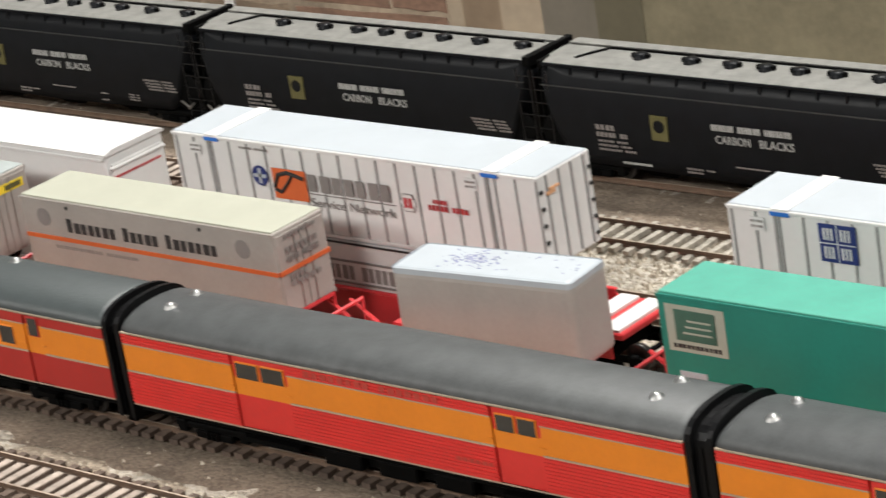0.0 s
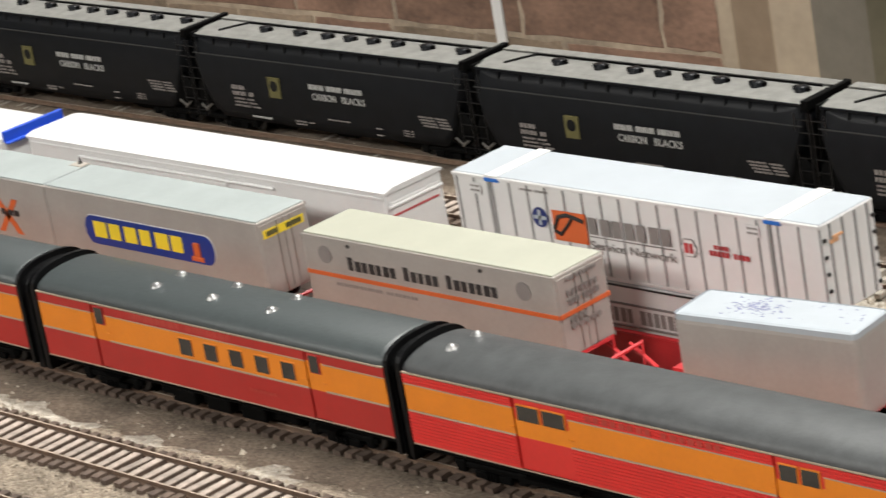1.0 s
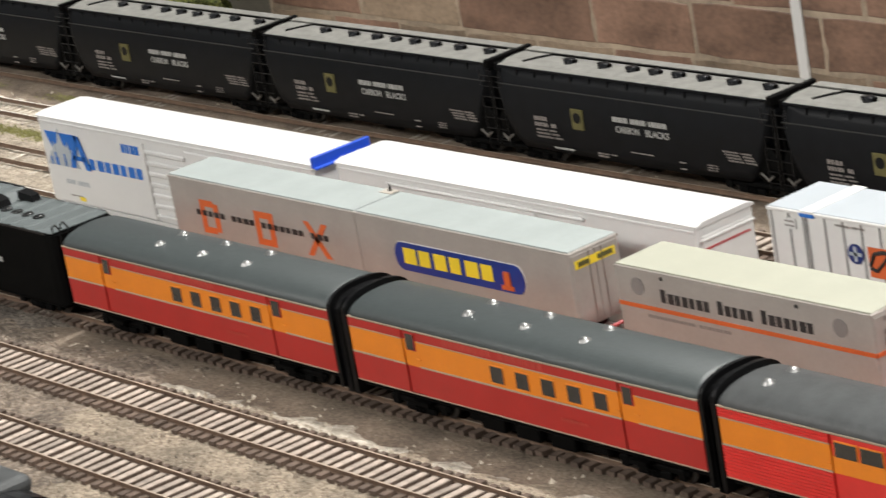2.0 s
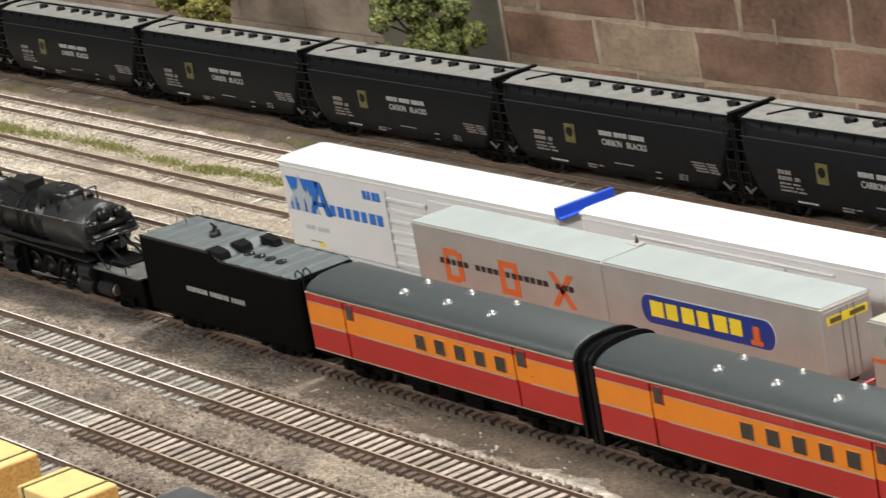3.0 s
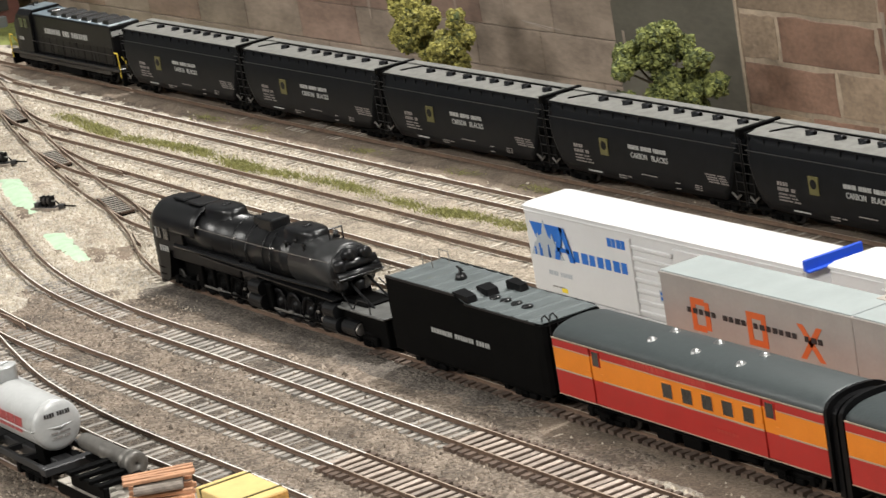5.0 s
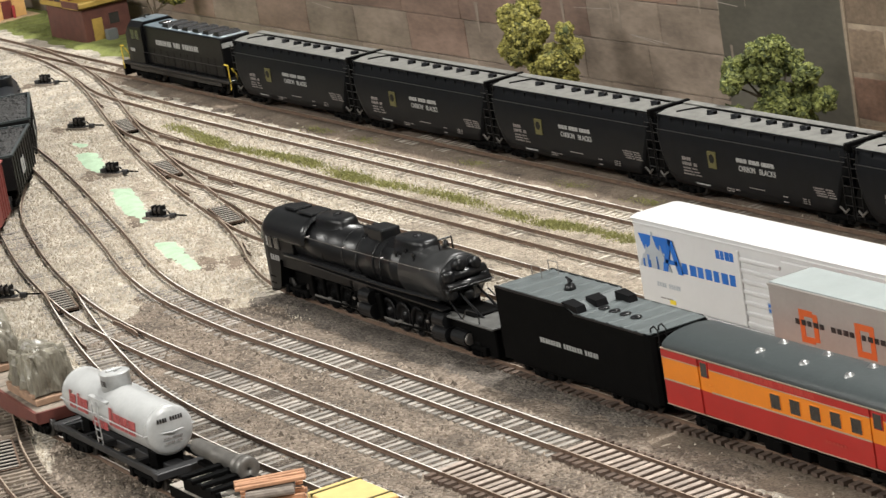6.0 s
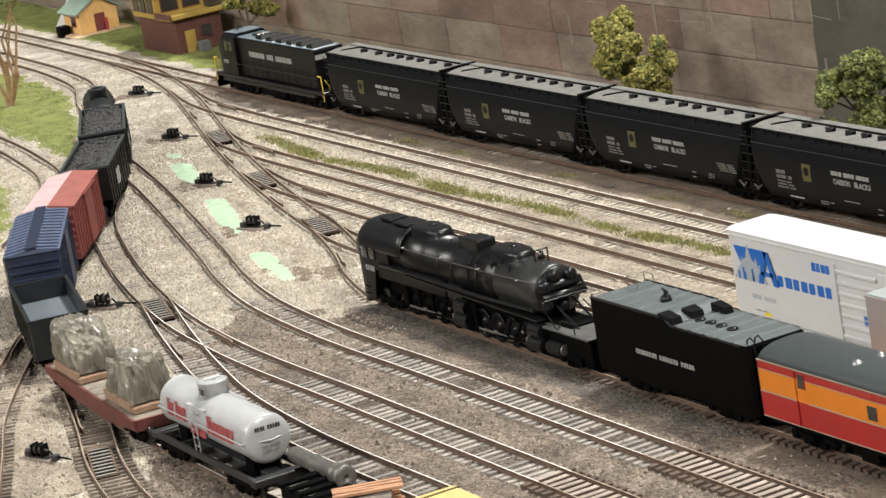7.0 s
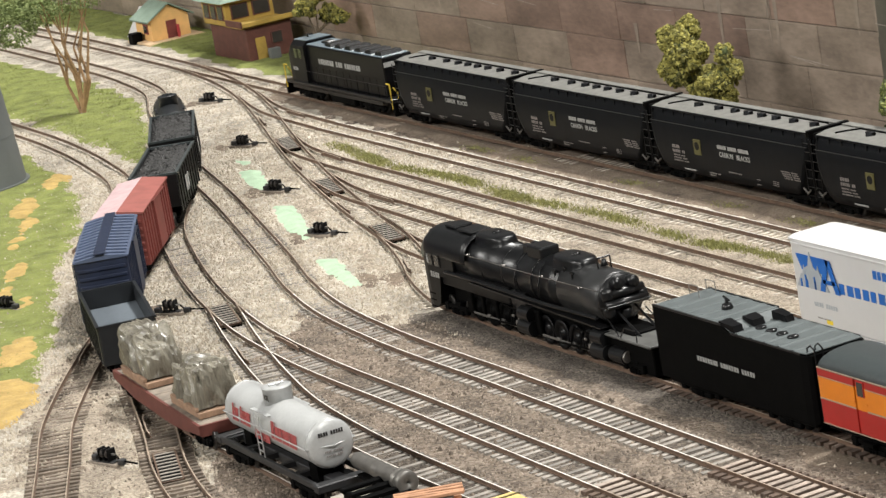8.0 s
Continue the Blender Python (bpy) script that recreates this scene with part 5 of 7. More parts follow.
def well_car(x0, x1):
    c = thing("well_car", pose(x0, RY, 0), "red well car with white end walkways", "flatcar", "well cars")
    L = x1 - x0
    for s in (-1, 1):
        y = s * .0163
        bm = bmesh.new()
        pts = [(.024, .0175), (.030, .0085), (L - .030, .0085), (L - .024, .0175), (L - .028, .0210), (.028, .0210)]
        loft(bm, [[(x, y - .0006, z) for x, z in pts], [(x, y + .0006, z) for x, z in pts]])
        sdl = part("side_sill", bm, "spine", c, "red well side")
        part("top_chord", B(.026, L - .026, y - .0010, y + .0010, .0205, .0215, .0003, 1), "spine", sdl)
    letters("lettering", c, side(.0560, .0150, -.0169), "ink_white", (7, 7), .0030, .034, .3, "white lettering bars")
    part("well_floor", B(.028, L - .028, -.0158, .0158, .0085, .0100), "spine", c)
    for e in (0, 1):
        x = .012 if not e else L - .012
        part("end_platform", B(x - .012, x + .012, -.0150, .0150, .0175, .0200, .0005, 1), "spine", c)
        part("walkway", B(x - .010, x - .002, -.0140, .0140, .0200, .0210), "white_warm", c, "white end walkway")
        part("walkway", B(x + .002, x + .010, -.0140, .0140, .0200, .0210), "white_warm", c)
        part("brake_stand", rods([((x, -.0145, .020), (x, -.0145, .0300)), ((x - .003, -.0145, .0290), (x + .003, -.0145, .0290))], .0007), "spine", c)
        bm = B(x - .007, x + .007, -.0155, -.0145, .0100, .0175, .0004, 1)
        part("end_frame", bm, "spine", c)
        truck(c, x)
    return c


well_car(-.1240, .1090)
well_car(.1330, .3660)
# ---- covered hopper train and its diesel ----
HX, HY, PITCH = -1.4400, 0.2560, 0.1985


def hopper():
    h = thing("covered_hopper", pose(HX, HY, 0), "black covered hopper car with dusty grey roof", "train car", "covered hoppers")
    a, b = .0045, .1940
    secs = [(a, .0470), (a + .002, .0400), (a + .0045, .0320), (a + .0075, .0240), (a + .011, .0170), (a + .016, .0125), (.100, .0112), (b - .016, .0125), (b - .011, .0170), (b - .0075, .0240), (b - .0045, .0320), (b - .002, .0400), (b, .0470)]
    bm = bmesh.new()
    for s in (1,):
        rings = []
        for x, zb in secs:
            half = []
            for i in range(9):
                t = i / 8
                z = .0526 + (zb - .0526) * t
                u = (z - .012) / .0395
                y = .0150 + .0030 * math.sin(math.pi * min(1, max(0, 1 - u)) * .85) if u < .80 else .0166 - .0030 * min(1, (u - .8) / .2)
                half.append((y, z))
            rings.append([(x, -y, z) for y, z in half] + [(x, -.004, zb - .0015), (x, .004, zb - .0015)] + [(x, y, z) for y, z in reversed(half)])
        loft(bm, rings)
    part("hopper_body", bm, "hopper", h, "black rounded hopper body", True)
    part("side_crease", B(a, b, -.0168, -.0160, .0440, .0444), "hopper_edge", h)
    part("eave", B(a - .001, b + .001, -.0150, -.0140, .0520, .0532, .0003, 1), "hopper", h)
    for i in range(15):
        x = a + .001 + (b - a - .003) * i / 14
        part("eave_bracket", B(x, x + .0012, -.0149, -.0132, .0486, .0522), "hopper", h)
    bm = bmesh.new()
    extrude_x(bm, [(-.0146, .0522), (-.0144, .0530), (-.010, .0538), (-.004, .0543), (.004, .0543), (.010, .0538), (.0144, .0530), (.0146, .0522)], a - .001, b + .001)
    part("roof", bm, "hopper_roof", h, "dusty grey roof sheet")
    part("roof_rim", path_rod([(.018, -.0085, .0542), (.022, -.0035, .0547), (.027, .0046, .0547), (.190, .0046, .0547)], .0006, 6), "black_matt", h)
    part("roof_walk", B(.004, .195, .0060, .0120, .0546, .0551), "hopper_roof", h, "raised grey roof walkway")
    part("end_rim", B(a - .0015, a + .0005, -.0152, .0152, .0505, .0540, .0003, 1), "black_matt", h)
    part("end_rim", B(b - .0005, b + .0030, -.0152, .0152, .0505, .0548, .0003, 1), "black_matt", h)
    for hx in (.0470, .0720, .0920, .1080, .1240, .1410, .1610, .1845):
        hb = part("roof_hatch", lathe([(.0001, .0022), (.0026, .0021), (.0030, .0015), (.0030, .0004), (.0034, 0)], 12, pose(hx, -.0022, .0542)), "hopper", h, "round black roof hatch", True)
        part("hatch_latch", box(B(hx - .0042, hx - .0028, -.0030, -.0012, .0544, .0561), hx + .0028, hx + .0042, -.0030, -.0012, .0544, .0561), "black_matt", hb)
    S = -.0183
    part("emblem", B(.0600, .0682, S - .0001, S + .0012, .0262, .0365), "ink_olive", h, "olive square emblem")
    part("emblem_mark", lathe([(.0001, .0002), (.0028, .0002), (.0028, 0)], 12, pose(.0641, S, .0322, 90, 0, 0)), "hopper", h)
    letters("lettering", h, side(.0900, .0332, S), "ink_dim", (6, 6, 7), .0026, .0380, .16, "row of small white bars")
    writing("lettering", "CARBON", .0034, side(.0915, .0280, S), "ink_dim", h, .0165, .012)
    writing("lettering", "BLACKS", .0034, side(.1125, .0280, S), "ink_dim", h, .0160, .012)
    letters("lettering", h, side(.0320, .0282, S), "ink_grey", (4,), .0022, .0100)
    letters("lettering", h, side(.0320, .0252, S), "ink_grey", (5, 2), .0020, .0160)
    for i in range(3):
        letters("lettering", h, side(.0325, .0230 - .0018 * i, S), "ink_grey", (6 + i, 4), .0009, .0150 + .002 * i)
    letters("lettering", h, side(.0430, .0142, S + .0008), "ink_dim", (9,), .0010, .0150, .1)
    letters("lettering", h, side(.0750, .0150, S + .0008), "ink_grey", (6, 3), .0008, .0140)
    letters("lettering", h, side(.0752, .0136, S + .0008), "ink_grey", (5,), .0008, .0080)
    letters("lettering", h, side(.1000, .0185, S), "ink_grey", (9,), .0006, .0160, .05)
    for i in range(4):
        letters("lettering", h, side(.1640 + .001 * i, .0262 - .0014 * i, S), "ink_grey", (7, 5), .0008, .0190)
    for i in range(3):
        letters("lettering", h, side(.1520, .0180 - .0012 * i, S + .0004), "ink_grey", (4, 2), .0006, .0070)
    part("panel_mark", box(B(.1330, .1372, S, S + .0008, .0172, .0176), .1330, .1372, S, S + .0008, .0140, .0144), "ink_grey", h)
    for e, x, s in ((0, .0105, -1), (1, .1880, 1)):
        for sy in (-1, 1):
            part("end_disc", lathe([(.0001, .0008), (.0085, .0008), (.0092, .0002), (.0092, -.0008)], 20, pose(x, sy * .0152, .0225, 90 * (1 if sy < 0 else -1), 0, 0)), "black_matt", h, smooth=True)
            ladder(h, x + s * .0060, sy * .0165, .0110, .0500, .0070, 7, material="black")
        part("end_platform", B(min(x - .010, x + .010), max(x - .010, x + .010), -.0160, .0160, .0100, .0122, .0005, 1), "black_matt", h)
        for y in (-.0150, -.006, .006, .0150):
            part("end_post", rods([((x + s * .0080, y, .012), (x + s * .0080, y * .9, .0505))], .0007, 5), "black_matt", h)
        part("brake_valve", rods([((x + s * .002, -.0172, .0145), (x + s * .006, -.0172, .0175)), ((x - s * .002, -.0172, .0180), (x + s * .003, -.0172, .0150))], .0006, 5), "rod_steel", h)
        coupler(h, .0045 if not e else .1940, s)
    part("centre_sill", B(.004, .1945, -.0035, .0035, .0085, .0110), "black_matt", h)
    for ox in (.055, .100, .145):
        part("outlet", loft(bmesh.new(), [[(ox - .016, -.013, .0130), (ox + .016, -.013, .0130), (ox + .016, .013, .0130), (ox - .016, .013, .0130)], [(ox - .006, -.007, .0058), (ox + .006, -.007, .0058), (ox + .006, .007, .0058), (ox - .006, .007, .0058)]]), "black_matt", h)
    truck(h, .0240)
    truck(h, .1745)
    return h


first = hopper()
for i in range(1, 9):
    copy_thing(first, pose(HX + PITCH * i, HY, 0))

d = thing("diesel_locomotive", pose(-1.6650, HY, 0), "black hood diesel locomotive with yellow end rails", "locomotive")
DL = .2180
part("walkway", B(.006, DL - .004, -.0170, .0170, .0165, .0195, .0006, 1), "black", d)
part("side_sill", box(B(.020, DL - .020, -.0170, -.0160, .0135, .0165), .020, DL - .020, .0160, .0170, .0135, .0165), "black", d)
part("hood", B(.050, DL - .016, -.0132, .0132, .0195, .0518, .0012, 2), "black_satin", d, "long black engine hood")
# roof sheet whose pale blue-grey paints in the highlight on top
part("roof_sheet", B(.050, DL - .018, -.0122, .0122, .0517, .0522, .0002, 1), "diesel_top", d, "hood roof with a pale bluish sheen painted in")
bm = bmesh.new()
loft(bm, [[(x, y, z) for y, z in ((-w, .0195), (-w, t - .004), (-w * .75, t), (w * .75, t), (w, t - .004), (w, .0195))] for x, w, t in ((.018, .0140, .0395), (.0182, .0155, .0465), (.026, .0160, .0540), (.052, .0160, .0545))])
cb = part("cab", bm, "black_satin", d, "black locomotive cab")
part("nose", loft(bmesh.new(), [[(x, y, z) for y, z in ((-w, .0195), (-w, t), (w, t), (w, .0195))] for x, w, t in ((.005, .0095, .0300), (.008, .0105, .0325), (.019, .0110, .0345))]), "black", d)
for s in (-1, 1):
    part("cab_window", B(.031, .038, min(s * .0158, s * .0163), max(s * .0158, s * .0163), .0400, .0480), "glass", cb)
    part("cab_window", B(.0400, .0465, min(s * .0158, s * .0163), max(s * .0158, s * .0163), .0400, .0480), "glass", cb)
part("number_board", B(.0066, .0110, -.0110, -.0106, .0295, .0325), "ink_dim", d)
part("number_board", B(DL - .0158, DL - .0150, -.0128, -.0030, .0440, .0478), "ink_dim", d, "white rear number board")
letters("lettering", d, side(.0740, .0372, -.0132), "ink_dim", (7, 3, 7), .0044, .0830, .2, "row of white bars")
letters("lettering", d, side(.0250, .0290, -.0160), "ink_dim", (4,), .0030, .0100)
part("air_horn", rods([((.030, -.004, .0560), (.038, -.004, .0568)), ((.030, 0, .0565), (.039, 0, .0572)), ((.034, -.002, .054), (.034, -.002, .0565))], .0008), "black", d)
part("cab_roof", loft(bmesh.new(), [[(x, -.0118, z), (x, .0118, z), (x, .0118, z + .0005), (x, -.0118, z + .0005)] for x, z in ((.0262, .0541), (.0515, .0546))]), "diesel_top", cb, "cab roof with a pale bluish sheen painted in")
for i in range(6):
    fx = .084 + i * .0195
    ft = part("roof_fan", loft(bmesh.new(), [[(fx, -.0100, .0520), (fx + .0125, -.0100, .0520), (fx + .0125, .0100, .0520), (fx, .0100, .0520)], [(fx + .0015, -.0090, .0548), (fx + .0105, -.0090, .0548), (fx + .0105, .0090, .0548), (fx + .0015, .0090, .0548)]]), "black", d, "raised black roof fan housing")
    part("fan_grille", B(fx + .0030, fx + .0090, -.0078, .0078, .0547, .0550), "sill_black", ft)
part("exhaust_stack", B(.066, .076, -.0045, .0045, .0520, .0540, .0006, 1), "black", d)
for i in range(11):
    part("hood_door", B(.058 + i * .013, .068 + i * .013, -.0134, -.0130, .0215, .0340, .0001, 1), "black_satin", d)
for s in (-1, 1):
    part("side_rail", path_rod([(.052, s * .0163, .0195), (.052, s * .0163, .0300), (.120, s * .0163, .0300), (DL - .012, s * .0163, .0300), (DL - .012, s * .0163, .0195)], .0003, 5), "black", d)
    for i in range(8):
        part("rail_post", rods([((.052 + .02 * i, s * .0163, .0195), (.052 + .02 * i, s * .0163, .0300))], .0003, 5), "black", d)
    for ex, k in ((.0045, -1), (DL - .0045, 1)):
        part("end_handrail", path_rod([(ex, s * .0160, .0120), (ex, s * .0160, .0320), (ex - k * .006, s * .0160, .0320)], .0006, 6), "yellow", d, "yellow end handrail")
        part("end_handrail", path_rod([(ex, s * .0095, .0120), (ex, s * .0095, .0230), (ex, s * .0130, .0290)], .0006, 6), "yellow", d)
part("fuel_tank", B(.088, .136, -.0140, .0140, .0060, .0150, .0018, 2), "black_matt", d)
for ex in (.003, DL - .003):
    part("pilot", B(ex - .0015, ex + .0015, -.0160, .0160, .0060, .0175, .0005, 1), "black_matt", d)
truck(d, .046, .042, wheels=3)
truck(d, DL - .050, .042, wheels=3)
coupler(d, .002, -1)
coupler(d, DL - .001, 1)
# ---- mixed freight train on the curve ----
def placed(name, x, label, category, group="", L=.12):
    """A car whose two bogies stand on the curve."""
    ax, ay, _ = on_line("left_curve", x - .34 * L)
    bx, by, _ = on_line("left_curve", x + .34 * L)
    return thing(name, pose((ax + bx) / 2, (ay + by) / 2, 0, 0, 0, math.degrees(math.atan2(by - ay, bx - ax))), label, category, group)


def tank_car(x, L, r, label, body, dome=True, frame="black_matt", lettered=False, zb=.0152, dx=0.0):
    c = placed("tank_car", x, label, "tank car", "tank cars", L)
    h = L / 2 - .010
    rx = Matrix.Translation((0, 0, zb + r)) @ pose(0, 0, 0, 0, 90, 0)
    half = [(.0002, .0034), (r * .45, .0031), (r * .78, .0022), (r * .93, .0012), (r * .985, .0004), (r, -.0008)]
    prof = [(a, -h - b) for a, b in half] + [(a, h + b) for a, b in reversed(half)]
    part("tank_shell", lathe(prof, 28, rx), body, c, smooth=True)
    for e in (-1, 1):
        part("saddle", B(min(e * (h - .016), e * (h - .006)), max(e * (h - .016), e * (h - .006)), -r * .55, r * .55, .0120, zb + .0030), "black_matt", c)
    # black belly sheet, largely the tank's own shadow put in as colour
    lower = [(-r * 1.03 * math.sin(q), zb + r - r * 1.03 * math.cos(q)) for q in (-.80 + .16 * i for i in range(11))]
    part("lower_sheet", extrude_x(bmesh.new(), lower + [(0, zb + r)], -h + .001, h - .001), "black_matt", c, "black tank underside with its shadow painted in")
    part("centre_sill", B(-L / 2, L / 2, -.0042, .0042, .0100, .0150, .0004, 1), frame, c)
    for bx in (-.46, -.26, -.09, .09, .26, .46):
        part("cross_bearer", B(bx * L - .0016, bx * L + .0016, -.0130, .0130, .0125, .0152), frame, c)
    for s in (-1, 1):
        part("side_sill", B(-L / 2, L / 2, min(s * .0128, s * .0150), max(s * .0128, s * .0150), .0130, .0165, .0003, 1), frame, c)
    for e in (-1, 1):
        part("end_beam", B(e * L / 2 - .0030, e * L / 2 + .0030, -.0155, .0155, .0122, .0162, .0005, 1), frame, c)
        coupler(c, e * L / 2, e)
    top = zb + 2 * r
    if dome:
        dm = part("dome", lathe([(.0075, -.0040), (.0075, .0080), (.0078, .0084), (.0078, .0088), (.0060, .0092), (.0002, .0094)], 20, pose(dx, 0, top - .0025)), body, c, "round dome on the tank", True)
        part("dome_hatch", rods([((dx - .003, 0, top + .0070), (dx + .003, 0, top + .0070)), ((dx, -.004, top + .0070), (dx, .004, top + .0070))], .0009), body, dm)
        for s in (-1, 1):
            part("dome_step", B(dx - .0110, dx + .0110, min(s * .0078, s * .0120), max(s * .0078, s * .0120), top - .0052, top - .0046), body, c)
    for e in (-1, 1):
        part("end_seam", lathe([(r, -.0004), (r + .0003, -.0003), (r + .0003, .0003), (r, .0004)], 28, Matrix.Translation((e * (h - .001), 0, 0)) @ rx), body, c, smooth=True)
    part("handrail", path_rod([(-h - .005, 0, zb + r * 1.0), (-h, -r - .001, zb + r * 1.0), (h, -r - .001, zb + r * 1.0), (h + .005, 0, zb + r * 1.0), (h, r + .001, zb + r * 1.0), (-h, r + .001, zb + r * 1.0)], .0004), body, c)
    ladder(c, dx, -r - .0014, .0130, top - .0050, .0060, 6, material=body)
    if lettered:
        for lx, k, w, up in ((-.0420, (3, 5), .0240, .80), (.0090, (7,), .0330, .80), (-.0150, (6,), .0200, .44)):
            letters("lettering", c, Matrix.Translation((lx, -r * math.sin(math.acos(up - .72)) - .0006, zb + r * up)) @ pose(0, 0, 0, 84, 0, 0), "ink_maroon", k, .0070 if up > .5 else .0040, w, .10, "red lettering bars", 1.25)
        letters("lettering", c, side(h + .0034, zb + r * 1.42, -.0068, 1), "ink", (4, 5), .0021, .0136)
        letters("lettering", c, side(h + .0041, zb + r * .74, -.0050, 1), "ink_grey", (4, 6), .0010, .0100)
        letters("lettering", c, side(h + .0041, zb + r * .56, -.0045, 1), "ink_grey", (5, 3), .0010, .0090)
        letters("lettering", c, Matrix.Translation((dx + .0010, -.0078, top + .0010)) @ pose(0, 0, 0, 90, 0, 0), "ink", (3,), .0030, .0060)
    truck(c, -L / 2 + .020)
    truck(c, L / 2 - .020)
    return c


def coal_hopper(x, L):
    c = placed("coal_hopper", x, "black open hopper car heaped with coal", "train car", "coal hoppers", L)
    w, h = .0165, L / 2 - .004
    bm = bmesh.new()
    for s in (-1, 1):
        box(bm, -h, h, s * w - .0005, s * w + .0005, .0150, .0430)
    for s in (-1, 1):
        box(bm, s * h - .0005, s * h + .0005, -w, w, .0190, .0430)
    part("hopper_body", bm, "black", c)
    part("rim", box(box(box(B(-h - .001, h + .001, -w - .0012, -w + .0008, .0424, .0440), -h - .001, h + .001, w - .0008, w + .0012, .0424, .0440), -h - .001, -h + .001, -w, w, .0424, .0440), h - .001, h + .001, -w, w, .0424, .0440), "roof", c)
    for i in range(9):
        px = -h + 2 * h * (i + .5) / 9
        for s in (-1, 1):
            part("side_stake", B(px - .0006, px + .0006, min(s * w, s * (w + .0014)), max(s * w, s * (w + .0014)), .0150, .0425), "black", c)
    part("slope_sheet", loft(bmesh.new(), [[(-h, -w, .0380), (h, -w, .0380), (h, w, .0380), (-h, w, .0380)], [(-h * .5, -w * .8, .0080), (h * .5, -w * .8, .0080), (h * .5, w * .8, .0080), (-h * .5, w * .8, .0080)]]), "black_matt", c)
    bm = bmesh.new()
    nx, ny = 30, 9
    g = [[bm.verts.new((-h + 2 * h * i / nx, -w + 2 * w * j / ny, .0400 + .0032 * math.sin(math.pi * j / ny) ** .6 * (.7 + .3 * math.sin(math.pi * i / nx)) + .0016 * noise.noise((i * .9 + x * 50, j * 1.1, 2)))) for j in range(ny + 1)] for i in range(nx + 1)]
    for i in range(nx):
        for j in range(ny):
            bm.faces.new((g[i][j], g[i + 1][j], g[i + 1][j + 1], g[i][j + 1]))
    for k in range(260):
        px, py = random.uniform(-h, h) * .97, random.uniform(-w, w) * .93
        s = random.uniform(.0007, .0019)
        z = .0400 + .0032 * math.sin(math.pi * (py + w) / (2 * w)) ** .6
        bmesh.ops.create_icosphere(bm, subdivisions=1, radius=s, matrix=Matrix.Translation((px, py, z)) @ Euler((random.random() * 6, random.random() * 6, 0)).to_matrix().to_4x4() @ Matrix.Diagonal((1, .7, .6, 1)))
    part("coal_load", bm, "coal", c, "heaped lumps of coal")
    letters("lettering", c, side(h * .35, .0240, -w - .0016), "ink_white", (2,), .0100, .0170, .2)
    letters("lettering", c, Matrix.Translation((h * .45, w + .0016, .0230)) @ pose(0, 0, 0, 90, 0, 180), "ink_dim", (2,), .0110, .0200, .2)
    truck(c, -L / 2 + .020)
    truck(c, L / 2 - .020)
    coupler(c, -L / 2 + .003, -1)
    coupler(c, L / 2 - .003, 1)
    return c


def boxcar(x, L, z1, label, body, roof, slats):
    c = placed("boxcar", x, label, "boxcar", "boxcars", L)
    w, h = .0165, L / 2 - .003
    part("car_body", B(-h, h, -w, w, .0110, z1 - .0030, .0006, 1), body, c)
    bm = bmesh.new()
    extrude_x(bm, [(-w - .0010, z1 - .0035), (-w - .0010, z1 - .0025), (0, z1), (w + .0010, z1 - .0025), (w + .0010, z1 - .0035)], -h - .0012, h + .0012)
    if slats:
        part("roof", bm, roof, c)
    else:
        bm.free()
        # one roof painted in two tones: lit slope pale pink, unlit slope red
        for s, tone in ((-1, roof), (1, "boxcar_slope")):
            part("roof", extrude_x(bmesh.new(), [(s * (w + .0010), z1 - .0035), (s * (w + .0010), z1 - .0025), (0, z1), (0, z1 - .0035)], -h - .0012, h + .0012), tone, c, "pink roof slope, painted paler as the lit side" if s < 0 else "red roof slope, painted darker as the unlit side")
    n = 13
    for i in range(n):
        px = -h + 2 * h * (i + .5) / n
        for s in (-1, 1):
            m4 = Matrix.Translation((px, s * w * .52, z1 - .0010)) @ pose(0, 0, 0, -s * 8.5, 0, 0)
            if not slats:
                continue
            part("roof_rib", B(-.0018, .0018, -w * .46, w * .46, 0, .0011 if slats else .0005, .0002, 1), roof, c, m=m4)
    if slats:
        part("roof_walk", B(-h - .003, h + .003, -.0035, .0035, z1 + .0004, z1 + .0014, .0002, 1), body if slats else roof, c)
    for i in range(12):
        px = -h + 2 * h * (i + .5) / 12
        for s in (-1, 1):
            part("side_post", B(px - .0006, px + .0006, min(s * w, s * (w + .0009)), max(s * w, s * (w + .0009)), .0120, z1 - .0040), body, c)
    for s in (-1, 1):
        dr = part("sliding_door", B(-.0135, .0135, min(s * (w + .0008), s * (w + .0018)), max(s * (w + .0008), s * (w + .0018)), .0125, z1 - .0045, .0003, 1), body, c)
        part("door_rail", B(-.030, .016, min(s * (w + .0008), s * (w + .0022)), max(s * (w + .0008), s * (w + .0022)), z1 - .0046, z1 - .0036), body, dr)
    for i in range(6):
        z = .0150 + i * (z1 - .020) / 6
        for e in (-1, 1):
            part("end_rib", B(min(e * h, e * (h + .0012)), max(e * h, e * (h + .0012)), -w * .92, w * .92, z, z + .0026, .0006, 1), body, c)
    part("under_sill", B(-h, h, -.0130, .0130, .0080, .0112), "black_matt", c)
    ladder(c, h - .006, -w - .0014, .0100, z1 - .004, .007, 7, material=body)
    truck(c, -L / 2 + .020)
    truck(c, L / 2 - .020)
    coupler(c, -L / 2 + .003, -1)
    coupler(c, L / 2 - .003, 1)
    return c


tank_car(-1.566, .112, .0125, "old dark grey tank car at the end of the coal cars", "gondola")
coal_hopper(-1.444, .117)
coal_hopper(-1.327, .116)
boxcar(-1.206, .112, .0500, "red boxcar with one roof slope painted paler as lit", "boxcar_red", "boxcar_pink", False)
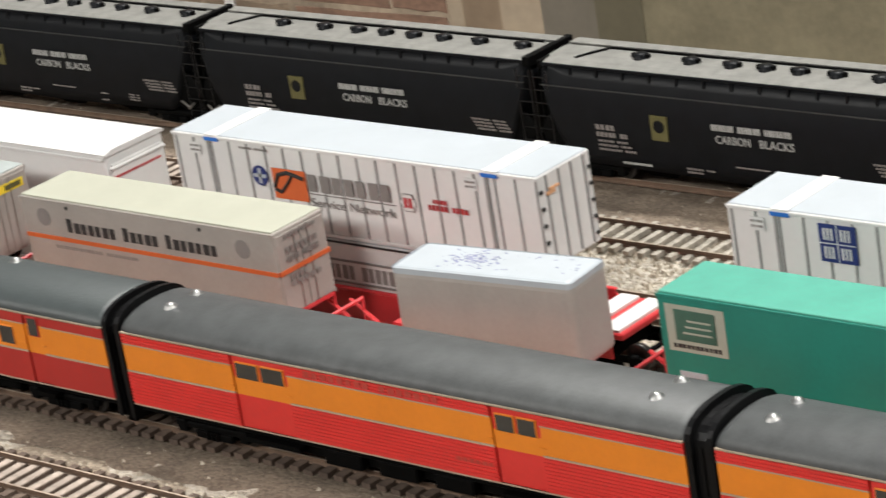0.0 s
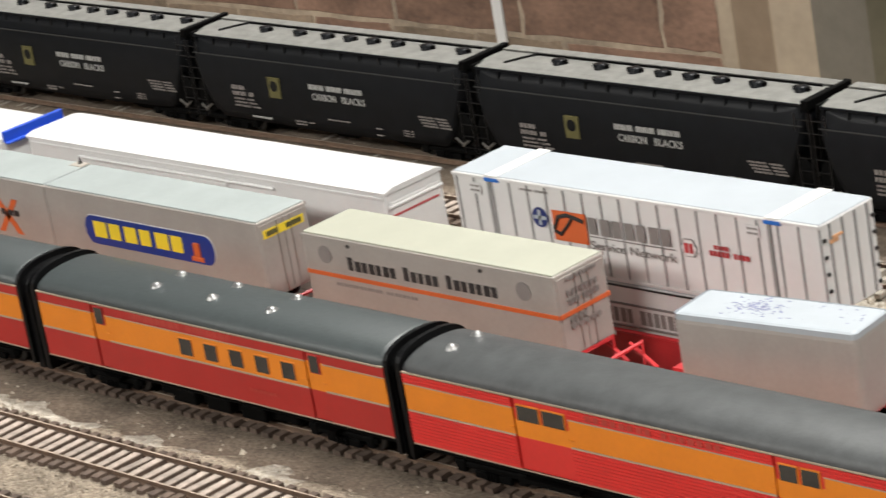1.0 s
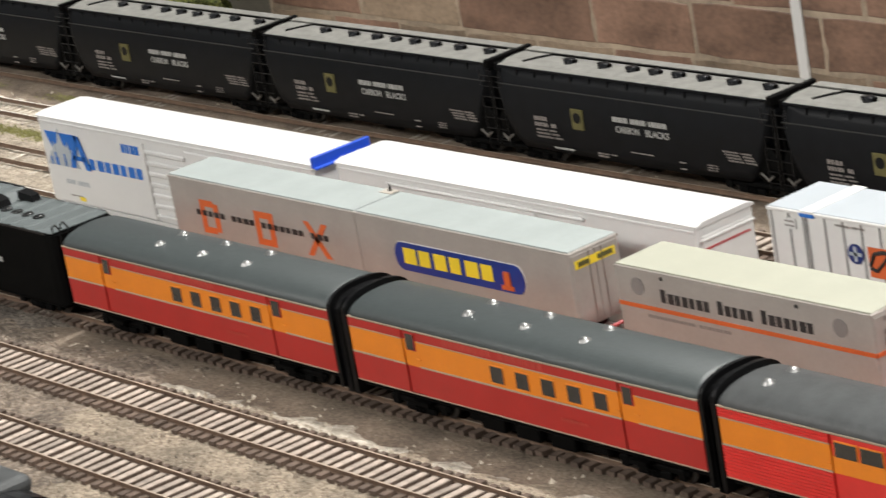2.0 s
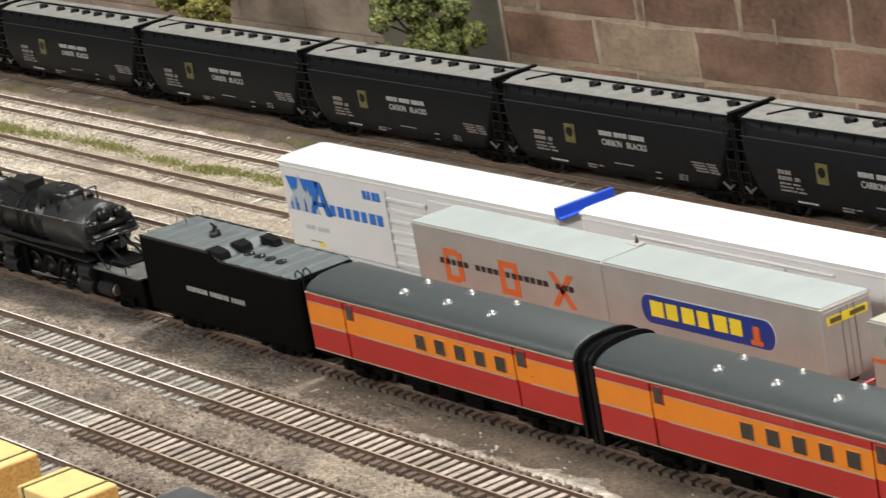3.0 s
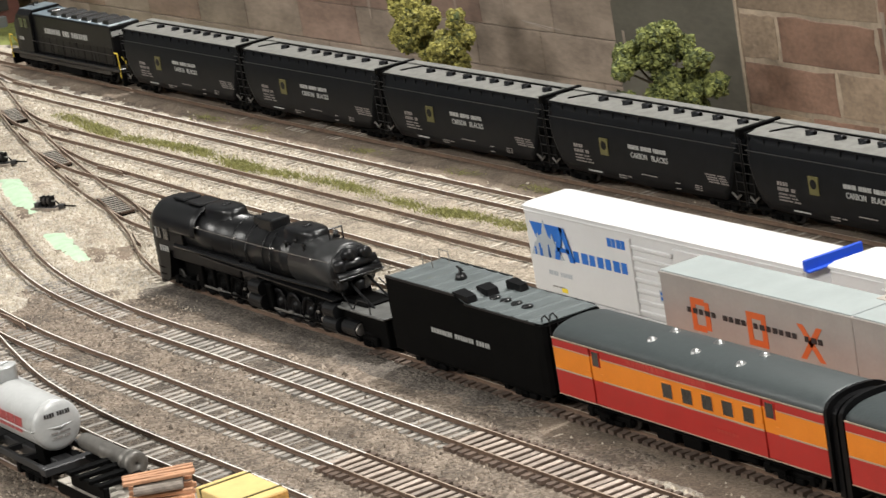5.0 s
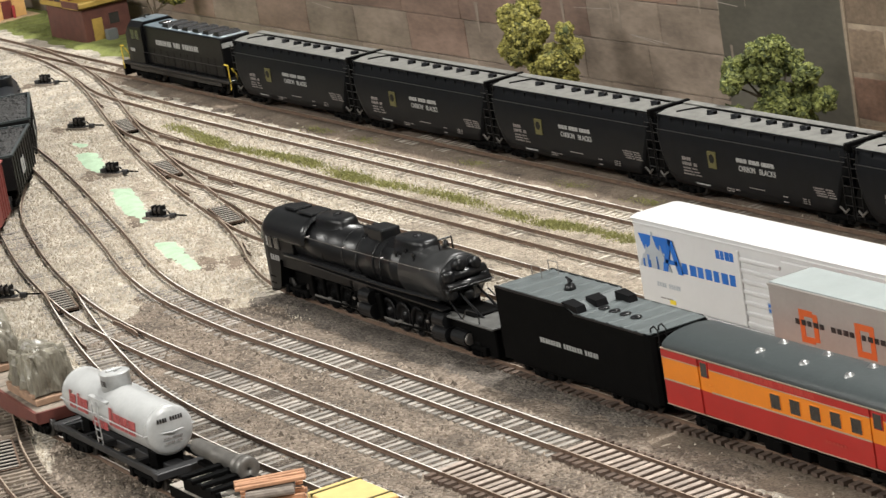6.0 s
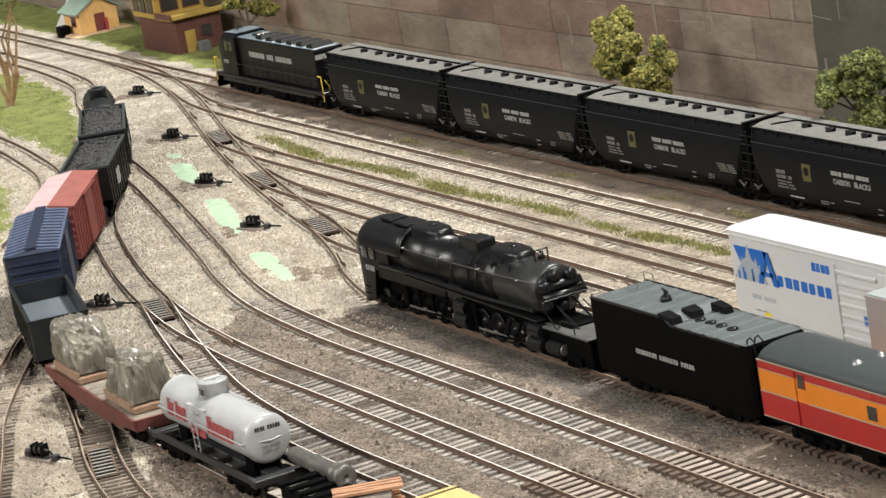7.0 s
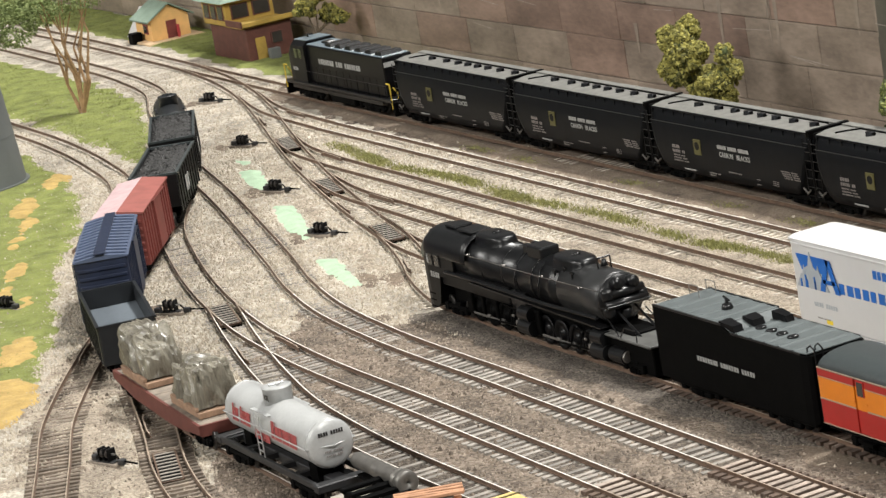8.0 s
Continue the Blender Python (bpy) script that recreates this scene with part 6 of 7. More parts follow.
boxcar(-1.092, .120, .0520, "dark blue boxcar with a ribbed roof", "boxcar_blue", "boxcar_blue_roof", True)

gd = placed("gondola", -.9710, "empty dark grey gondola car", "train car")
gh, gw = .0500, .0165
bm = bmesh.new()
for s in (-1, 1):
    box(bm, -gh, gh, s * gw - .0007, s * gw + .0007, .0120, .0355, .0003, 1)
    box(bm, s * gh - .0007, s * gh + .0007, -gw, gw, .0120, .0355, .0003, 1)
part("gondola_side", bm, "gondola", gd)
part("gondola_floor", B(-gh, gh, -gw, gw, .0120, .0240), "gondola_floor", gd, "smooth blue-grey floor")
part("gondola_rim", box(box(box(B(-gh - .0014, gh + .0014, -gw - .0014, -gw + .0006, .0350, .0362), -gh - .0014, gh + .0014, gw - .0006, gw + .0014, .0350, .0362), -gh - .0014, -gh + .0006, -gw, gw, .0350, .0362), gh - .0006, gh + .0014, -gw, gw, .0350, .0362), "gondola", gd)
for i in range(8):
    px = -gh + 2 * gh * (i + .5) / 8
    for s in (-1, 1):
        part("side_stake", B(px - .0007, px + .0007, min(s * gw, s * (gw + .0014)), max(s * gw, s * (gw + .0014)), .0120, .0350), "gondola", gd)
part("under_sill", B(-gh, gh, -.0110, .0110, .0080, .0120), "black_matt", gd)
truck(gd, -.0300)
truck(gd, .0300)
coupler(gd, gh, 1)
coupler(gd, -gh, -1)

fc = placed("flatcar", -.8080, "reddish-brown depressed flatcar carrying wrapped loads", "flatcar", L=.17)
fh = .0800
for s in (-1, 1):
    pts = [(-fh, .0190), (-fh, .0140), (-fh * .45, .0095), (fh * .45, .0095), (fh, .0140), (fh, .0190)]
    part("side_sill", loft(bmesh.new(), [[(x, s * .0165 - .0008, z) for x, z in pts], [(x, s * .0165 + .0008, z) for x, z in pts]]), "flat_red", fc)
part("end_sill", B(-fh, -fh + .002, -.0165, .0165, .0130, .0190), "flat_red", fc)
part("end_sill", B(fh - .002, fh, -.0165, .0165, .0130, .0190), "flat_red", fc)
part("underside", B(-fh + .002, fh - .002, -.0150, .0150, .0110, .0175), "black_matt", fc)
for i in range(32):
    px = -fh + .0005 + i * (2 * fh - .001) / 32
    part("deck_board", B(px, px + .0052, -.0156, .0156, .0175, .0186 + .0001 * (i % 3)), "deck_brown", fc)
truck(fc, -.064)
truck(fc, .064)
coupler(fc, fh, 1)
coupler(fc, -fh, -1)


def wrapped_load(x, y, L, W, H, yaw, seed, label):
    c = thing("wrapped_load", pose(x, y, .0191, 0, 0, yaw), label, "freight load", "wrapped loads")
    part("skid", box(box(B(-L * .56, L * .56, -W * .56, W * .56, 0, .0035, .0004, 1), -L * .50, L * .50, -W * .6, -W * .5, .0035, .0060, .0004, 1), -L * .50, L * .50, W * .5, W * .6, .0035, .0060, .0004, 1), "skid", c, "brown timber skid")
    bm = bmesh.new()
    bmesh.ops.create_cube(bm, size=1, matrix=Matrix.Translation((0, 0, .0045 + H / 2)) @ Matrix.Diagonal((L, W, H, 1)))
    bmesh.ops.subdivide_edges(bm, edges=bm.edges[:], cuts=15, use_grid_fill=True)
    for v in bm.verts:
        t = max(0.0, (v.co.z - .0045) / H)
        k = 1 - .16 * t ** 3
        hip = 1 - .30 * max(0.0, v.co.x / (L / 2) * (1 if seed < 4 else -.4) + .1) * t - .12 * t * abs(v.co.y) / (W / 2)
        v.co.x *= k
        v.co.y *= k
        v.co.z = .0045 + (v.co.z - .0045) * hip
        q = v.co * 130
        fold = abs(noise.noise((q.x * .9 + q.z * .3 + seed, q.y * .9, q.z * .2))) - .25 + .45 * (.3 - abs(noise.noise((q.x * 2.6 + seed, q.y * 2.6 + q.z * .5, q.z * .35))))
        n2 = noise.noise((q.x * 2.2 + seed, q.y * 2.2, q.z * .4))
        d2 = Vector((v.co.x / L, v.co.y / W, 0)).normalized()
        v.co += d2 * (.0060 * fold + .0008 * n2) + Vector((0, 0, (.0062 * fold + .0008 * n2) * t))
    part("tarpaulin", bm, "crate", c, "crumpled translucent plastic wrapping")
    return c


wrapped_load(-.8500, -.2005, .0430, .0230, .0245, -4, 1.3, "tall load in crumpled grey plastic wrap")
wrapped_load(-.7640, -.2045, .0420, .0230, .0225, -3, 7.7, "bulky load in crumpled grey plastic wrap")

tank_car(-.6500, .1260, .0123, "silver tank car with red lettering and dome", "tank", frame="sill_black", lettered=True, zb=.0192, dx=-.006)


def flat_bed(x, L, label):
    c = placed("flatcar", x, label, "flatcar", L=L)
    h = L / 2
    part("side_sill", box(B(-h, h, -.0165, -.0150, .0095, .0150), -h, h, .0150, .0165, .0095, .0150), "black_matt", c)
    part("underframe", B(-h + .002, h - .002, -.0150, .0150, .0090, .0135), "black_matt", c)
    for i in range(int(L / .0052)):
        px = -h + i * .0052
        part("deck_board", B(px, px + .0049, -.0162, .0162, .0135, .0152 + .0002 * (i % 2)), "deck", c)
    truck(c, -h + .022)
    truck(c, h - .022)
    coupler(c, h, 1)
    coupler(c, -h, -1)
    return c


flat_bed(-.4680, .2050, "grey-decked flatcar with pipe and lumber loads")
flat_bed(-.2540, .2050, "grey-decked flatcar loaded with yellow lumber")
LY = -.2085
DZ = .0155
rk = thing("pipe_cradle", pose(-.5360, LY - .004, DZ), "black timber cradle on a flatcar deck", "cradle")
part("cradle_beam", box(B(-.017, .019, -.0100, -.0070, 0, .0060, .0005, 1), -.017, .019, .0050, .0080, 0, .0060, .0005, 1), "black_matt", rk)
for i in range(4):
    part("cross_bar", B(-.017 + i * .0105, -.013 + i * .0105, -.0115, .0110, .0055, .0078, .0004, 1), "black_matt", rk)
pp = thing("steel_pipe", pose(-.5620, LY + .009, DZ + .0086, 0, 90, 0) @ Matrix.Scale(.72, 4), "dull iron pipe with a flanged end", "pipe")
part("pipe_body", lathe([(.0002, -.030), (.0052, -.030), (.0056, -.028), (.0056, .000), (.0062, .002), (.0062, .004), (.0056, .006), (.0056, .030), (.0070, .033), (.0070, .036), (.0062, .037), (.0062, .040), (.0080, .041), (.0080, .047), (.0072, .048), (.0014, .048), (.0012, .044), (.0002, .044)], 24), "pipe", pp, smooth=True)
part("pipe_chock", B(.0065, .0090, -.0060, .0060, -.020, .020), "black_matt", pp)
pl = thing("timber_pile", pose(-.4860, LY, DZ, 0, 0, 62) @ Matrix.Scale(.84, 4), "loose pile of orange planks and dark logs", "timber")
for i in range(9):
    z = .0012 + .0030 * (i // 3)
    y = -.012 + .0105 * (i % 3) + .003 * (i // 3)
    part("plank", B(-.0170, .0170, y, y + .0030, z, z + .0022, .0002, 1), "plank", pl, m=pose(0, 0, 0, 0, 0, random.uniform(-5, 5)))
for i in range(5):
    part("log", rods([((-.0135, -.008 + .0042 * i, .0125), (.0125, -.0085 + .0042 * i + random.uniform(-.001, .001), .0125))], .0019, 8), "log", pl)
for i in range(4):
    part("plank", B(-.0190, .0190, -.002 + .0042 * i, .0008 + .0042 * i, .0150, .0168, .0002, 1), "plank", pl, m=pose(0, 0, 0, 0, 0, random.uniform(-6, 6)))


def lumber_stack(x, yaw, label):
    c = thing("lumber_stack", pose(x, LY + .002, DZ, 0, 0, yaw), label, "lumber", "yellow lumber stacks")
    part("block", B(-.0195, .0195, -.0120, .0120, .0012, .0250, .0008, 2), "lumber", c, "yellow wrapped lumber block")
    for i in range(7):
        for j in range(5):
            part("board_end", B(.0190, .0196 + .0003 * ((i * 5 + j * 3) % 4) / 3, -.0116 + j * .00464, -.00698 + j * .00464, .0018 + i * .0032, .00497 + i * .0032), "lumber_end", c)
    for sx in (-.0150, .0125):
        part("strap", box(box(B(sx, sx + .0012, -.0123, -.0119, .0012, .0254), sx, sx + .0012, .0119, .0123, .0012, .0254), sx, sx + .0012, -.0123, .0123, .0249, .0254), "ink_olive", c)
    for sx in (-.015, 0, .015):
        part("bearer", B(sx - .0012, sx + .0012, -.0120, .0120, 0, .0014), "plank", c)


lumber_stack(-.4075, 0, "yellow strapped lumber block with orange sawn ends")
lumber_stack(-.3420, 1, "yellow strapped lumber block with orange sawn ends")
ml = thing("covered_load", pose(-.2620, LY, DZ), "dark covered load with a rounded black end", "freight load")
part("body", B(0, .065, -.0130, .0130, .0010, .0340, .0030, 3), "tank", ml, "pale grey body")
part("cover", B(-.001, .066, -.0134, .0134, .0310, .0385, .0035, 3), "roof_grey", ml, "dark grey top cover")
part("end_drum", rods([((.065, 0, .0185), (.079, 0, .0185))], .0175, 24), "black", ml, "rounded glossy black end")
part("hub", lathe([(.0002, .004), (.004, .0035), (.006, 0)], 16, pose(.079, 0, .0185, 0, 90, 0)), "steel", ml)
# ---- scenery ----
RGT = Vector((0.42, 0.907, 0))


def foliage(blobs, count, size, seed):
    """Many small leaf clumps over a few lobes, with gaps between."""
    rnd = random.Random(seed)
    vs, fs = [], []
    tot = sum(b[3] ** 2 for b in blobs)
    for c in blobs:
        cx, cy, cz, r = c
        for _ in range(int(count * r * r / tot)):
            u, a = rnd.uniform(-1, 1), rnd.uniform(0, 6.283)
            q = math.sqrt(1 - u * u)
            dirv = Vector((q * math.cos(a), q * math.sin(a), u))
            wob = 1 + .32 * noise.noise((dirv.x * 2.2 + seed + cx * 90, dirv.y * 2.2, dirv.z * 2.2)) + .16 * noise.noise((dirv.x * 6 + seed, dirv.y * 6, dirv.z * 6))
            rr = r * wob * rnd.uniform(.72, 1.03)
            p = Vector((cx, cy, cz)) + Vector((dirv.x * rr, dirv.y * rr, dirv.z * rr * .92))
            e = Euler((rnd.random() * 6, rnd.random() * 6, rnd.random() * 6)).to_matrix()
            s = size * rnd.uniform(.6, 1.35)
            k = len(vs)
            for w in ((s, 0, 0), (-s * .4, s * .8, 0), (-s * .4, -s * .8, .2 * s), (0, 0, s * .9), (-.1 * s, .1 * s, -s * .7)):
                vs.append(tuple(p + e @ Vector(w)))
            for f in ((0, 1, 3), (1, 2, 3), (2, 0, 3), (1, 0, 4), (2, 1, 4), (0, 2, 4)):
                fs.append(tuple(k + i for i in f))
    me = bpy.data.meshes.new("crown")
    me.from_pydata(vs, [], fs)
    return me


def tree(x, y, label, blobs, trunk_h, leaf, size=.0015, count=6500, seed=1, lean=0.0):
    t = thing("tree", pose(x, y, 0), label, "tree", "model trees")
    segs = [((0, 0, -.001), (lean * .3, 0, trunk_h * .5)), ((lean * .3, 0, trunk_h * .5), (lean, 0, trunk_h))]
    bm = bmesh.new()
    rod(bm, *segs[0], .0022, 8, .0017)
    rod(bm, *segs[1], .0017, 8, .0012)
    pts = []
    for i, (dr, dz, r) in enumerate(blobs):
        p = RGT * dr + Vector((0, 0, dz))
        rod(bm, (lean, 0, trunk_h * (.6 + .1 * (i % 4))), p, .0010, 6, .0004)
        off = Vector((-.907, .42, 0)) * (.006 * ((i * 7) % 3 - 1))
        pts.append((*(p + off), r))
    part("trunk", bm, "bark_dark", t)
    rr = random.Random(seed * 7)
    lobes = [(px, py, pz, r * .80) for px, py, pz, r in pts]
    for px, py, pz, r in pts:
        for k in range(9):
            u, a = rr.uniform(-.8, 1), rr.uniform(0, 6.283)
            q = math.sqrt(1 - u * u)
            lobes.append((px + r * .78 * q * math.cos(a), py + r * .78 * q * math.sin(a), pz + r * .78 * u, r * rr.uniform(.24, .40)))
    me = foliage(lobes, count, size, seed)
    me.materials.append(M[leaf])
    cr = new("crown", me)
    cr.parent = t
    # dark cores that put the crown's inner shade into colour
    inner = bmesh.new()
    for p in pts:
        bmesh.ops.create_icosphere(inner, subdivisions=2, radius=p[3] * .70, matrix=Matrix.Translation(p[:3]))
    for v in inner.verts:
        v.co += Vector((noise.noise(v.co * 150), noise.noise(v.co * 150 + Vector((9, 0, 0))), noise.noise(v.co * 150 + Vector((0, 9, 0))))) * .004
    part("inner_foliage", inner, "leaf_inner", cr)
    return t


tree(-1.085, .302, "bright green bushy tree before the backdrop wall", [(-.004, .072, .0165), (-.010, .083, .010), (.004, .088, .0085), (-.009, .060, .0120), (.004, .052, .0085)], .050, "leaf", seed=3, count=9000, size=.0018)
tree(-1.060, .306, "low bright green bushy tree", [(.000, .053, .0125), (.010, .057, .0105), (-.010, .047, .0085), (.008, .072, .0065), (.004, .041, .0095)], .040, "leaf", seed=8, count=7000, size=.0018)
tree(-.800, .300, "broad dark green tree with uneven layered crown", [(-.005, .083, .0080), (.0075, .0845, .0070), (-.018, .072, .0110), (-.025, .066, .0075), (-.003, .070, .0120), (.013, .072, .0100), (.021, .065, .0085), (.003, .052, .0130), (.020, .049, .0125), (.030, .047, .0085), (-.006, .043, .0100), (-.024, .046, .0055), (-.018, .044, .0050), (.013, .038, .0120)], .055, "leaf_mid", seed=5, count=15000, size=.0019)
tree(-1.775, .325, "small green bushy tree behind the tower", [(-.008, .058, .0110), (.002, .066, .0090), (.012, .046, .0100), (.022, .044, .0075)], .038, "leaf", seed=6, count=4000)

# bare-stemmed tree with soft feathery crown
wl = thing("willow_tree", pose(-1.840, .116, 0), "tan many-stemmed tree with feathery green crown", "tree")
bm = bmesh.new()
rnd = random.Random(4)
for i in range(11):
    a = -.020 + .004 * i
    p0 = Vector((rnd.uniform(-.0015, .0015), rnd.uniform(-.0015, .0015), -.001))
    p1 = RGT * (a * .35 + rnd.uniform(-.004, .004)) + Vector((rnd.uniform(-.006, .006), 0, .032 + rnd.uniform(-.006, .006)))
    p2 = RGT * (a * .8 + rnd.uniform(-.008, .008)) + Vector((rnd.uniform(-.010, .010), 0, .066 + rnd.uniform(-.01, .01)))
    p3 = RGT * (a * 1.3 + rnd.uniform(-.006, .006)) + Vector((rnd.uniform(-.012, .012), 0, .105))
    rod(bm, p0, p1, .0019, 6, .0014)
    rod(bm, p1, p2, .0014, 6, .0009)
    rod(bm, p2, p3, .0009, 5, .0004)
part("stem", bm, "bark", wl, "bundle of tan wire stems")
me = foliage([(*(RGT * a + Vector((0, 0, z))), r) for a, z, r in ((-.050, .090, .024), (-.066, .098, .022), (-.026, .100, .020), (0, .108, .020), (.024, .108, .016), (-.078, .082, .018), (-.040, .108, .022))], 6000, .0013, 21)
me.materials.append(M["leaf_light"])
cr = new("crown", me)
cr.parent = wl

# yellow hut
ht = thing("hut", pose(-2.140, .302, 0), "small yellow hut with a green gable roof", "hut")
hw, hd, hz = .043, .041, .0235
part("base", B(-hw - .006, .012, -.010, hd + .010, -.001, .0022, .001, 2), "base", ht, "tan oval base slab")
bm = bmesh.new()
pts = [(0, .0022), (0, hz), (hd / 2, hz + .0125), (hd, hz), (hd, .0022)]
loft(bm, [[(-hw, y, z) for y, z in pts], [(0, y, z) for y, z in pts]])
part("wall", bm, "hut", ht)
bm = bmesh.new()
for s in (0, 1):
    y0, y1 = (-.005, hd / 2) if not s else (hd + .005, hd / 2)
    loft(bm, [[(-hw - .004, y0, hz - .002), (-hw - .004, y1, hz + .0135), (-hw - .004, y1, hz + .0152), (-hw - .004, y0, hz - .0003)], [(.004, y0, hz - .002), (.004, y1, hz + .0135), (.004, y1, hz + .0152), (.004, y0, hz - .0003)]])
part("roof", bm, "hut_roof", ht)
wn = part("window", B(-.022, -.010, -.0008, .0005, .0090, .0190), "boxcar_red", ht)
part("pane", B(-.0205, -.0115, -.0011, -.0004, .0105, .0175), "glass", wn)
part("door", B(-.0004, .0006, .0160, .0270, .0022, .0200), "boxcar_red", ht)
# plain turned peg standing in for a tiny red figurine
part("red_post", lathe([(.0001, .0130), (.0016, .0125), (.0018, .0060), (.0012, 0), (.0001, 0)], 10, pose(.006, .026, .0022)), "ink_red", ht, "tiny red figurine as a plain peg")
part("crate", B(-.034, -.022, -.014, -.003, 0, .0110, .0005, 1), "black_matt", ht)
sh = thing("white_sheet", pose(-2.20, .306, 0), "white canvas sheet on a frame beside the hut", "sheet")
part("canvas", loft(bmesh.new(), [[(-.016, -.004, .002), (.014, -.004, .002), (.014, -.0028, .002), (-.016, -.0028, .002)], [(-.014, .014, .030), (.012, .014, .030), (.012, .0152, .030), (-.014, .0152, .030)]]), "white_warm", sh)
part("pole", rods([((-.012, .0150, -.001), (-.012, .0150, .029)), ((.010, .0150, -.001), (.010, .0150, .029))], .0007), "black_matt", sh)

# signal tower
tw = thing("signal_tower", pose(-1.976, .302, 0), "brown brick tower with a mustard upper storey", "building")
part("wall", B(0, .086, 0, .046, -.001, .0330), "tower", tw)
part("upper_storey", B(-.004, .052, -.004, .046, .0330, .0560, .0006, 1), "tower_trim", tw, "mustard glazed upper storey")
for i in range(3):
    wx = .001 + i * .0170
    wn = part("window", B(wx, wx + .0135, -.0048, -.0036, .0385, .0525), "tower", tw)
    part("pane", B(wx + .0010, wx + .0125, -.0051, -.0044, .0395, .0515), "glass", wn)
for i in range(2):
    wy = .002 + i * .022
    wn = part("window", B(.0516, .0528, wy, wy + .018, .0385, .0525), "tower", tw)
    part("pane", B(.0524, .0532, wy + .0012, wy + .0168, .0395, .0515), "glass", wn)
part("balcony", box(B(.050, .090, -.005, .048, .0330, .0348, .0004, 1), .086, .090, -.005, .048, .0330, .0385, .0004, 1), "tower_trim", tw)
part("balcony_wall", B(.052, .090, -.0052, -.004, .0340, .0400), "tower", tw)
part("roof", loft(bmesh.new(), [[(-.010, -.010, .0560), (.058, -.010, .0560), (.058, .050, .0560), (-.010, .050, .0560)], [(.012, .012, .0720), (.036, .012, .0720), (.036, .028, .0720), (.012, .028, .0720)]]), "hut_roof", tw)
part("door", B(.0858, .0868, .008, .018, .0, .0220), "tower_trim", tw)
wn = part("window", B(.0858, .0868, .024, .036, .0130, .0250), "tower", tw)
part("pane", B(.0864, .0872, .0252, .0348, .0140, .0240), "glass", wn)
part("bin", B(.092, .100, .016, .026, -.001, .0110, .0005, 1), "silo", tw)

# silo
sl = thing("silo", pose(-1.622, -.060, 0), "dark grey tapered round silo", "silo")
part("shell", lathe([(.0002, -.001), (.0440, -.001), (.0435, .004), (.0360, .0880), (.0340, .0960), (.0300, .1000), (.0002, .1120)], 40), "silo", sl, smooth=True)
part("base_ring", lathe([(.0435, -.001), (.0460, -.001), (.0460, .0030), (.0435, .0032)], 40), "silo", sl)
part("band", lathe([(.0401, .040), (.0406, .040), (.0404, .0412), (.0399, .0412)], 40), "silo", sl)

# switch machines
def switch_machine(x, y, yaw):
    s = thing("switch_machine", pose(x, y, .0012, 0, 0, yaw) @ Matrix.Scale(.82, 4), "black twin-coil switch machine on a brown wooden strip", "switch machine", "switch machines")
    part("base_strip", B(-.0170, .0120, -.0040, .0030, -.002, .0012, .0003, 1), "deck_brown", s, "weathered brown wooden strip")
    part("mounting_plate", B(-.0095, .0085, -.0030, .0030, .0012, .0022, .0002, 1), "sill_black", s)
    for e in (-.0024, .0024):
        part("coil", rods([((e - .0016, 0, .0066), (e + .0016, 0, .0066))], .0029, 14), "coil_brown", s, "dark wound coil", True)
    for f in (-.0046, 0, .0046):
        part("coil_flange", B(f - .0004, f + .0004, -.0036, .0036, .0022, .0108, .0005, 1), "black_satin", s)
    part("plunger", rods([((-.0110, 0, .0066), (-.0046, 0, .0066)), ((.0046, 0, .0066), (.0085, 0, .0066))], .0008, 8), "steel", s)
    part("slide_box", B(-.0140, -.0085, -.0022, .0022, .0012, .0052, .0006, 1), "sill_black", s)
    part("throw_lever", path_rod([(.0085, 0, .0066), (.0120, .0004, .0030), (.0190, .0008, .0024), (.0280, .0012, .0020)], .0007), "black_matt", s)
    part("throw_block", B(.0115, .0165, -.0018, .0024, .0002, .0040, .0004, 1), "sill_black", s)
    return s


for x, y, a in ((-1.513, .133, 30), (-1.318, .076, 25), (-1.147, .035, 25), (-1.738, .197, 30), (-.774, -.262, 20), (-1.050, -.115, 40), (-1.180, -.181, 200)):
    switch_machine(x, y, a)


def turnout_grate(x, y, yaw, L=.056):
    g = thing("turnout_grate", pose(x, y, .0026, 0, 0, yaw), "dark slotted grate between turnout rails", "grate", "turnout grates")
    part("frame", box(box(box(B(-L / 2, L / 2, -.0064, -.0054, -.001, .0008), -L / 2, L / 2, .0054, .0064, -.001, .0008), -L / 2, -L / 2 + .001, -.0064, .0064, -.001, .0004), L / 2 - .001, L / 2, -.0064, .0064, -.001, .0004), "rail", g)
    part("bed", B(-L / 2, L / 2, -.0066, .0066, -.0022, .0003), "black_matt", g)
    n = int(L / .0058)
    for i in range(n):
        px = -L / 2 + .0036 + i * (L - .0072) / (n - 1)
        part("slat", B(px - .0007, px + .0007, -.0058, .0058, .0003, .0007), "deck", g)
    return g


for x, y, a in ((-1.472, .1540, -16), (-1.284, .1030, -14), (-1.100, .0620, -13), (-1.004, -.0975, -14), (-.732, -.2440, -17)):
    turnout_grate(x, y, a)


# ---- ground cover ----
def inside(px, py, poly):
    """Signed distance to a polygon, positive inside."""
    best, ins = 1e9, False
    for (ax, ay), (bx, by) in zip(poly, poly[1:] + poly[:1]):
        dx, dy = bx - ax, by - ay
        t = max(0, min(1, ((px - ax) * dx + (py - ay) * dy) / (dx * dx + dy * dy)))
        best = min(best, math.hypot(px - ax - t * dx, py - ay - t * dy))
        if (ay > py) != (by > py) and px < (bx - ax) * (py - ay) / (by - ay) + ax:
            ins = not ins
    return best if ins else -best


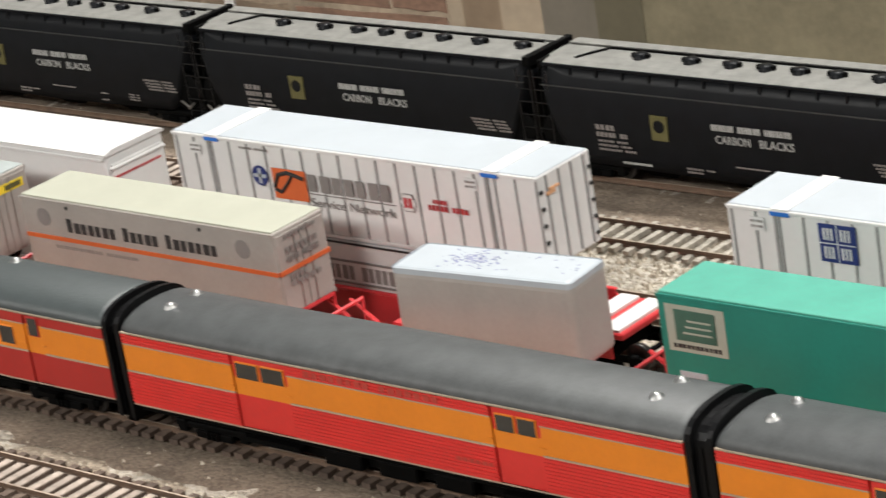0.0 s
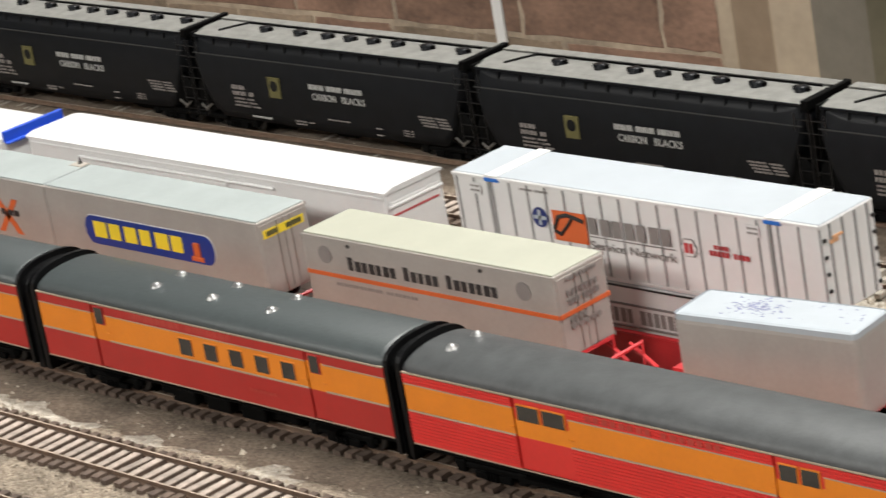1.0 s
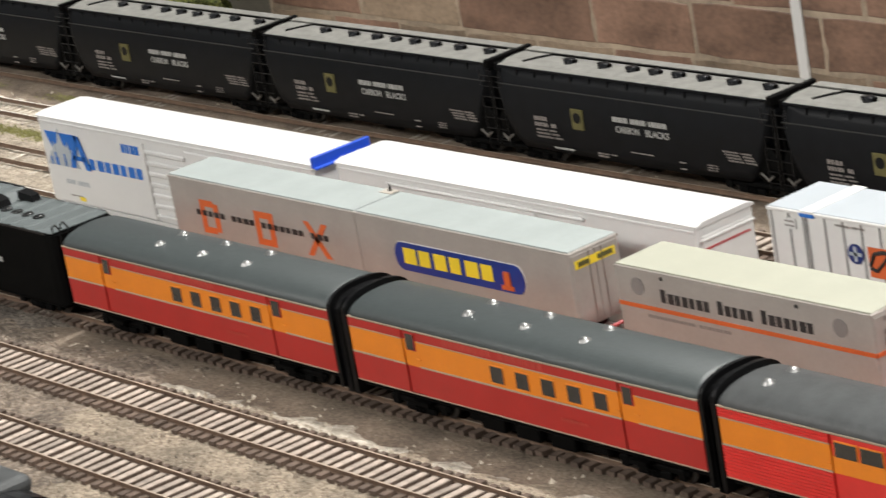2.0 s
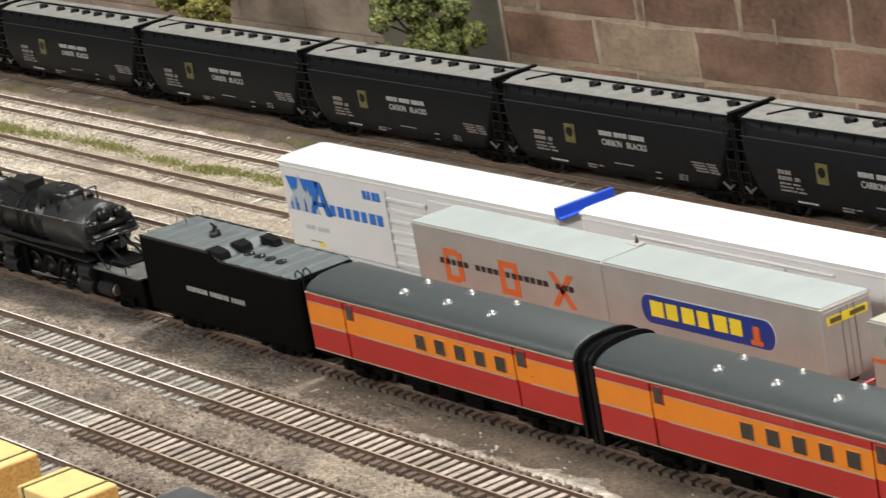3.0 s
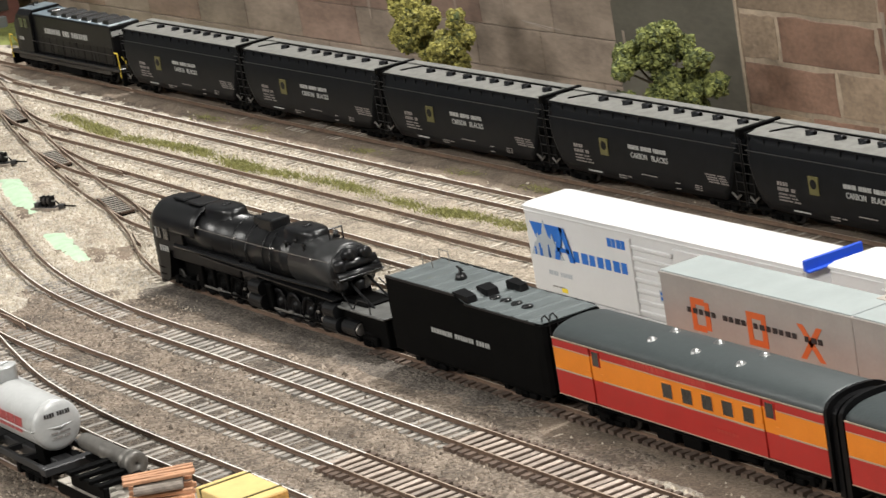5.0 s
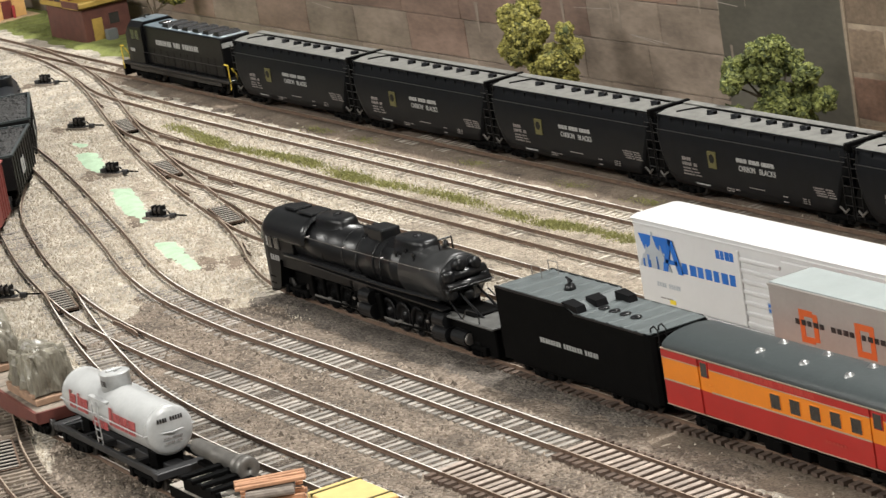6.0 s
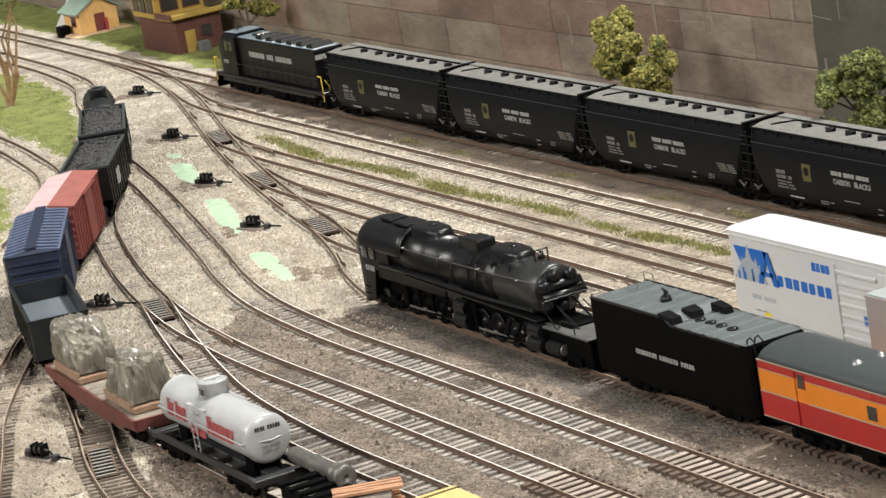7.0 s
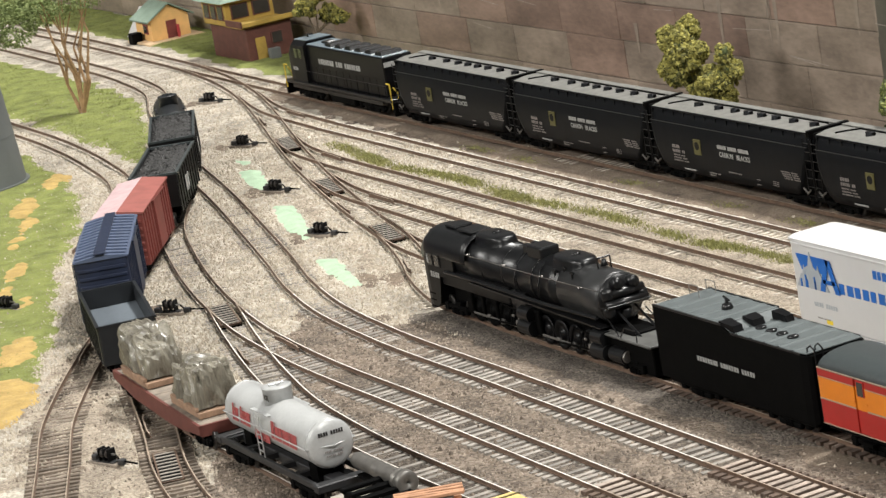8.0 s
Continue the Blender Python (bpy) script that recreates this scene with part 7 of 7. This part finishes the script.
def patch(name, poly, material, label, step=.006, height=.0022, wob=.010, freq=40):
    x0, x1 = min(p[0] for p in poly) - .02, max(p[0] for p in poly) + .02
    y0, y1 = max(-.475, min(p[1] for p in poly) - .02), min(.3645, max(p[1] for p in poly) + .02)
    nx, ny = int((x1 - x0) / step), max(1, int((y1 - y0) / step))
    bm = bmesh.new()
    g = {}
    for i in range(nx + 1):
        for j in range(ny + 1):
            x, y = x0 + (x1 - x0) * i / nx, y0 + (y1 - y0) * j / ny
            s = inside(x, y, poly) + wob * noise.noise((x * freq, y * freq, 5))
            if s > -step * 1.5:
                z = ground_z(x, y) - .0008 + height * max(0, min(1, (s + step) / .012)) + .0005 * noise.noise((x * 90, y * 90, 1))
                g[i, j] = bm.verts.new((x, y, z))
    for i in range(nx):
        for j in range(ny):
            k = [(i, j), (i + 1, j), (i + 1, j + 1), (i, j + 1)]
            if all(q in g for q in k):
                bm.faces.new([g[q] for q in k])
    return solo(name, bm, material, label, "ground", kind="structure", smooth=True)


LAWNS = [
    [(-1.56, .000), (-1.45, -.030), (-1.408, -.042), (-1.30, -.098), (-1.231, -.130), (-1.10, -.172), (-1.0, -.222), (-.938, -.256), (-.893, -.290), (-1.0, -.42), (-1.9, -.42), (-1.95, -.02), (-1.7, .015)],
    [(-1.50, .050), (-1.588, .085), (-1.68, .115), (-1.80, .158), (-1.896, .175), (-2.1, .180), (-2.6, .185), (-2.6, .075), (-2.0, .072), (-1.83, .072), (-1.69, .070)],
    [(-1.50, .298), (-1.60, .290), (-1.9, .289), (-2.1, .296), (-3.0, .300), (-3.0, .3645), (-1.46, .3645)],
]
for k, poly in enumerate(LAWNS):
    patch("lawn_%d" % (k + 1), poly, "grass", "olive-green model turf lawn", .0045)
YEL = [(-1.565, -.012, .040, .012), (-1.49, -.062, .044, .015), (-1.43, -.080, .030, .011), (-1.28, -.142, .034, .012), (-1.18, -.168, .028, .009), (-1.06, -.215, .040, .016), (-.955, -.265, .060, .024), (-1.22, -.170, .026, .009), (-1.38, -.105, .03, .009)]
for x, y, a, b in YEL:
    poly = [(x + a * math.cos(t) * math.cos(-.45) - b * math.sin(t) * math.sin(-.45), y + a * math.cos(t) * math.sin(-.45) + b * math.sin(t) * math.cos(-.45)) for t in (i * .5236 for i in range(12))]
    patch("yellow_turf", poly, "yellow_turf", "mustard yellow turf patch", .004, .0032, .007, 90)
MINTS = []
for k, ((ax, ay), (bx, by), w) in enumerate((((-1.425, .097), (-1.330, .073), .0070), ((-1.272, .059), (-1.150, .024), .0070), ((-1.088, .008), (-.994, -.012), .0062), ((-1.47, .112), (-1.445, .106), .004))):
    poly = [(ax - .006, ay - w * .7), (ax + .012, ay + w), ((ax + bx) / 2 + .008, (ay + by) / 2 + w), (bx, by + w * .9), (bx + .002, by - w * .7), ((ax + bx) / 2 - .008, (ay + by) / 2 - w)]
    MINTS.append(poly)
    patch("mint_patch", poly, "mint", "mint green bare paint patch", .0018, .0033, .0012, 60)
for k, (x, y) in enumerate(((-1.535, .124), (-1.335, .066), (-1.165, .024), (-1.755, .188), (-.79, -.270), (-1.065, -.124), (-1.04, -.002), (-.985, .012), (-1.0, .0), (-.74, -.085), (-.60, -.09), (-.66, -.185), (-.90, -.150))):
    rx_, ry_ = .014 + .006 * (k % 3), .008 + .003 * (k % 2)
    patch("dirt_clump", [(x + rx_ * math.cos(q * .785), y + ry_ * math.sin(q * .785) - .3 * rx_ * math.cos(q * .785)) for q in range(8)], "dirt", "brown dirt stain on the ballast", .003, .0024, .006, 120)
for k, x in enumerate((-1.541, -1.499, -1.449, -1.409, -1.359, -1.293, -1.16, -1.057, -.996, -.937, -.80, -.71, -.60)):
    patch("soil_clump", [(x + .0085 * math.cos(q * .785), .2232 + (.0036 + .0006 * (k % 3)) * math.sin(q * .785)) for q in range(8)], "soil", "small dark soil clump beside the track", .0025, .0046, .003, 160)
# light falling through the gaps between cars, painted as pale strips
for x, y0, y1 in ((-1.425, .218, .246), (-1.238, .218, .246), (-1.035, .219, .246), (-.850, .221, .246), (-.662, .220, .246), (-.605, -.022, -.008), (-.444, -.040, -.022)):
    patch("pale_seam", [(x - .0030, y0), (x + .0032, y0), (x + .0022, y1), (x - .0036, y1)], "stone", "pale streak across the dirt, light between cars painted in", .002, .0036, .0020, 200)
for x, y, a, b in ((-1.400, .112, .060, .0045), (-1.235, .066, .062, .0055), (-1.060, .026, .050, .0055), (-1.57, .150, .05, .005), (-1.30, .045, .045, .004), (-1.12, -.004, .050, .004)):
    poly = [(x + a * math.cos(t) + b * .25 * math.sin(t), y - .26 * a * math.cos(t) + b * math.sin(t)) for t in (i * .5236 for i in range(12))]
    patch("tan_stain", poly, "sand", "tan sand spilled over the pale ballast", .003, .0026, .012, 70)
patch("tan_ballast", [(-1.00, .075), (-.85, .072), (-.60, .070), (-.60, .125), (-.62, .188), (-.78, .190), (-.95, .188), (-1.04, .150), (-.97, .115)], "sand", "tan sanded ballast between the back tracks", .006, .0018, .045, 28)
BROWN = [(-.98, -.070), (-.90, -.030), (-.80, -.012), (-.5, -.012), (-.38, -.026), (-.33, -.036), (-.36, -.08), (-.30, -.13), (-.33, -.20), (-.45, -.30), (-.62, -.30), (-.75, -.19), (-.88, -.13)]
patch("brown_ballast_ground", BROWN, "brown_ballast", "greyish brown ballast between the front tracks", .004, .0018, .030, 30)
SAND = [(-.40, -.040), (-.1, -.038), (.45, -.038), (.45, -.30), (-.40, -.30), (-.34, -.20), (-.31, -.13), (-.37, -.08)]
patch("sandy_ground", SAND, "front_sand", "pale sandy yellow ground beside the front tracks", .006, .0018, .020, 40)
WORN = [(-1.07, -.150), (-.99, -.170), (-.90, -.205), (-.80, -.232), (-.66, -.272), (-.60, -.31), (-.78, -.31), (-.86, -.285), (-.93, -.245), (-1.0, -.205)]
patch("worn_ballast", WORN, "sand", "tan worn ballast round the front siding", .005, .0018, .035, 40)
# smooth dirt along the trains, their cast shadow put into its dark colour
patch("dirt_strip_1", [(-.80, -.030), (-.5, -.036), (-.2, -.034), (.6, -.034), (.6, .022), (-.5, .022), (-.80, .016)], "dirt", "smooth brown dirt, train shadow in its colour, under the passenger track", .008, .0013, .006)
# darker dirt under locomotive and tender, partly their shadow painted in
patch("cinder_strip", [(-.90, -.028), (-.80, -.033), (-.66, -.036), (-.57, -.034), (-.49, -.030), (-.46, -.014), (-.47, .020), (-.88, .018)], "cinder", "dark brown dirt with the locomotive shadow painted in", .003, .0027, .007, 60)
patch("dirt_strip_2", [(-1.70, .236), (-1.2, .219), (-.6, .216), (.6, .216), (.6, .285), (-1.75, .285)], "dirt", "smooth brown dirt, train shadow in its colour, beside the hopper track", .008, .0020, .006)

# grass tufts along the fourth and fifth tracks and over the lawns
vs, fs = [], []
rnd = random.Random(11)
def blade(x, y, z, h, s):
    k = len(vs)
    a = rnd.uniform(0, 6.28)
    dx, dy = math.cos(a) * s, math.sin(a) * s
    lx, ly = rnd.gauss(0, h * .4), rnd.gauss(0, h * .4)
    vs.extend(((x - dx, y - dy, z), (x + dx, y + dy, z), (x + lx, y + ly, z + h)))
    fs.append((k, k + 1, k + 2))
for i in range(30000):
    x = rnd.uniform(-1.44, -.62)
    y = .1665 + .003 * math.sin(x * 30) + rnd.gauss(0, .0034) + (.01 if x < -1.3 else 0) * (-(x + 1.3)) * 4
    if noise.noise((x * 22, 0, 0)) + .40 > rnd.random() * .8:
        blade(x, y, .0005, rnd.uniform(.0009, .0031), .00042)
for i in range(2500):
    x = rnd.choice((-1.05, -.93, -.84, -1.2, -.70, -.61, -.55, -1.28)) + rnd.gauss(0, .012)
    blade(x, .226 + rnd.gauss(0, .003), .0010, rnd.uniform(.0006, .0016), .00028)
me = bpy.data.meshes.new("grass_tufts")
me.from_pydata(vs, [], fs)
me.materials.append(M["weed"])
tagged(new("grass_tufts", me), "green grass tufts along the ballast", "grass", kind="stuff")
vs, fs = [], []
for i in range(30000):
    poly = LAWNS[i % 3]
    x, y = rnd.uniform(max(-2.5, min(p[0] for p in poly)), max(p[0] for p in poly)), rnd.uniform(max(-.33, min(p[1] for p in poly)), max(p[1] for p in poly))
    if inside(x, y, poly) > .004:
        blade(x, y, .0010, rnd.uniform(.0008, .0022), .0004)
me = bpy.data.meshes.new("lawn_grass")
me.from_pydata(vs, [], fs)
me.materials.append(M["grass"])
tagged(new("lawn_grass", me), "short olive-green model grass", "grass", kind="stuff")
# ---- backdrop slabs, ties and ballast stones ----
wall = bpy.data.objects["wall_backdrop"]
rnd = random.Random(31)
COURSES = [(.0005, .0215, .062), (.0215, .0520, .090), (.0520, .0825, .092), (.0825, .1130, .090), (.1130, .1435, .092), (.1435, .1740, .090)]
SLABS = {}


def slab_mesh(w, h, mk, bev):
    k = (round(w, 3), round(h, 4), mk)
    if k not in SLABS:
        SLABS[k] = mesh_of(B(-w / 2, w / 2, 0, .0016, -h / 2, h / 2, bev, 1), "slab", mk)
    return SLABS[k]


def brick_mesh(w, h, mk):
    """A hand-cut brick with an uneven outline."""
    jx, jz = rnd.uniform(.0016, .0040) / 2, rnd.uniform(.0016, .0036) / 2
    a, b = w / 2 - jx, h / 2 - jz
    out = []
    for x0, z0, x1, z1 in ((-a, -b, a, -b), (a, -b, a, b), (a, b, -a, b), (-a, b, -a, -b)):
        k = 5 if z0 == z1 else 3
        for i in range(k):
            out.append((x0 + (x1 - x0) * i / k + rnd.gauss(0, .0007), z0 + (z1 - z0) * i / k + rnd.gauss(0, .0005)))
    return mesh_of(loft(bmesh.new(), [[(x, .0016, z) for x, z in out], [(x * .998, .0003, z * .995) for x, z in out], [(x * .985, 0, z * .96) for x, z in out]]), "brick", mk)


# upright joints of the three courses that show over the train, then even bricks
JOINTS = {1: [-.805, -.714, -.623, -.508, -.429, -.336, -.241, -.2045], 2: [-.805, -.767, -.673, -.581, -.490, -.398, -.306, -.2045]}
OFFS = (.0, .0, .046, .010, .052, .0, .046)
for ci, (z0, z1, w) in enumerate(COURSES):
    x = -2.70 + OFFS[ci]
    spans = []
    while x < -.942:
        ww = min(w * (1.0 if ci == 0 else rnd.choice((.94, 1.0, 1.06))), -.942 - x)
        spans.append((x, x + ww))
        x += ww
    for x0, x1 in spans:
        if x1 - x0 < .012:
            continue
        sl_ = new("slab", slab_mesh(round(x1 - x0 - .0004, 3), round(z1 - z0 - .0004, 4), "brick_a" if ci == 0 else rnd.choice(("brick_a", "brick_a", "brick_b")), .0005))
        sl_.parent = wall
        sl_.matrix_basis = pose((x0 + x1) / 2, WALL_Y - .0016 + rnd.uniform(-.0002, .0002), (z0 + z1) / 2)
    cuts = JOINTS.get(ci)
    if not cuts:
        cuts = [-.805] + [-.805 + .046 * (ci % 2) + w * k for k in range(1, 9) if -.805 + .046 * (ci % 2) + w * k < -.225] + [-.2045]
    for x0, x1 in zip(cuts, cuts[1:]):
        br = new("brick", brick_mesh(x1 - x0, z1 - z0, rnd.choice(("brick_c", "brick_d", "brick_d"))))
        br.parent = wall
        br.matrix_basis = pose((x0 + x1) / 2, WALL_Y - .0016 + rnd.uniform(-.0002, .0002), (z0 + z1) / 2)
part("wall_joint_sheet", B(-.805, -.2045, WALL_Y - .0012, WALL_Y, 0, .17), "mortar", wall, "pale mortar behind the bricks")
part("white_strip", B(-.3545, -.3480, WALL_Y - .0030, WALL_Y - .0018, 0, .17), "white_warm", wall, "thin white vertical strip")
part("joint_strip", B(-.8065, -.8035, WALL_Y - .0024, WALL_Y - .0012, 0, .17), "mortar", wall)
part("slate_panel", B(-.9420, -.8065, WALL_Y - .0018, WALL_Y, 0, .17), "slate_green", wall, "dark greenish grey slate panel")
for x0, x1, mk in ((-.2045, -.1960, "tan_pale"), (-.1960, -.1730, "tan_a"), (-.1730, -.1480, "tan_pale"), (-.1480, -.1160, "tan_b"), (-.1160, -.0890, "olive_b")):
    part("column_strip", B(x0, x1, WALL_Y - .0014, WALL_Y, 0, .17), mk, wall)
part("plain_panel", B(-.0890, .6, WALL_Y - .0010, WALL_Y, 0, .17), "olive_a", wall, "plain olive-tan backdrop panel")

# pale vertical streaks, narrower towards the bottom
for k in range(26):
    sx, hz_ = rnd.uniform(-1.75, -.40), rnd.uniform(.012, .05)
    sz, sw = rnd.uniform(.05, .14), rnd.uniform(.0008, .003)
    part("drip_mark", loft(bmesh.new(), [[(-sw * .3, y, -hz_ / 2), (sw * .3, y, -hz_ / 2), (sw, y, hz_ / 2), (-sw, y, hz_ / 2)] for y in (WALL_Y - .0019, WALL_Y - .00185)]), "drip", wall, m=pose(sx, 0, sz))
for k in range(34):
    sx, sz = rnd.uniform(-1.75, -.82), rnd.uniform(.03, .15)
    ln_ = rnd.uniform(.01, .06)
    part("scuff", B(-ln_ / 2, ln_ / 2, WALL_Y - .0021, WALL_Y - .00195, -.00022, .00022), "scratch", wall, m=pose(sx, 0, sz, 0, rnd.uniform(-3, 7), 0))
PALE = {"first_front": (-.478, .42), "second_front": (-.505, .42), "fifth": (-.6, .5), "third_front": (-.45, -.2)}
for tname, x_from in (("first_front", -.80), ("second_front", -.80), ("third_front", -.70)):
    ln = [p for p in LINES[tname] if p.x > x_from]
    bm = bmesh.new()
    rings = []
    for p, q in zip(ln, normals(ln)):
        w = .0105 + .0022 * noise.noise((p.x * 45, p.y * 45, 8))
        rings.append([tuple(p + q * (w * k))[:2] + (ground_z(p.x, p.y) + (.0016 if abs(k) < .9 else .0002),) for k in (-1, -.6, 0, .6, 1)])
    loft(bm, rings, closed=False)
    part("roadbed", bm, "dark_ballast", bpy.data.objects["track_" + tname], "dark brown cinder roadbed")
for tname, pts in TRACKS:
    ln = LINES[tname]
    tr = bpy.data.objects["track_" + tname]
    nr = normals(ln)
    made = 0
    rest = bmesh.new()
    mid_tie = tname in ("first_front", "second_front", "third_front", "siding", "left_siding")
    for i, (p, n) in enumerate(zip(ln, nr)):
        if p.x < -2.4 or p.x > .42:
            continue
        dark = tname == "passenger" and p.x > -.64
        a = math.atan2(n.y, n.x) - math.pi / 2 + rnd.gauss(0, .03)
        lo_, hi_ = PALE.get(tname, (9, 9))
        grey = lo_ < p.x < hi_
        z = (.0006 if dark else (.0008 if grey else (-.0004 - .0018 * min(1.0, max(0.0, (-.72 - p.x) / .3)) if mid_tie else (-.0015 if p.y > .09 and p.x > -1.25 and tname != "ladder" else -.0023) + .0005 * noise.noise((p.x * 40, p.y * 40, 4))))) + rnd.uniform(-.0003, .0003) + (.0003 if tname in ("left_siding", "siding") else 0)
        m4 = Matrix.Translation((p.x, p.y, z)) @ Euler((0, 0, a)).to_matrix().to_4x4()
        if made < 240:
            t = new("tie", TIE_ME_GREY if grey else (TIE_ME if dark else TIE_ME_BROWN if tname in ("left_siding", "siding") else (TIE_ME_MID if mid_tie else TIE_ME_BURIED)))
            t.parent = tr
            t.matrix_basis = m4
            made += 1
        else:
            box(rest, -.00135, .00135, -.0145, .0145, .0003, .0023, m=m4)
    if len(rest.verts):
        ob = part("tie_row", rest, "tie" if tname == "passenger" else ("tie_mid" if mid_tie else "tie_buried"), tr)
        tagged(ob, kind="stuff")
    else:
        rest.free()

cent = np.array([(p.x, p.y) for t in LINES.values() for p in t])
rng = np.random.default_rng(5)


def scatter(name, px, py, lo, hi, material, label):
    """Small four-sided stones half sunk in the ground."""
    n = len(px)
    s = rng.uniform(lo, hi, n) * (1 + .6 * (rng.random(n) > .95))
    rot = rng.uniform(0, 6.283, n)
    zz = np.array([ground_z(a, b) for a, b in zip(px, py)])
    base = np.array([(1, 0, 0), (0, 1, 0), (-1, 0, 0), (0, -1, 0), (.2, .1, .9)])
    co = np.zeros((n, 5, 3))
    ca, sa = np.cos(rot), np.sin(rot)
    for i in range(5):
        bx, by, bz = base[i]
        qx, qy = bx * rng.uniform(.7, 1.3, n), by * rng.uniform(.6, 1.2, n)
        co[:, i, 0] = px + s * (qx * ca - qy * sa)
        co[:, i, 1] = py + s * (qx * sa + qy * ca)
        co[:, i, 2] = zz + s * bz * 1.5 + (-.0002 if i < 4 else 0)
    fidx = (np.arange(n)[:, None, None] * 5 + np.array([(0, 1, 4), (1, 2, 4), (2, 3, 4), (3, 0, 4)])[None]).reshape(-1, 3)
    me = bpy.data.meshes.new(name)
    me.from_pydata(co.reshape(-1, 3).tolist(), [], fidx.tolist())
    me.materials.append(M[material])
    tagged(new(name, me), label, "gravel", kind="stuff")


N = 330000
px, py = rng.uniform(-1.95, .36, N), rng.uniform(-.31, .364, N)
smooth_strip = ((py > -.038) & (py < .024) & (px > -.80)) | ((py > .214) & (px > -1.7))
brown = np.array([inside(a, b, BROWN) + .03 * noise.noise((a * 30, b * 30, 5)) > .004 for a, b in zip(px, py)])
brown |= (px > -.40) & (py < -.04)
in_worn = (px > -1.08) & (px < -.58) & (py < -.14)
for i in np.nonzero(in_worn)[0]:
    if inside(px[i], py[i], WORN) + .035 * noise.noise((px[i] * 40, py[i] * 40, 5)) > .004 and rng.random() < .45:
        brown[i] = True
keep = ~((py > -.018) & (py < .018) & (px > -.9)) & ~(smooth_strip & (rng.random(N) > .06)) & ~(py > .276) & ~((px < -1.55) & (rng.random(N) > .4)) & ~((px > -.40) & (py < -.04) & (rng.random(N) > .3))
for poly in MINTS:
    hull = (px > min(p[0] for p in poly)) & (px < max(p[0] for p in poly)) & (py > min(p[1] for p in poly)) & (py < max(p[1] for p in poly))
    for i in np.nonzero(hull)[0]:
        keep[i] &= inside(px[i], py[i], poly) < 0
scatter("ballast_stones", px[keep & ~brown], py[keep & ~brown], .0005, .00125, "stone", "loose grey and tan ballast stones")
scatter("brown_stones", px[keep & brown], py[keep & brown], .0007, .0016, "brown_stone", "loose brown ballast stones")
